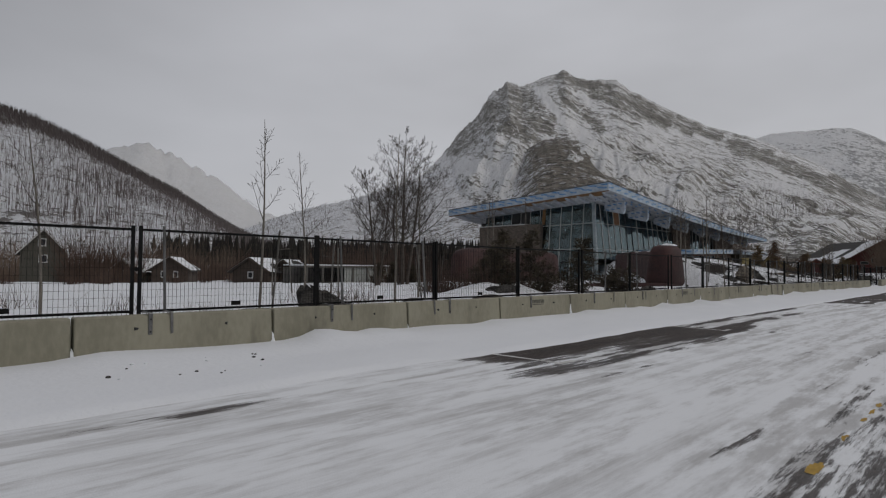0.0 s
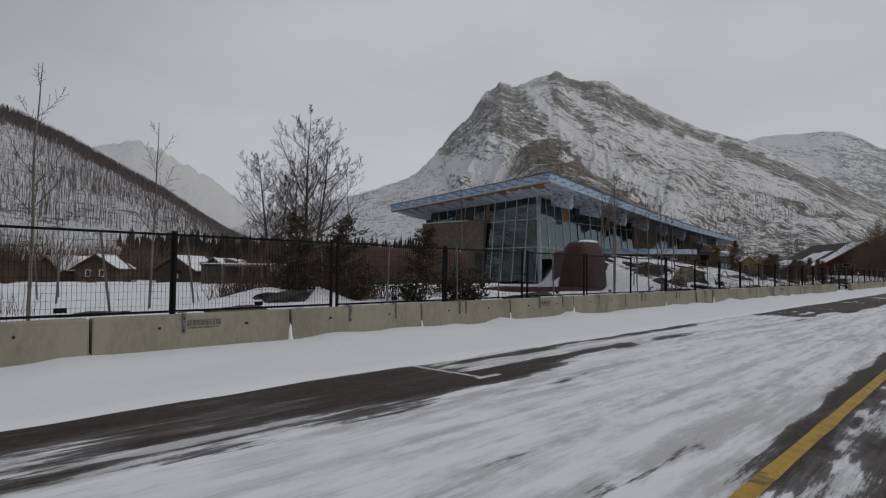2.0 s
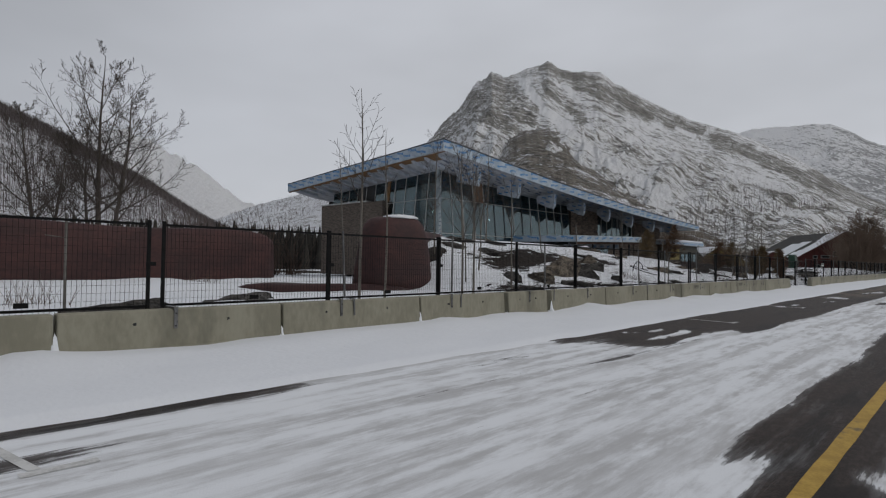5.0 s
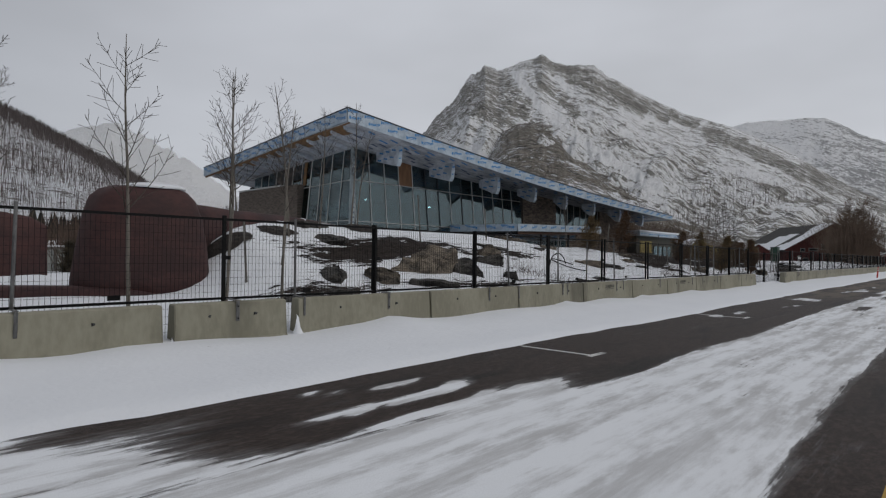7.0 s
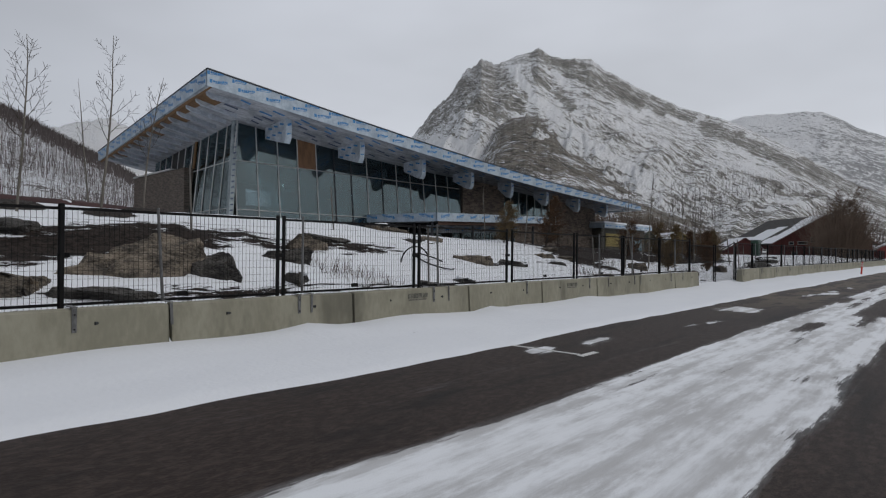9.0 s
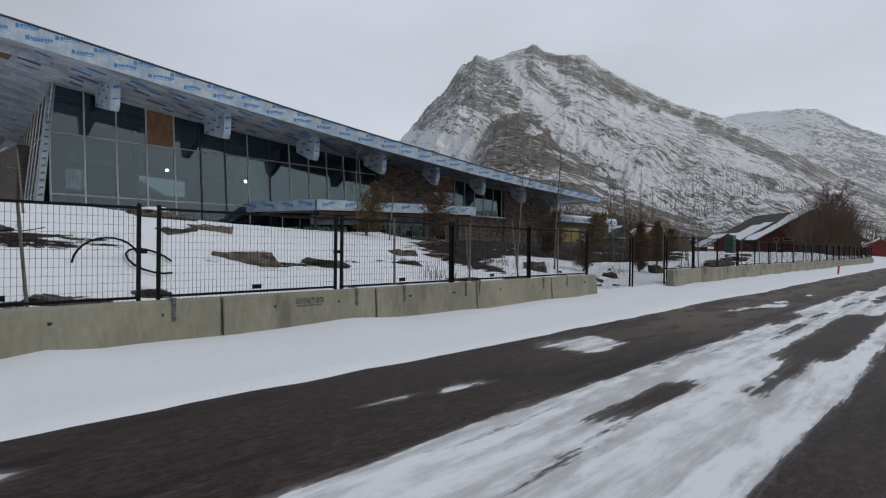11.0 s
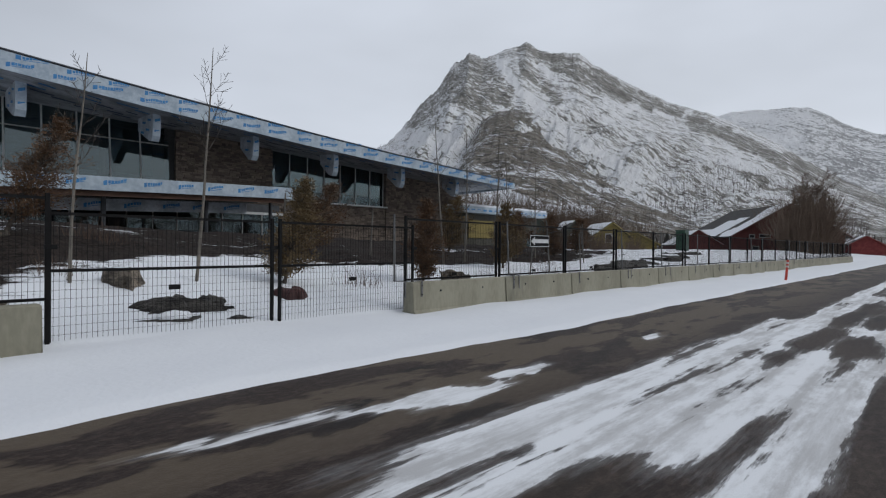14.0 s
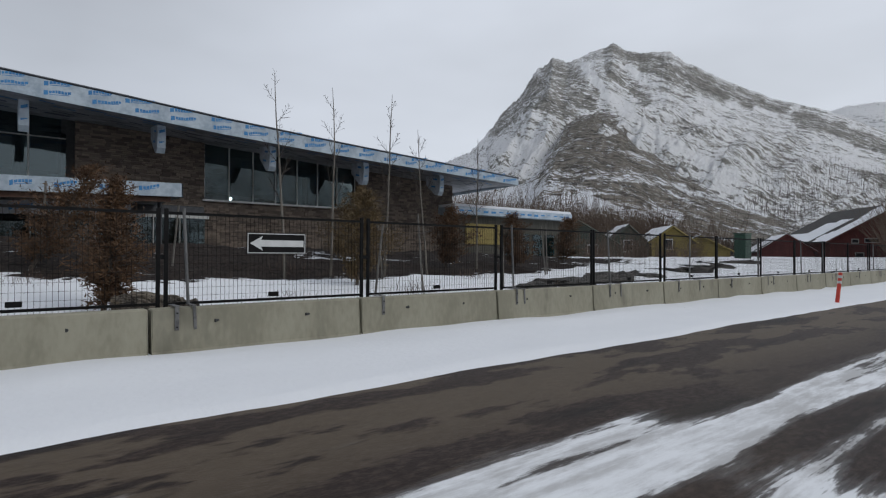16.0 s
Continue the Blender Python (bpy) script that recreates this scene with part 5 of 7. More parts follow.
for lx, ly, lz in ((60.4, 39.0, 6.3), (63.5, 34.3, 5.5), (66.6, 35.4, 5.2), (78.8, 33.2, 4.45)):
    bulb = bmesh.new()
    bmesh.ops.create_icosphere(bulb, subdivisions=2, radius=0.10, matrix=Matrix.Translation((lx, ly, lz)))
    lamp = bpart("work_lamp", stick(bmesh.new(), (lx, ly, lz + 0.08), (lx, ly, lz + 0.6), 0.012, sides=5), BLACK, "hanging work lamp")
    ob = part("bulb", bulb, BULB, lamp, "lit white bulb", True)
    ob.matrix_parent_inverse = (building.matrix_world @ lamp.matrix_parent_inverse @ lamp.matrix_basis).inverted()


# canopy and lower storey
def canopy_edge(u):
    x = 61.65 + 12.2 * u
    return (x, 23.6, 3.68 + 0.34 * u), (x, 23.6, 3.16 + 0.34 * u)


def canopy_left(u):
    y = 23.6 + 6.2 * u
    x = 61.65 - 0.5 * u
    return (x, y, 3.68 + 0.06 * u), (x, y, 3.16 + 0.06 * u)


def canopy_right(u):
    y = 23.6 + 6.2 * u
    return (73.85, y, 4.02), (73.85, y, 3.5)


fascia("canopy_fascia", canopy_edge, (0, -1, 0), 12, "pale house wrap with blue print on the canopy")
fascia("canopy_fascia", canopy_left, (-1, 0, 0), 4, "pale house wrap on the canopy's side")
fascia("canopy_fascia", canopy_right, (1, 0, 0), 4, "pale house wrap on the canopy's side")
bpart("canopy_roof", sheet(bmesh.new(), 4, 4, lambda u, v: (61.65 + 12.2 * u, 23.6 + 6.2 * v, 3.66 + 0.34 * u)), CAP, "dark canopy roof")
bpart("canopy_soffit", sheet(bmesh.new(), 4, 4, lambda u, v: (61.65 + 12.2 * u, 23.6 + 6.2 * v, 3.18 + 0.34 * u)), SOFFIT, "grey canopy soffit")
print_bars(canopy_edge, (0, -1, 0), 12.2, (0.5,), 35, "canopy_print", gap=(0.35, 0.7), size=(0.6, 0.85))
print_bars(canopy_left, (-1, 0, 0), 6.2, (0.5,), 36, "canopy_print")
RUST = surface("rust_brown_steel", (0.065, 0.034, 0.022), (0.105, 0.055, 0.036), 2.0, rough=0.75, bump=0.2)
bpart("canopy_beam", sheet(bmesh.new(), 8, 1, lambda u, v: (61.9 + 11.6 * u, 23.72, 3.16 + 0.33 * u - 0.20 * v)), RUST, "rust-brown beam below the canopy")
bpart("canopy_beam_back", sheet(bmesh.new(), 8, 1, lambda u, v: (62.4 + 10.0 * u, 25.2, 2.98 + 0.3 * u - 0.48 * v)), BRACKETWRAP, "wrapped inner beam")
print_bars(lambda u: ((62.4 + 10.0 * u, 25.2, 2.98 + 0.3 * u), (62.4 + 10.0 * u, 25.2, 2.5 + 0.3 * u)), (0, -1, 0), 10.0, (0.55,), 37, "beam_print", gap=(0.5, 1.0), size=(0.6, 0.85))
for px in (62.3, 66.2, 70.2, 73.3):
    bpart("canopy_post", stick(bmesh.new(), (px, 24.6, 0.2), (px, 24.6, 3.35), 0.09, sides=8), CAP, "dark steel canopy post")
xs = [62.6 + 1.12 * k for k in range(13)]
for k, (a, b) in enumerate(zip(xs, xs[1:])):
    if k in (4,):
        continue
    pane([(a, 28.3, 0.8), (b, 28.3, 0.8), (b, 28.3, 2.95), (a, 28.3, 2.95)])
    mullion((a, 28.26, 0.8), (a, 28.26, 2.95), 0.03, TRIM if k % 2 else ALU)
bpart("storefront_head", block(62.5, 76.2, 28.2, 28.36, 2.95, 3.08), ALU, "pale storefront frame head")
bpart("lower_wall", block(62.5, 76.2, 29.2, 29.6, 0.4, 3.6), DARK, "lower storey wall, indoor shade in its dark colour")
bpart("storefront_top", block(62.5, 76.0, 28.3, 29.2, 3.08, 3.5), CAP)
tagged(building, "long modern building under construction, glass, stone and wrapped roof", "building")

tarp = bmesh.new()
sheet(tarp, 10, 4, lambda u, v: (54.2 + 2.8 * u, 25.6 + 1.4 * v, terrain(54.2 + 2.8 * u, 25.6 + 1.4 * v)[0] + 0.02 + 0.5 * math.sin(v * 3.1) * (0.75 + 0.25 * math.sin(u * 9))))
tagged(part("tarp", tarp, BLUETARP), "crumpled blue tarp on snow below the glass front", "tarp")

# annex behind the far end
annex = empty("annex_building", 91.4, 28.0, 0)
part("roof", block(0, 11.8, 0, 9, 4.45, 4.62, 0.02), SNOW_MAT, annex, "flat snow-covered roof")
part("fascia", block(-0.06, 11.86, -0.06, 9.06, 3.95, 4.44, 0.01), WRAP, annex, "pale blue house wrap")
bm = bmesh.new()
rnd = random.Random(61)
for k in range(16):
    block(0.3 + k * 0.72, 0.3 + k * 0.72 + 0.42, -0.072, -0.061, 4.1 + rnd.uniform(-.05, .12), 4.24, bm=bm)
tagged(part("wrap_print", bm, PRINT, annex, "blue print bars"), kind="stuff")
part("wall", block(0.5, 11.2, 0.6, 8.4, -0.6, 3.94, 0.01), HOUSEWALL, annex)
part("yellow_board", block(1.4, 4.6, 0.52, 0.58, 2.0, 3.4), YELLOW, annex, "yellow sheathing")
for k in range(4):
    part("window", block(5.2 + 1.4 * k, 6.2 + 1.4 * k, 0.5, 0.56, 1.2, 2.8), GLASS, annex)
tagged(annex, "low wrapped annex with snow on its flat roof", "building")


# ---- burgundy retaining walls ----
def thick_wall(name, spine, width, z0, z1, mat, label, category, batter=0.25, seed=1, cap=True):
    """A thick soft-edged wall along a bent line of (x, y)."""
    pts = []
    for (a, b), (c, d) in zip(spine, spine[1:]):
        n = max(2, int(math.hypot(c - a, d - b) / 0.4))
        pts += [(a + (c - a) * k / n, b + (d - b) * k / n) for k in range(n)]
    pts.append(spine[-1])
    ob = empty(name, pts[0][0], pts[0][1], 0)
    bm = bmesh.new()
    section = [(-1, 0), (-1, 0.35), (-0.97, 0.7), (-0.9, 0.93), (-0.7, 1.0), (0, 1.02), (0.7, 1.0), (0.9, 0.93), (0.97, 0.7), (1, 0.35), (1, 0)]
    rings = []
    for k, (x, y) in enumerate(pts):
        a, b = pts[max(0, k - 1)], pts[min(len(pts) - 1, k + 1)]
        d = Vector((b[0] - a[0], b[1] - a[1], 0)).normalized()
        s = Vector((-d.y, d.x, 0))
        u = k / (len(pts) - 1)
        end = min(k, len(pts) - 1 - k)
        pinch = {0: 0.55, 1: 0.84, 2: 0.96}.get(end, 1.0)
        foot, head = z0(u), z1(u) - {0: 0.34, 1: 0.12, 2: 0.04}.get(end, 0.0) * min(1.0, z1(u) - z0(u))
        ring = []
        for w, h in section:
            hw = width * (1 - batter * h) * pinch
            z = foot + (head - foot) * h
            n1 = 0.07 * noise.noise((x * 0.8 + w, y * 0.8, z * 0.9 + seed))
            p = Vector((x, y, 0)) + s * (w * hw + n1) - Vector((pts[0][0], pts[0][1], 0))
            ring.append(bm.verts.new((p.x, p.y, z + 0.6 * n1 * h)))
        rings.append(ring)
    m = len(section)
    for r0, r1 in zip(rings, rings[1:]):
        for k in range(m - 1):
            bm.faces.new((r0[k], r0[k + 1], r1[k + 1], r1[k]))
    bm.faces.new(rings[0])
    bm.faces.new(rings[-1][::-1])
    part("wall_body", bm, mat, ob, smooth=True)
    if cap:
        bm = bmesh.new()
        # broken lumps of snow along the crest
        rnd = random.Random(seed)
        k = 2
        while k < len(pts) - 3:
            run = rnd.randint(2, 6)
            if rnd.random() < 0.62:
                seg = pts[k:min(len(pts), k + run)]
                for j, (x, y) in enumerate(seg):
                    u = (k + j) / (len(pts) - 1)
                    r = width * (1 - batter) * rnd.uniform(0.25, 0.6)
                    bmesh.ops.create_icosphere(bm, subdivisions=2, radius=1.0, matrix=Matrix.Translation((x - pts[0][0] + rnd.uniform(-.15, .15), y - pts[0][1] + rnd.uniform(-.15, .15), z1(u) - 0.02)) @ Matrix.Diagonal((r, r, rnd.uniform(0.035, 0.08), 1)))
            k += run + rnd.randint(0, 3)
        if len(bm.verts):
            part("snow_cap", bm, SNOW_MAT, ob, "patchy snow along the top", True)
    return tagged(ob, label, category)


def drum_wall(x, y, rx, ry, z0, z1, seed):
    """A stout battered drum with a domed, snow-capped top."""
    ob = empty("retaining_wall", x, y, 0)

    def ring_point(a, r, z):
        n1 = 1 + 0.05 * noise.noise((math.cos(a) * 1.3 + seed, math.sin(a) * 1.3, z * 0.7))
        sq = 1.0 / (abs(math.cos(a)) ** 4 + abs(math.sin(a)) ** 4) ** 0.25
        return (rx * r * n1 * math.cos(a) * (0.35 + 0.65 * sq), ry * r * n1 * math.sin(a) * (0.35 + 0.65 * sq), z + 0.05 * noise.noise((a, z, seed)))

    def shell(rows, count=36):
        bm = bmesh.new()
        rings = [[bm.verts.new(ring_point(k * math.tau / count, r, z)) for k in range(count)] for r, z in rows]
        for r0, r1 in zip(rings, rings[1:]):
            for k in range(count):
                bm.faces.new((r0[k], r0[(k + 1) % count], r1[(k + 1) % count], r1[k]))
        bm.faces.new(rings[-1])
        bm.faces.new(rings[0][::-1])
        return bm

    h = z1 - z0
    part("wall_body", shell([(1.06, z0), (1.03, z0 + 0.2 * h), (0.98, z0 + 0.5 * h), (0.90, z0 + 0.74 * h), (0.80, z0 + 0.88 * h), (0.66, z0 + 0.955 * h), (0.45, z0 + 0.99 * h), (0.15, z1)]), BURGUNDY, ob, smooth=True)
    cap = shell([(0.50, z1 - 0.06), (0.47, z1 - 0.005), (0.36, z1 + 0.045), (0.18, z1 + 0.07), (0.05, z1 + 0.075)])
    for v in cap.verts:
        v.co.x += 0.10 * wave(v.co.y * 2.2, 1, seed) + 0.15
        v.co.y += 0.10 * wave(v.co.x * 2.2, 2, seed) - 0.1
    part("snow_cap", cap, SNOW_MAT, ob, "rounded snow on the top", True)
    return tagged(ob, "rounded burgundy-coated retaining wall capped with snow", "wall")


drum_wall(34.2, 14.5, 1.42, 0.86, 0.2, 2.93, 3)
thick_wall("retaining_wall", [(34.9, 15.0), (37.0, 16.6), (39.4, 18.3), (42.2, 20.4), (46.4, 24.2)], 0.5, lambda u: 0.2, lambda u: 2.62 + 0.25 * u, BURGUNDY, "burgundy-coated wing wall with patchy snow cap", "wall", 0.12, 5)
thick_wall("retaining_wall", [(33.7, 22.3), (30.0, 22.0), (26.0, 21.4), (21.9, 20.7)], 0.6, lambda u: 0.0, lambda u: 2.50 - 0.06 * u + 0.05 * math.sin(9 * u), BURGUNDY, "long burgundy-coated retaining wall in snow", "wall", 0.12, 8)
thick_wall("low_wall", [(34.0, 13.4), (32.6, 14.7), (31.4, 16.2), (30.4, 18.2)], 0.75, lambda u: 0.1, lambda u: 0.60 - 0.04 * u, BURGUNDY, "low flat burgundy-coated footing half buried in snow", "wall", 0.3, 12, cap=False)


# ---- rocks ----
def boulder(x, y, sx, sy, sz, turn, mat, label, seed, sink=0.3, group="boulders", snow=0.0):
    ob = empty("boulder", x, y, terrain(x, y)[0] - sink * sz, turn)
    bm = bmesh.new()
    bmesh.ops.create_icosphere(bm, subdivisions=4, radius=1.0)
    rnd = random.Random(seed)
    cuts = []
    for _ in range(9):
        n = Vector((rnd.gauss(0, 1), rnd.gauss(0, 1), rnd.gauss(0.3, 0.7))).normalized()
        cuts.append((n, rnd.uniform(0.34, 0.62)))
    cuts.append((Vector((rnd.gauss(0, 0.16), rnd.gauss(-0.1, 0.16), 1)).normalized(), rnd.uniform(0.26, 0.42)))
    for v in bm.verts:
        p = v.co.copy()
        for n, d in cuts:
            over = p.dot(n) - d
            if over > 0:
                p -= n * over
        crack = abs(noise.noise(p * 2.2 + Vector((seed, 3, 0))))
        p *= 1.45 * (1 + 0.12 * noise.fractal(p * 4.5 + Vector((seed, 0, 0)), 0.6, 2.1, 5) - 0.16 * max(0.0, 0.12 - crack) / 0.12)
        v.co = Vector((p.x * sx * 1.2, p.y * sy * 1.1, (p.z + 0.10 * noise.noise((p.x * 1.5, p.y * 1.5, seed))) * sz * 1.2 + 0.035 * sz * math.floor(6 * noise.noise((seed, 1, p.z * 2.5)))))
    part("rock_body", bm, mat, ob)
    if snow:
        bm = bmesh.new()
        bmesh.ops.create_icosphere(bm, subdivisions=3, radius=1.0)
        for v in bm.verts:
            v.co = Vector((v.co.x * sx * snow + 0.06 * wave(v.co.y * 3, v.co.z, seed), v.co.y * sy * snow, sz * 0.66 + v.co.z * 0.09 + 0.04 * wave(v.co.x * 3, v.co.y * 3, seed)))
        part("snow_cap", bm, SNOW_MAT, ob, "thin snow cap", True)
    return tagged(ob, label, "rock", group)


TAN, DK, GREY = "large lichen-stained tan boulder half buried in snow", "dark wet boulder half buried in snow", "rough grey-brown rock showing through snow"
for k, (x, y, sx, sy, sz, turn, mat, label) in enumerate((
    (7.56, 10.75, 0.60, 0.55, 1.25, 15, DARKROCK, DK), (41.3, 12.4, 1.0, 0.62, 0.95, -22, TANROCK, TAN), (42.9, 12.2, 0.66, 0.5, 0.72, 10, DARKROCK, DK), (46.5, 13.9, 0.7, 0.5, 0.5, -20, TANROCK, GREY), (39.9, 14.8, 0.6, 0.4, 0.3, 0, DARKROCK, DK),
    (40.75, 10.95, 0.62, 0.35, 0.34, -8, DARKROCK, GREY), (38.0, 12.2, 0.7, 0.55, 0.5, 30, DARKROCK, DK), (39.5, 11.9, 0.65, 0.45, 0.42, -30, ROCK, GREY),
    (45.2, 13.2, 0.85, 0.5, 0.5, 0, DARKROCK, DK), (44.5, 11.3, 0.45, 0.4, 0.55, 20, DARKROCK, DK), (37.2, 10.6, 0.7, 0.4, 0.28, 40, DARKROCK, DK),
    (36.2, 10.3, 0.8, 0.4, 0.22, 0, DARKROCK, DK), (52.7, 12.8, 0.76, 0.48, 0.5, -10, TANROCK, GREY), (52.8, 15.4, 0.62, 0.4, 0.4, 20, TANROCK, GREY), (51.9, 17.2, 0.85, 0.5, 0.42, 5, ROCK, GREY), (51.5, 15.0, 0.4, 0.3, 0.22, 0, DARKROCK, DK),
    (54.8, 12.8, 0.62, 0.45, 0.5, -5, DARKROCK, GREY), (60.3, 13.9, 0.7, 0.45, 0.38, -4, TANROCK, "long tan slab of rock on the snowy bank"), (58.2, 13.9, 0.45, 0.4, 0.36, 10, ROCK, GREY),
    (57.6, 12.8, 0.4, 0.3, 0.2, 0, DARKROCK, DK), (58.05, 10.8, 0.65, 0.35, 0.2, -6, ROCK, GREY), (60.3, 10.6, 0.7, 0.35, 0.2, 6, ROCK, GREY),
    (62.8, 9.75, 0.82, 0.46, 0.9, -14, DARKROCK, DK), (63.5, 9.7, 0.5, 0.34, 0.62, 20, DARKROCK, DK), (62.75, 9.2, 0.5, 0.2, 0.14, 0, DARKROCK, DK), (62.8, 11.6, 0.5, 0.5, 0.58, 65, TANROCK, GREY), (65.15, 9.75, 0.3, 0.22, 0.36, 0, BURGUNDY, "small red-brown rock on the snow"),
    (63.6, 8.95, 0.2, 0.1, 0.09, 0, DARKROCK, DK), (70.3, 10.2, 0.52, 0.35, 0.55, 8, ROCK, "angular red-brown rock behind the barrier"), (71.6, 9.6, 0.55, 0.35, 0.3, 0, DARKROCK, DK),
    (82.0, 11.2, 1.5, 0.9, 0.55, -10, DARKROCK, DK), (85.0, 12.0, 1.7, 0.9, 0.6, 15, DARKROCK, DK), (88.5, 12.5, 1.4, 0.8, 0.4, 5, DARKROCK, DK), (79.5, 10.6, 0.8, 0.5, 0.35, 0, DARKROCK, DK),
    (94.0, 13.5, 2.0, 1.2, 0.8, 0, DARKROCK, DK), (99.0, 14.5, 1.8, 1.1, 0.8, 20, DARKROCK, DK), (105.0, 16.0, 1.6, 1.0, 0.7, -15, DARKROCK, DK),
    (14.4, 11.6, 1.0, 0.6, 0.45, 10, ROCK, GREY), (15.8, 12.3, 0.8, 0.5, 0.35, -10, DARKROCK, DK), (16.9, 10.3, 1.0, 0.4, 0.35, -5, DARKROCK, DK), (18.3, 10.2, 0.7, 0.4, 0.3, 10, DARKROCK, DK),
    (24.5, 11.5, 1.0, 0.6, 0.4, 0, DARKROCK, DK), (27.5, 12.5, 0.9, 0.6, 0.35, 20, DARKROCK, DK), (48.5, 10.6, 0.5, 0.3, 0.16, 0, DARKROCK, DK), (49.6, 10.9, 0.45, 0.3, 0.14, 30, DARKROCK, DK),
    (40.2, 16.6, 0.9, 0.6, 0.3, 0, DARKROCK, DK), (47.4, 14.6, 0.6, 0.4, 0.25, 10, DARKROCK, DK), (61.0, 15.3, 0.8, 0.5, 0.28, 0, ROCK, GREY), (11.8, 12.4, 0.7, 0.5, 0.28, 0, DARKROCK, DK),
)):
    boulder(x, y, sx, sy, sz, turn, mat, label, k + 3, snow=0.5 if k % 5 == 4 and k > 5 else 0.0)


# ---- trees ----
def twig_piece(store, a, b, r0, r1):
    """A three-sided tapered piece, added to (vertices, faces)."""
    verts, faces = store
    d = (b - a).normalized()
    s = d.orthogonal().normalized()
    t = d.cross(s)
    k = len(verts)
    for c, r in ((a, r0), (b, r1)):
        verts += [c + s * r, c + (t * 0.87 - s * 0.5) * r, c - (t * 0.87 + s * 0.5) * r]
    faces += [(k, k + 1, k + 4, k + 3), (k + 1, k + 2, k + 5, k + 4), (k + 2, k, k + 3, k + 5)]


def grow(store, start, way, length, radius, depth, rnd, spread, up, fan=(2, 3), least=0.002):
    """One bent limb with its side shoots."""
    p, d, n = Vector(start), Vector(way).normalized(), 4 if depth else 2
    for k in range(n):
        d = (d + Vector((rnd.gauss(0, 0.10), rnd.gauss(0, 0.10), rnd.gauss(0, 0.05) + up * 0.10))).normalized()
        q = p + d * (length / n)
        r0, r1 = max(least, radius * (1 - 0.68 * k / n)), max(least, radius * (1 - 0.68 * (k + 1) / n))
        twig_piece(store, p, q, r0, r1)
        if depth > 0 and k > 0:
            for _ in range(rnd.randint(*fan) if depth > 1 else rnd.randint(1, 3)):
                side = Vector((rnd.gauss(0, 1), rnd.gauss(0, 1), rnd.gauss(0.1, 0.4))).normalized()
                grow(store, p.lerp(q, rnd.random()), d * (1 - spread) + side * spread, length * rnd.uniform(0.40, 0.64), r1 * rnd.uniform(0.4, 0.6), depth - 1, rnd, spread, up, fan, least)
        p = q


def bare_tree(x, y, height, seed, stems=1, spread=0.55, depth=3, girth=0.02, mat=None, label="", group="", up=0.6, z=None, clear=0.28, fan=(2, 3), rise=(0.5, 1.5), twig=0.003, least=0.002, limbs=None):
    rnd = random.Random(seed)
    ob = empty("bare_tree", x, y, (terrain(x, y)[0] if z is None else z) - 0.1)
    trunk, crown = bmesh.new(), ([], [])
    for s in range(stems):
        p = Vector((0.25 * s * math.cos(s * 2.4), 0.25 * s * math.sin(s * 2.4), 0))
        d = Vector((rnd.gauss(0, 0.02) + 0.10 * s * math.cos(s * 2.4), rnd.gauss(0, 0.04) + 0.10 * s * math.sin(s * 2.4), 1)).normalized()
        h = height * (1 - 0.14 * s)
        n = 10
        for k in range(n):
            d = (d + Vector((rnd.gauss(0, 0.035), rnd.gauss(0, 0.035), 0.08))).normalized()
            q = p + d * (h / n)
            r0, r1 = height * girth * (1 - k / n) ** 0.9 + 0.008, height * girth * (1 - (k + 1) / n) ** 0.9 + 0.006
            stick(trunk, p, q, r0, r1, 8)
            if k / n >= clear:
                for _ in range(rnd.randint(*(limbs or fan))):
                    a = rnd.uniform(0, math.tau)
                    side = Vector((math.cos(a), math.sin(a), rnd.uniform(*rise)))
                    grow(crown, p.lerp(q, rnd.random()), side, h * rnd.uniform(0.16, 0.30) * (1.25 - k / n) * spread / 0.55, r1 * rnd.uniform(0.35, 0.55) + twig, depth - 1, rnd, 0.5, up, fan, least)
            p = q
    part("trunk", trunk, mat or BARK, ob)
    mesh("crown", crown[0], crown[1], mat or BARK, ob, "bare leafless branches")
    return tagged(ob, label or "leafless tree with fine upright branches", "tree", group)


def upswept(store, start, way, length, radius, level, rnd, least=0.0085):
    """A limb that bends upwards, with side limbs that do the same."""
    p, d, n = Vector(start), Vector(way).normalized(), 7 if level else 3
    flip = rnd.uniform(0, math.tau)
    for k in range(n):
        d = (d + Vector((rnd.gauss(0, 0.06), rnd.gauss(0, 0.06), 0.09 if level else 0.04))).normalized()
        q = p + d * (length / n)
        u = (k + 1) / n
        r0, r1 = max(least, radius * (1 - 0.82 * k / n)), max(least, radius * (1 - 0.82 * u))
        twig_piece(store, p, q, r0, r1)
        if level and u > 0.2:
            for _ in range(2 if level > 1 else rnd.randint(1, 2)):
                flip += 2.4
                s = d.orthogonal().normalized()
                out = s * math.cos(flip) + d.cross(s) * math.sin(flip)
                upswept(store, p.lerp(q, rnd.random()), d * 0.62 + out * rnd.uniform(0.5, 0.8), length * rnd.uniform(0.26, 0.42) * (1.25 - 0.75 * u), r1 * 0.55, level - 1, rnd, least)
        p = q


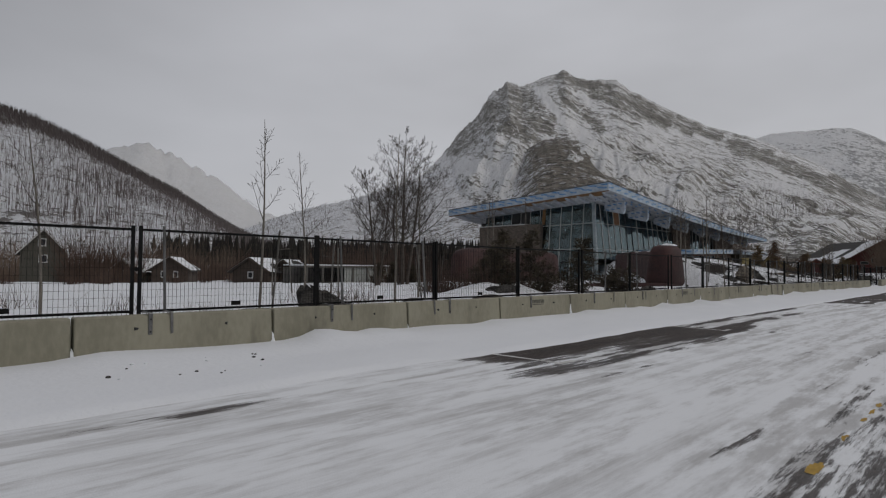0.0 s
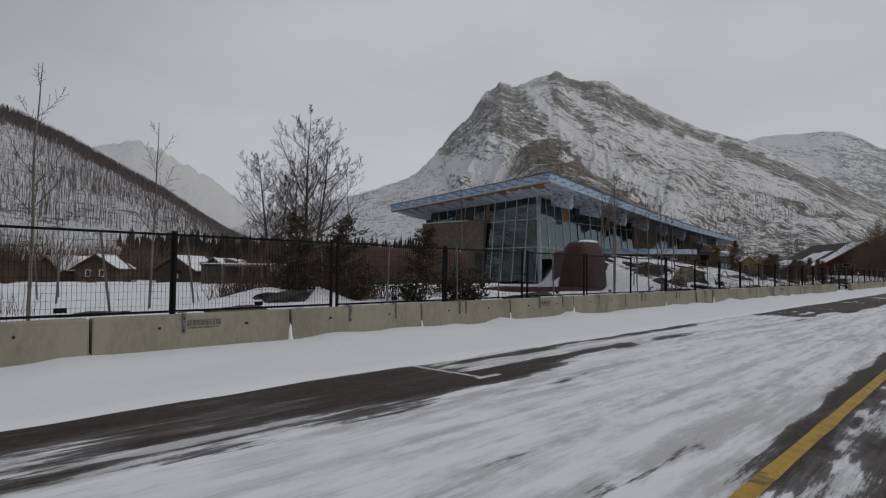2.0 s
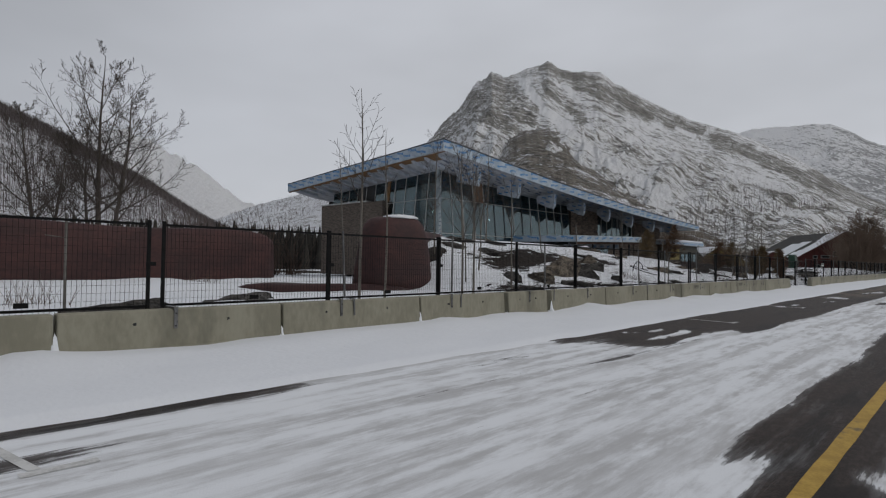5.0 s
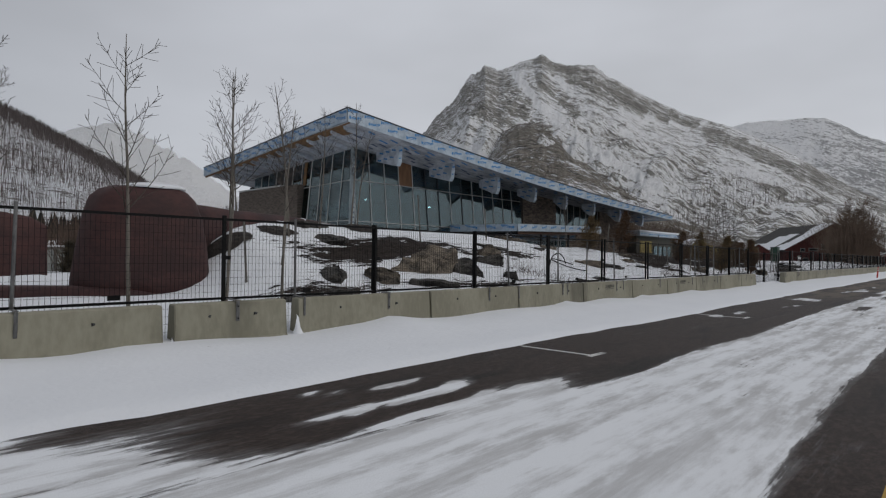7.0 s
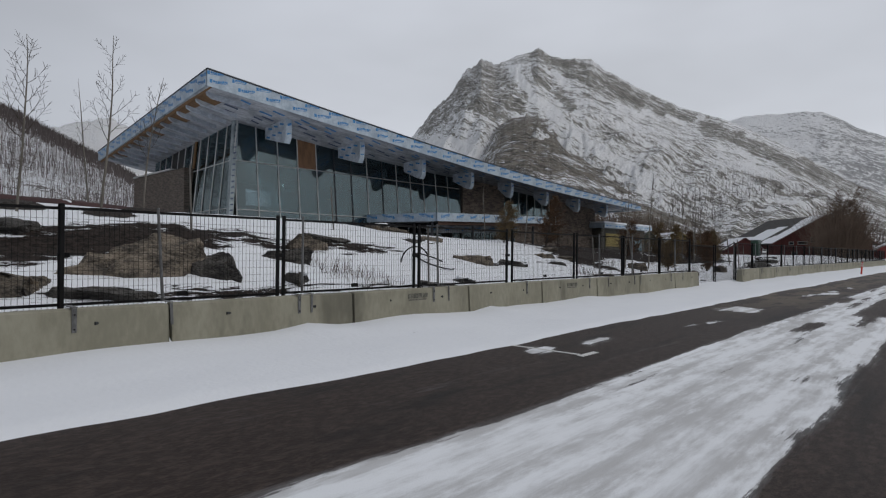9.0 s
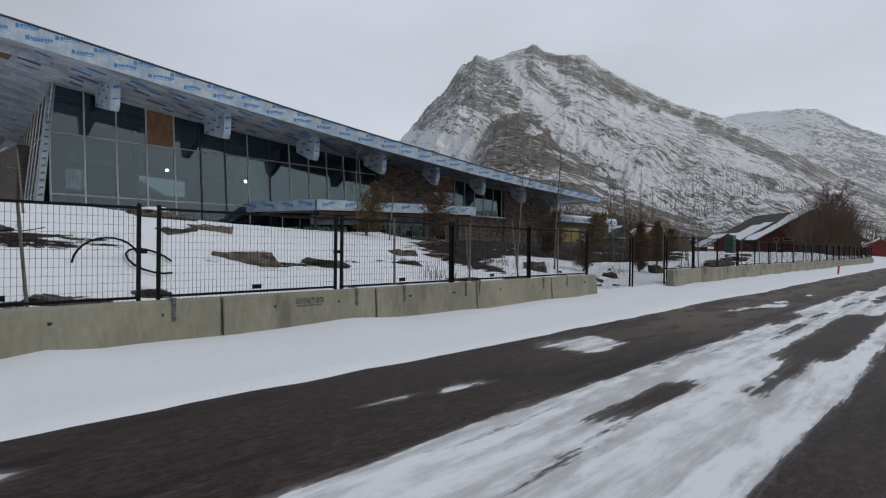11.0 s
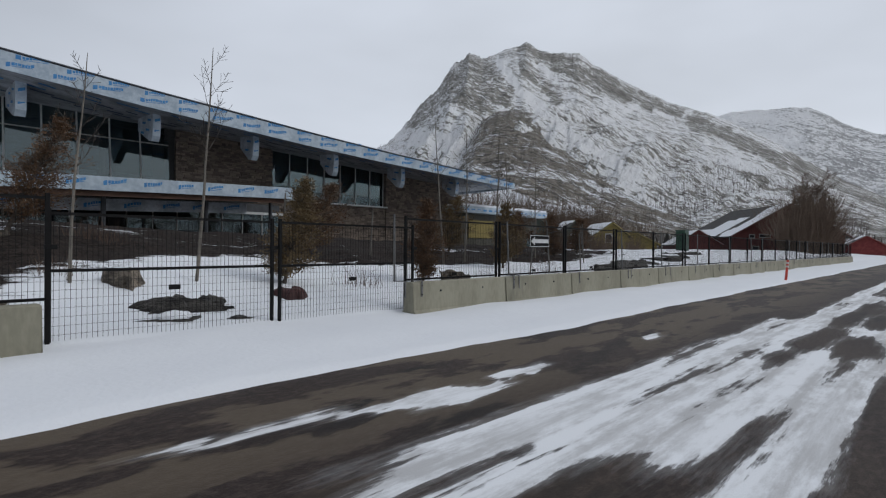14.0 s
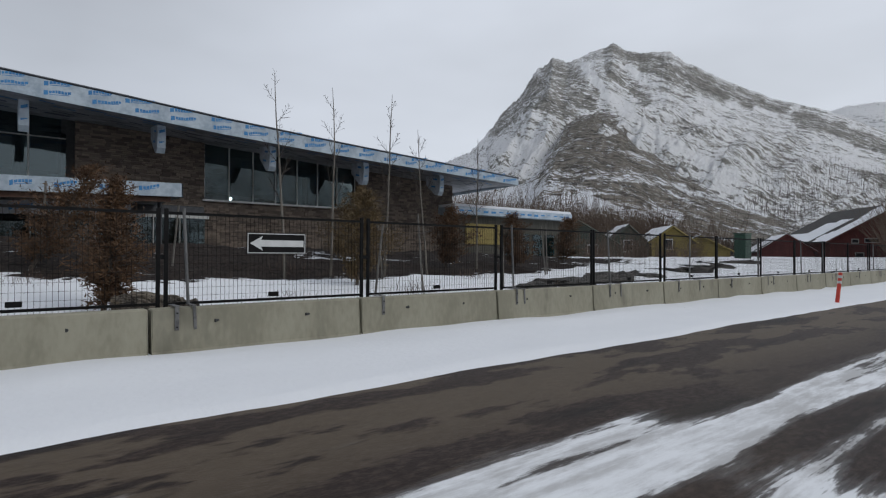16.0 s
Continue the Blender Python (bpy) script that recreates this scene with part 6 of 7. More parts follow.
def poplar(x, y, height, seed, stems, label, reach=0.52):
    """A bare tree with a few trunks that fork low and limbs that sweep upwards."""
    rnd = random.Random(seed)
    ob = empty("bare_tree", x, y, terrain(x, y)[0] - 0.15)
    trunk, crown = bmesh.new(), ([], [])
    for dx, dy, lean_x, lean_y, share in stems:
        p, d, n, h = Vector((dx, dy, 0)), Vector((lean_x, lean_y, 1)).normalized(), 14, height * share
        turn = rnd.uniform(0, math.tau)
        for k in range(n):
            u = (k + 1) / n
            d = (d + Vector((rnd.gauss(0, 0.025), rnd.gauss(0, 0.025), 0.05))).normalized()
            q = p + d * (h / n)
            r0, r1 = h * 0.0135 * (1 - k / n) + 0.012, h * 0.0135 * (1 - u) + 0.012
            stick(trunk, p, q, r0, r1, 8)
            if u > 0.3:
                for _ in range(2):
                    turn += 2.4 + rnd.gauss(0, 0.3)
                    out = Vector((math.cos(turn), math.sin(turn), rnd.uniform(0.35, 0.85)))
                    upswept(crown, p.lerp(q, rnd.random()), out, h * reach * (0.22 + 0.62 * math.sin(math.pi * min(1.0, 0.22 + 0.78 * u))) * rnd.uniform(0.7, 1.1), r1 * 0.5 + 0.006, 2, rnd)
            p = q
    part("trunk", trunk, BARK, ob)
    mesh("crown", crown[0], crown[1], BARK, ob, "bare leafless branches")
    return tagged(ob, label, "tree")


poplar(30.2, 35.0, 12.7, 12, ((0, 0, 0.0, 0, 1.0), (0.3, -0.2, 0.10, -0.08, 0.86), (-0.2, 0.2, -0.10, 0.12, 0.70)), "tall leafless poplar with a thick forked trunk behind the fence")
poplar(27.4, 34.9, 9.4, 9, ((0, 0, -0.05, 0.03, 1.0), (0.3, 0.1, 0.10, -0.06, 0.86)), "smaller leafless poplar in the snowy field", 0.46)

def young_tree(x, y, top, seed, clear, arms, reach, lean_x, lean_y, label):
    """A planted sapling: a thin straight stem and a fan of arms that sweep up."""
    rnd = random.Random(seed)
    base = terrain(x, y)[0] - 0.1
    ob = empty("young_tree", x, y, base)
    trunk, crown = bmesh.new(), ([], [])
    h, n = top - base, 14
    p, d, turn = Vector((0, 0, 0)), Vector((lean_x, lean_y, 1)).normalized(), rnd.uniform(0, math.tau)
    marks = sorted(clear + (0.93 - clear) * ((k + rnd.random()) / arms) ** 1.25 for k in range(arms))
    for k in range(n):
        d = (d + Vector((rnd.gauss(0, 0.022), rnd.gauss(0, 0.022), 0.03))).normalized()
        q = p + d * (h / n)
        r0, r1 = 0.0062 * h * (1 - k / n) ** 0.8 + 0.006, 0.0062 * h * (1 - (k + 1) / n) ** 0.8 + 0.005
        stick(trunk, p, q, r0, r1, 8)
        for u in marks:
            if k / n <= u < (k + 1) / n:
                turn += 2.4 + rnd.gauss(0, 0.4)
                out = Vector((math.cos(turn), math.sin(turn), rnd.uniform(0.7, 1.25)))
                upswept(crown, p.lerp(q, u * n - k), out, reach * (1.3 - u) * rnd.uniform(0.75, 1.15) + 0.12, r1 * 0.42 + 0.002, 1, rnd, 0.0042)
        p = q
    part("trunk", trunk, PALEBARK, ob)
    mesh("crown", crown[0], crown[1], BARK, ob, "bare leafless branches")
    return tagged(ob, label, "tree", "young trees on the bank")


SAP, LEAN = "thin leafless young tree on the snowy ground", "leaning leafless young tree on the snowy bank"
for k, (x, y, top, clear, arms, reach, lean) in enumerate((
    (6.0, 11.3, 4.8, 0.46, 8, 1.0, 0), (9.2, 14.8, 5.1, 0.42, 9, 1.1, 0), (10.5, 12.0, 5.2, 0.4, 9, 1.1, 0), (13.2, 14.0, 5.0, 0.4, 9, 1.1, 0), (2.2, 13.0, 4.2, 0.4, 8, 1.0, 0),
    (29.5, 10.3, 5.5, 0.46, 10, 1.5, 0.02), (30.87, 11.0, 4.8, 0.5, 6, 0.55, 0.02), (32.38, 9.6, 4.7, 0.36, 15, 1.25, 0.01), (34.67, 11.2, 5.2, 0.4, 14, 1.2, 0.13), (35.35, 10.2, 4.5, 0.45, 9, 1.0, 0.04),
    (36.4, 14.7, 6.4, 0.34, 15, 1.45, 0.03), (36.9, 12.9, 4.9, 0.42, 12, 1.1, 0.14), (38.3, 14.9, 6.4, 0.38, 14, 1.2, -0.03), (40.1, 16.0, 6.3, 0.4, 14, 1.1, 0), (42.0, 16.8, 7.1, 0.4, 12, 1.0, 0.02), (43.6, 18.5, 6.6, 0.4, 11, 1.1, 0), (46.3, 34.2, 10.2, 0.5, 9, 1.4, 0),
    (64.1, 11.6, 5.3, 0.52, 9, 1.1, 0.05), (62.0, 11.8, 4.7, 0.5, 9, 0.9, 0.03), (74.0, 14.0, 6.0, 0.4, 10, 0.8, 0), (75.4, 14.2, 5.9, 0.4, 10, 0.8, 0), (77.0, 14.0, 6.0, 0.4, 10, 0.8, 0), (79.0, 14.6, 5.3, 0.4, 10, 0.8, 0), (81.5, 15.0, 5.5, 0.4, 10, 0.8, 0),
    (60.6, 19.0, 5.4, 0.4, 8, 0.8, 0), (18.5, 15.5, 4.8, 0.4, 9, 1.1, 0), (22.0, 18.0, 5.5, 0.4, 9, 1.1, 0))):
    young_tree(x, y, top, 100 + k, clear, arms, reach, lean, 0.0, LEAN if lean > 0.1 else SAP)


def tree_well(x, y, r, seed):
    """A ring of dark mulch round a young tree."""
    bm = bmesh.new()
    rnd = random.Random(seed)
    ring = []
    c = bm.verts.new((0, 0, 0.07))
    for k in range(18):
        a, rr = k * math.tau / 18, r * rnd.uniform(0.8, 1.15)
        px, py = rr * math.cos(a), rr * 0.8 * math.sin(a)
        ring.append(bm.verts.new((px, py, terrain(x + px, y + py)[0] - terrain(x, y)[0] + 0.02)))
    mid = [bm.verts.new((v.co.x * 0.6, v.co.y * 0.6, v.co.z * 0.6 + 0.09)) for v in ring]
    for k in range(18):
        bm.faces.new((ring[k], ring[(k + 1) % 18], mid[(k + 1) % 18], mid[k]))
        bm.faces.new((mid[k], mid[(k + 1) % 18], c))
    ob = part("mulch_ring", bm, SOILMAT)
    ob.matrix_world = pose(x, y, terrain(x, y)[0])
    return tagged(ob, "ring of dark mulch round a young tree", "mulch", "mulch rings")


SOILMAT = surface("dark_mulch", (0.012, 0.010, 0.009), (0.045, 0.036, 0.030), 8.0, rough=0.95, bump=0.8, distance=0.03)
for k, (x, y) in enumerate(((36.4, 14.9), (42.0, 16.2), (43.6, 18.5), (38.2, 15.4), (6.0, 11.3), (40.2, 17.0))):
    tree_well(x, y, 0.62, k)


def wooden_stake():
    ob = empty("tree_stake")
    part("shaft", stick(bmesh.new(), (0, 0, -0.2), (0, 0, 1.9), 0.028, 0.024, 6), STAKEWOOD, ob)
    part("tie", stick(bmesh.new(), (0, 0, 1.45), (0.32, 0.05, 1.5), 0.008, sides=4), STAKEWOOD, ob, "thin tie")
    return tagged(ob, "weathered wooden stake beside a young tree", "stake", "tree stakes")


first_stake = wooden_stake()
first_stake.matrix_world = pose(6.4, 11.5, terrain(6.4, 11.5)[0], 4, 3, 0)
rnd = random.Random(77)
for k in range(34):
    x = rnd.choice((rnd.uniform(-6, 26), rnd.uniform(-2, 24), rnd.uniform(33, 50), rnd.uniform(55, 84)))
    y = rnd.uniform(10.2, 17.0) if x > 30 else rnd.uniform(10.5, 24)
    copy_thing(first_stake, pose(x, y, terrain(x, y)[0] - rnd.uniform(0, 0.5), rnd.uniform(-7, 7), rnd.uniform(-7, 7), rnd.uniform(0, 360)))


def needle_tree(x, y, height, radius, seed, mat, label, group="", base=0.10, tiers=26, sparse=1.0, pointed=0.8, tuft=0.10, category="tree", dense=2.6, swept=0.0):
    """A small conifer: a trunk, drooping limbs and many flat sprays of needles."""
    rnd = random.Random(seed)
    ob = empty("conifer", x, y, terrain(x, y)[0] - 0.05)
    trunk, crown = bmesh.new(), ([], [])
    lx, ly = (rnd.gauss(0.06, 0.12) + swept) * height, rnd.gauss(0, 0.10) * height
    stick(trunk, (0, 0, 0), (lx, ly, height * 0.98), 0.016 * height + 0.01, 0.008, 7)
    for t in range(tiers):
        u = base + (1 - base) * t / tiers
        z = height * u
        reach = (radius * (1 - u) ** pointed * min(1.0, 0.45 + 2.2 * (u - base)) + 0.05) * (1 + 0.7 * wave(u * 5, seed * 0.37, 41))
        for b in range(max(3, int((5 + 5 * (1 - u)) * sparse))):
            a = rnd.uniform(0, math.tau)
            r = reach * rnd.uniform(0.45, 1.15)
            tip = Vector((r * (math.cos(a) + 1.6 * swept), r * math.sin(a), z + r * (rnd.uniform(-0.10, 0.45) + 1.4 * swept)))
            root = Vector((lx * u, ly * u, z))
            tip += Vector((lx * u, ly * u, 0))
            stick(trunk, root, tip, 0.012, 0.004, 3)
            for s in range(int(dense * (5 + 4 * r / max(0.2, radius)))):
                c = root.lerp(tip, rnd.uniform(0.2, 1.08)) + Vector((rnd.gauss(0, 0.06), rnd.gauss(0, 0.06), rnd.gauss(0, 0.06)))
                e = Vector((math.cos(a) + rnd.gauss(0, 0.9), math.sin(a) + rnd.gauss(0, 0.9), rnd.gauss(0.45, 0.7))).normalized()
                w = e.orthogonal().normalized()
                w = (w * rnd.gauss(0, 1) + e.cross(w) * rnd.gauss(0, 1)).normalized()
                L, W = tuft * rnd.uniform(0.5, 1.4), tuft * 0.17
                k = len(crown[0])
                crown[0].extend((c - w * W, c + w * W, c + e * L))
                crown[1].append((k, k + 1, k + 2))
    part("trunk", trunk, BARK, ob)
    mesh("crown", crown[0], crown[1], mat, ob)
    return tagged(ob, label, category, group)


BROWNED = "small browned conifer planted on the bank"
for k, (x, y, top, rad, mat) in enumerate(((59.1, 16.6, 3.85, 0.65, OLIVE), (61.8, 16.0, 4.35, 0.72, NEEDLES), (65.95, 11.4, 2.85, 0.62, OLIVE), (68.8, 14.9, 3.3, 0.8, NEEDLES), (69.6, 10.7, 2.6, 0.38, NEEDLES), (75.0, 12.1, 2.9, 0.62, OLIVE), (77.05, 16.5, 3.6, 0.85, OLIVE), (80.5, 15.5, 3.0, 0.75, NEEDLES), (84.0, 15.5, 3.0, 0.8, NEEDLES), (88.0, 16.5, 3.0, 0.8, NEEDLES))):
    needle_tree(x, y, top - terrain(x, y)[0], rad * 1.5, 200 + k, mat, BROWNED, "browned conifers on the bank", tiers=26, sparse=0.8, dense=7.0, tuft=0.085, swept=0.08 + 0.16 * (k % 2))
for k, (x, y, h, rad) in enumerate(((16.7, 13.1, 2.15, 0.9), (18.3, 12.5, 2.5, 1.0), (20.1, 12.0, 2.3, 1.0), (17.6, 15.0, 1.9, 1.0), (19.4, 15.6, 1.9, 1.0))):
    needle_tree(x, y, h, rad, 300 + k, PINE, "dark young pine in the snowy field", "young pines", base=0.04, tiers=12, sparse=0.75, pointed=0.6, tuft=0.15, dense=5.5)
needle_tree(20.6, 10.4, 1.0, 0.95, 310, PINE, "low spreading dark pine dusted with snow", "young pines", base=0.04, tiers=9, sparse=0.9, pointed=0.35, tuft=0.15, dense=6.0)
for k, (x, y, h, rad) in enumerate(((37.5, 48.0, 2.3, 0.9), (40.0, 48.5, 2.4, 0.9), (42.6, 48.0, 2.2, 0.9))):
    needle_tree(x, y, h, rad, 330 + k, PINE, "round dark shrub before the shelter", "dark shrubs", base=0.02, tiers=14, sparse=1.2, pointed=0.45, tuft=0.2, dense=3.0)


THICKET = surface("pale_brown_twigs", (0.11, 0.078, 0.058), (0.19, 0.14, 0.105), 0.4, rough=0.9, bump=0)


def brush(name, count, xs, ys, tall, seed, mat, label, lean=0.35, thick=0.012):
    """Many thin bare shoots."""
    rnd = random.Random(seed)
    verts, faces = [], []
    clumps = [(rnd.uniform(*xs), rnd.uniform(*ys), rnd.uniform(0.5, 1.25)) for _ in range(max(4, count // 60))]
    for _ in range(count):
        cx, cy, ch = rnd.choice(clumps)
        x, y = cx + rnd.gauss(0, 0.08 * tall + 0.25), cy + rnd.gauss(0, 0.08 * tall + 0.25)
        z = terrain(x, y)[0] - 0.1
        p, d = Vector((x, y, z)), Vector((rnd.gauss(0, lean) + (x - cx) * 0.25, rnd.gauss(0, lean) + (y - cy) * 0.25, 1)).normalized()
        h = tall * ch * rnd.uniform(0.5, 1.15)
        r = thick * rnd.uniform(0.7, 1.6)
        for s in range(2):
            q = p + d * h * 0.5
            k = len(verts)
            for c, rr in ((p, r), (q, r * 0.55)):
                verts += [(c.x + rr, c.y, c.z), (c.x - rr * 0.5, c.y + rr * 0.87, c.z), (c.x - rr * 0.5, c.y - rr * 0.87, c.z)]
            faces += [(k + a, k + (a + 1) % 3, k + 3 + (a + 1) % 3, k + 3 + a) for a in range(3)]
            p, r = q, r * 0.55
            d = (d + Vector((rnd.gauss(0, 0.22), rnd.gauss(0, 0.22), 0.1))).normalized()
    return tagged(mesh(name, verts, faces, mat), label, "shrubs", kind="stuff")


brush("willow_brush", 2600, (20, 62), (98, 135), 5.0, 401, TWIGS, "red-brown bare willow thicket behind the cabins", thick=0.07)
brush("willow_brush", 700, (2, 44), (70, 88), 2.4, 402, TWIGS, "red-brown bare brush in the snowy field", thick=0.022)
brush("willow_brush", 2200, (40, 52), (48, 70), 5.0, 403, TWIGS, "bare brush beside the building", thick=0.03)
brush("willow_brush", 15000, (106, 165), (44, 66), 7.5, 404, THICKET, "brown bare thicket beyond the building", thick=0.038, lean=0.3)
brush("willow_brush", 3600, (158, 168), (16.4, 19.0), 8.5, 405, THICKET, "tall brown bare trees round the red barn", thick=0.03, lean=0.3)
brush("willow_brush", 7000, (-40, 70), (138, 175), 10.0, 408, THICKET, "tall grey-brown bare trees behind the houses", thick=0.05, lean=0.25)
brush("willow_brush", 1200, (150, 168), (14, 17), 2.4, 409, THICKET, "bare bushes before the red barn", thick=0.025, lean=0.3)
brush("willow_brush", 1100, (104, 130), (26, 36), 2.4, 411, THICKET, "thin bare bushes before the coloured houses", thick=0.016, lean=0.3)
brush("bare_copse", 800, (19, 27), (90, 98), 9.0, 410, TWIGS, "purple-brown copse of bare young trees by the cabins", thick=0.035, lean=0.22)
brush("willow_brush", 1500, (16, 21.5), (13.0, 18.5), 1.5, 412, TWIGS, "dense dark brush round the young pines", thick=0.011)
brush("dry_stems", 900, (-6, 30), (10, 20), 0.8, 406, TWIGS, "dry weed stems in the snow", thick=0.006)
brush("dry_stems", 900, (36, 84), (10, 17), 0.5, 407, TWIGS, "dry weed stems on the bank", thick=0.006)


# ---- houses ----
def house(x, y, turn, length, width, wall_h, ridge_h, wall_mat, label, windows=(), snow=True, base=None, overhang=0.5, snow_side=-1, roof_mat=None, chimney=False, lies=None):
    """A gabled house; its ridge runs along its own x, its gable faces its own -x."""
    z = terrain(x, y)[0] - 0.2 if base is None else base
    ob = empty("house", x, y, z, turn)
    bm = bmesh.new()
    gable = [(-width / 2, 0), (width / 2, 0), (width / 2, wall_h), (0, ridge_h), (-width / 2, wall_h)]
    prism(bm, gable, lambda u, v: (0, u, v), lambda u, v: (length, u, v))
    part("wall", bm, wall_mat, ob)
    slope = (ridge_h - wall_h) / (width / 2)
    for side in (-1, 1):
        e = width / 2 + overhang
        drop = wall_h - slope * overhang
        outline = [(0, ridge_h + 0.04), (side * e, drop + 0.04), (side * e, drop + 0.2), (0, ridge_h + 0.22)]
        bm = bmesh.new()
        prism(bm, outline, lambda u, v: (-overhang, u, v), lambda u, v: (length + overhang, u, v))
        roof = part("roof", bm, roof_mat or ROOFING, ob)
        if snow and (side == snow_side or snow_side == 0):
            bm = bmesh.new()
            sheet(bm, 28, 14, lambda u, v: (-overhang - 0.02 + (length + 2 * overhang + 0.04) * u, side * e * (0.02 + 0.98 * v), ridge_h + 0.26 + (drop - ridge_h) * v + 0.05 * wave(u * 6, v * 6, x)))
            if lies:
                bmesh.ops.delete(bm, geom=[f for f in bm.faces if not lies((f.calc_center_median().x + overhang) / (length + 2 * overhang), abs(f.calc_center_median().y) / e)], context="FACES")
            else:
                bmesh.ops.delete(bm, geom=[f for f in bm.faces if wave(f.calc_center_median().x * 0.22, f.calc_center_median().y * 0.35, x * 0.1) > 0.22], context="FACES")
            part("roof_snow", bm, SNOW_MAT, roof, "patchy snow on the roof", True)
    for wx, wy, wz, w, h, axis in windows:
        frame_bm, glass_bm = bmesh.new(), bmesh.new()
        if axis == "gable":
            for a, b, c, d in ((wy - w / 2, wy + w / 2, wz + h / 2 - 0.08, wz + h / 2 + 0.06), (wy - w / 2, wy + w / 2, wz - h / 2 - 0.06, wz - h / 2 + 0.08), (wy - w / 2, wy - w / 2 + 0.12, wz - h / 2, wz + h / 2), (wy + w / 2 - 0.12, wy + w / 2, wz - h / 2, wz + h / 2)):
                block(-0.08, -0.01, a, b, c, d, bm=frame_bm)
            block(-0.04, -0.015, wy - w / 2 + 0.1, wy + w / 2 - 0.1, wz - h / 2 + 0.06, wz + h / 2 - 0.06, bm=glass_bm)
        else:
            s = -1 if wy < 0 else 1
            yy = s * width / 2
            for a, b, c, d in ((wx - w / 2, wx + w / 2, wz + h / 2 - 0.08, wz + h / 2 + 0.06), (wx - w / 2, wx + w / 2, wz - h / 2 - 0.06, wz - h / 2 + 0.08), (wx - w / 2, wx - w / 2 + 0.12, wz - h / 2, wz + h / 2), (wx + w / 2 - 0.12, wx + w / 2, wz - h / 2, wz + h / 2)):
                block(a, b, yy + s * 0.01, yy + s * 0.08, c, d, bm=frame_bm)
            block(wx - w / 2 + 0.1, wx + w / 2 - 0.1, yy + s * 0.015, yy + s * 0.04, wz - h / 2 + 0.06, wz + h / 2 - 0.06, bm=glass_bm)
        win = part("window", frame_bm, TRIM if wall_mat is not REDBARN else DULLTRIM, ob, "white-trimmed window")
        part("pane", glass_bm, DARKPANE, win)
    if chimney:
        part("chimney", block(length * 0.6, length * 0.6 + 0.6, 0.3, 0.9, ridge_h - 0.8, ridge_h + 1.0), STONE, ob)
    for side in (-1, 1):
        bm = bmesh.new()
        e = width / 2 + overhang
        stick(bm, (-overhang - 0.02, 0, ridge_h + 0.08), (-overhang - 0.02, side * e, wall_h - slope * overhang + 0.08), 0.10, sides=4)
        part("barge_board", bm, TRIM if wall_mat is HOUSEWALL else wall_mat, ob)
    return tagged(ob, label, "house")


DULLTRIM = surface("dull_trim", (0.20, 0.19, 0.18), (0.28, 0.27, 0.26), 4.0, rough=0.7, bump=0)
DARKPANE = surface("dark_window_pane", (0.02, 0.022, 0.025), (0.04, 0.043, 0.047), 2.0, rough=0.15, bump=0)

house(18.4, 119.5, 78, 9.0, 6.6, 5.6, 9.4, HOUSEWALL, "tall dark board house with white-trimmed windows", ((0, 0.2, 7.2, 1.2, 1.3, "gable"), (0, 0.0, 4.3, 1.3, 1.3, "gable")), snow=False, overhang=0.6)
house(11.0, 124.0, 168, 12.0, 8.0, 4.8, 8.4, HOUSEWALL, "dark lodge with a long porch", ((3, 4, 3.2, 2.2, 1.0, "side"), (6, 4, 3.2, 2.2, 1.0, "side")), snow=False)
house(29.0, 87.0, 60, 8.0, 5.0, 2.2, 3.9, LOG, "small brown log cabin with snow on its roof", ((0, -0.8, 1.5, 0.7, 0.9, "gable"), (0, 0.9, 1.5, 0.7, 0.9, "gable")), snow_side=0, base=-1.2)
house(33.5, 70.0, 35, 7.5, 5.2, 1.7, 3.3, LOG, "low brown log cabin with a snowy roof", ((0, 0, 1.2, 0.8, 0.8, "gable"),), snow_side=0, base=-0.8)
house(37.8, 69.0, 40, 5.0, 3.4, 1.8, 3.1, LOG, "small brown cabin behind a bare hedge", (), snow_side=0, base=-0.8)
house(25.0, 95.0, 30, 7.0, 5.0, 2.0, 3.8, HOUSEWALL, "dark cottage among bare brush", ((0, 0, 1.6, 0.9, 0.9, "gable"),), snow_side=0, base=-1.3)
house(47.0, 92.0, 30, 8.0, 5.0, 2.0, 3.8, LOG, "brown cabin by the forest's edge", (), snow_side=0, base=-1.3)
house(171.0, 21.6, 40, 20.0, 19.0, 4.4, 9.7, REDBARN, "large dark red barn-like lodge with snow on its roof", ((0, 1.2, 4.9, 2.6, 1.2, "gable"), (0, -1.2, 4.9, 1.3, 1.3, "gable"), (0, 4.0, 4.3, 2.0, 0.6, "gable"), (0, 6.2, 4.2, 1.0, 0.6, "gable"), (0, 5.6, 1.5, 1.2, 2.0, "gable")), snow_side=1, base=-0.7, overhang=0.9, lies=lambda u, v: u < 0.20 + 0.04 * math.sin(9 * v) or (0.30 < u < 0.62 and v > 0.36 + 0.3 * (u - 0.3)) or (u > 0.5 and v > 0.72))
house(160.0, 33.0, 30, 14.0, 7.0, 2.7, 5.0, REDBARN, "low red wing with a snowy roof", (), snow_side=0, base=-0.7)
house(119.0, 39.5, 42, 9.0, 8.5, 2.9, 5.4, GREEN, "grey-green house with a steep snowy roof", ((0, 1.6, 2.3, 1.2, 1.0, "gable"), (0, -1.6, 2.3, 1.2, 1.0, "gable")), snow_side=-1, base=-0.4)
house(128.0, 39.0, 48, 7.0, 5.0, 3.0, 5.2, GREEN, "small grey-green house with white window", ((0, 0, 2.8, 1.1, 1.4, "gable"),), snow_side=1, base=-0.4)
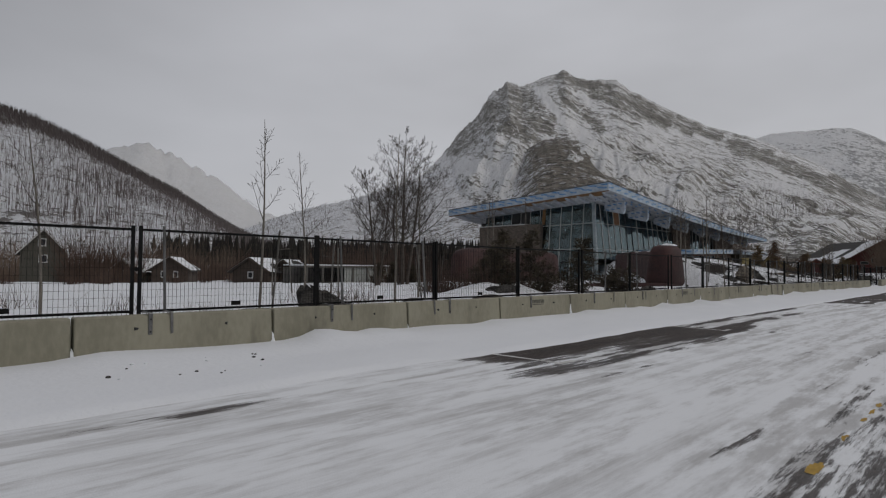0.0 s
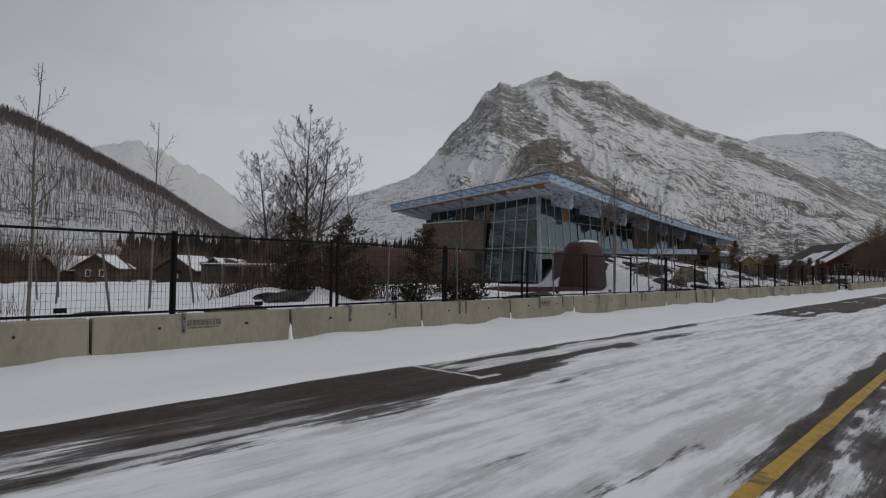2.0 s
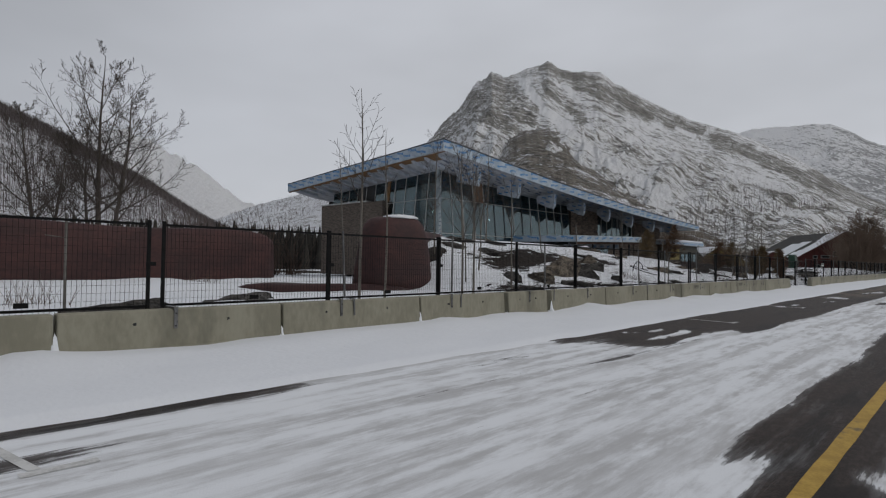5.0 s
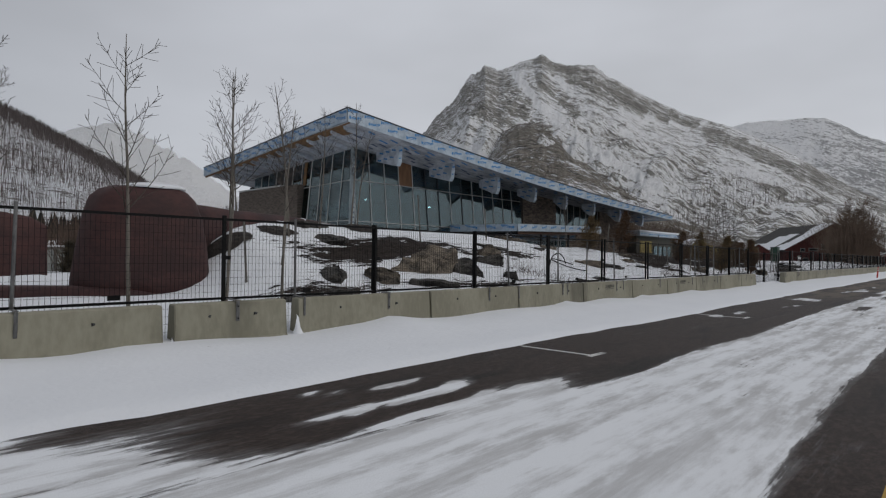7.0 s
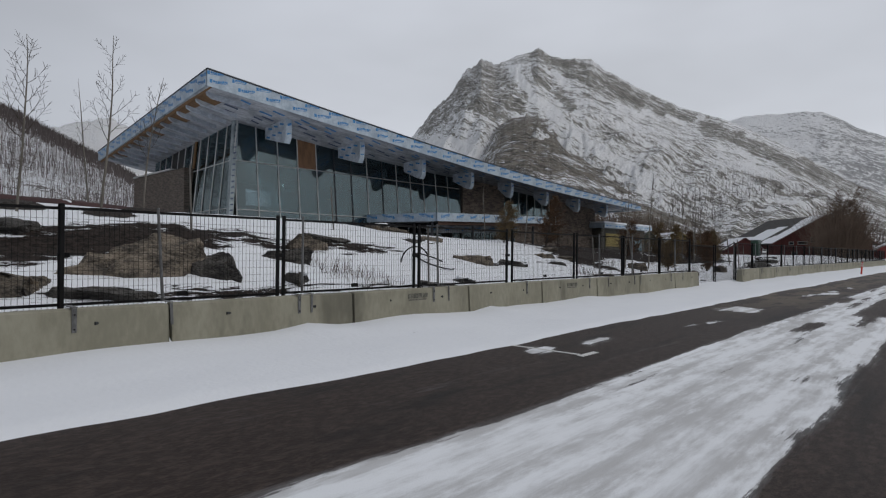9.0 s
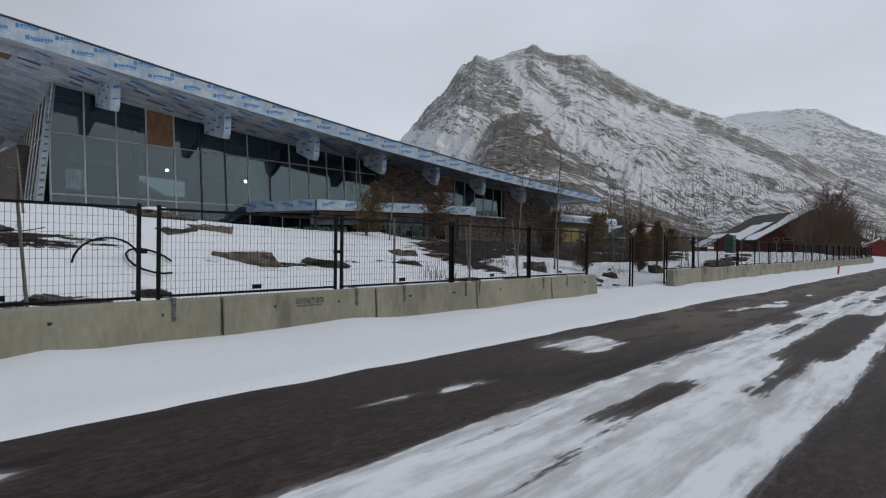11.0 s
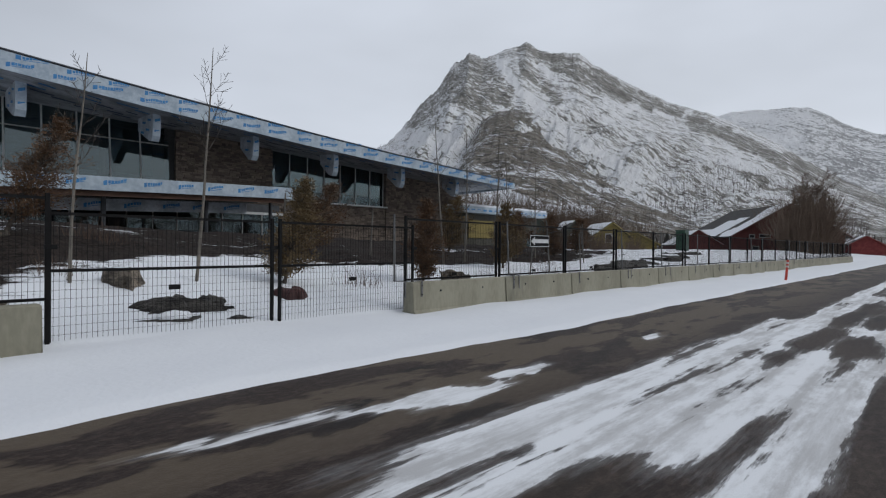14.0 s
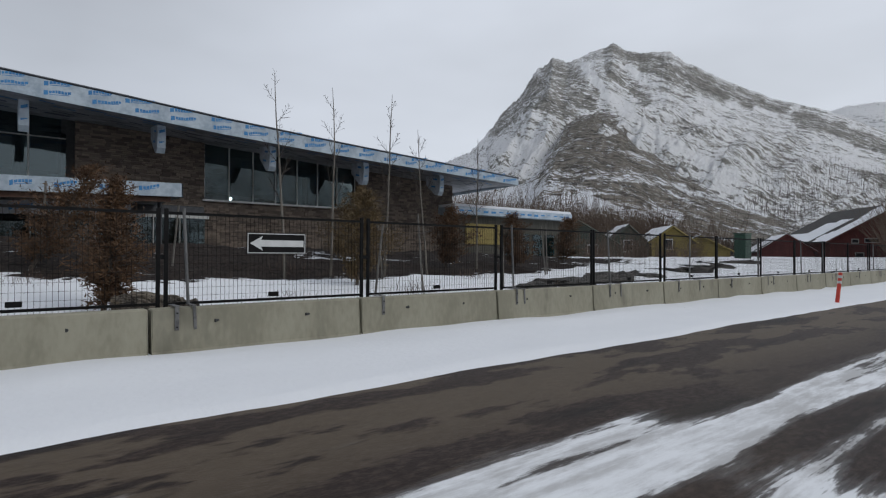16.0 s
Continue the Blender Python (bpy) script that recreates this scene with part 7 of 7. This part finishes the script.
house(131.0, 35.0, 45, 8.0, 4.6, 3.4, 5.0, YELLOW, "ochre yellow house with white window", ((0, 0.4, 3.0, 1.0, 1.2, "gable"),), snow_side=1, base=-0.4)
house(140.0, 36.0, 35, 8.0, 7.0, 2.4, 4.2, YELLOW, "low ochre house with a snowy roof", ((0, 1.0, 1.8, 1.0, 1.0, "gable"),), snow_side=1, base=-0.5)
house(190.0, 12.5, 15, 14.0, 8.0, 2.2, 4.6, surface("bright_red_siding", (0.16, 0.03, 0.03), (0.24, 0.05, 0.045), 2.0, rough=0.8, bump=0.2), "far red house with a snow-covered roof", (), snow_side=0, base=-0.8)


PALEBOARD = surface("pale_weathered_boards", (0.27, 0.285, 0.27), (0.40, 0.415, 0.395), 3.0, (4, 4, 0.3), 0.85, bump=0.3)


def shelter():
    ob = empty("open_shelter", 32.0, 56.0, -0.6)
    part("roof", block(0, 12.6, -2.5, 2.5, 2.25, 2.38, 0.02), SNOW_MAT, ob, "flat snowy roof")
    part("beam", block(0, 12.6, -2.52, -2.40, 2.05, 2.24), STAKEWOOD, ob)
    for k in range(7):
        part("post", block(0.1 + 2.05 * k, 0.25 + 2.05 * k, -2.5, -2.35, 0, 2.05), STAKEWOOD, ob)
    part("board_wall", block(5.2, 12.4, -2.33, -2.22, 0, 2.03), PALEBOARD, ob, "pale weathered board wall")
    part("back_wall", block(0, 12.6, 2.3, 2.45, 0, 2.05), STAKEWOOD, ob, "board back wall")
    return tagged(ob, "long open timber shelter with a snowy flat roof", "shelter")


shelter()


def service_box():
    ob = empty("service_cabinet", 112.2, 19.0, terrain(112.2, 19)[0] - 0.1)
    part("body", block(-0.55, 0.55, -0.4, 0.4, 0, 1.9, 0.03), GREENBIN, ob)
    part("lid", block(-0.6, 0.6, -0.45, 0.45, 1.91, 2.0, 0.02), GREENBIN, ob)
    part("door", block(-0.45, 0.45, -0.425, -0.405, 0.15, 1.75), GREENBIN, ob)
    return tagged(ob, "dark green metal service cabinet in snow", "cabinet")


service_box()


# ---- small things ----
def frozen_clod(x, y, r, seed):
    bm = bmesh.new()
    bmesh.ops.create_icosphere(bm, subdivisions=2, radius=r)
    for v in bm.verts:
        v.co *= 1 + 0.5 * noise.noise(v.co * 9 / max(r, 0.05) * 0.1 + Vector((seed, 0, 0)))
        v.co.z *= 0.6
    ob = part("frozen_clod", bm, SOILMAT if seed % 3 else SNOW_MAT)
    ob.matrix_world = pose(x, y, terrain(x, y)[0] + r * 0.2, 0, 0, seed * 40)
    return tagged(ob, "small frozen clod of dirty snow on the verge", "clod", "frozen clods")


clod_rnd = random.Random(5)
for k in range(16):
    frozen_clod(clod_rnd.uniform(1.9, 4.0), clod_rnd.uniform(6.4, 7.4), clod_rnd.uniform(0.012, 0.03), k)


def hose_loop(points, name, label):
    bm = bmesh.new()
    for a, b in zip(points, points[1:]):
        stick(bm, a, b, 0.022, sides=6)
    return tagged(part(name, bm, BLACK), label, "hose")


def arc(x, y, r, a0, a1, up):
    out = []
    for k in range(13):
        a = radians(a0 + (a1 - a0) * k / 12)
        px = x + r * math.cos(a)
        out.append((px, y, terrain(px, y)[0] + (r * math.sin(a) * up if up else 0.05)))
    return out


hose_loop(arc(49.4, 12.6, 0.6, 10, 175, 0.9), "irrigation_hose", "black hose arching out of the snow")
hose_loop([(50.2 + 0.4 * math.cos(k * 0.42), 12.6 + 0.8 * math.sin(k * 0.42), terrain(50.2, 12.6 + 0.8 * math.sin(k * 0.42))[0] + 0.06) for k in range(13)], "irrigation_hose", "black hose lying curled on the snow")

for k, (x, y, h) in enumerate(((164.0, 16.6, 12.0), (168.0, 18.6, 12.0), (162.5, 17.8, 9.5))):
    bare_tree(x, y, h, 500 + k, 3, 0.7, 3, 0.010, THICKET, "large bare brown tree beside the red barn", "bare trees by the barn", clear=0.15, fan=(2, 3), limbs=(3, 3), least=0.013, twig=0.015)
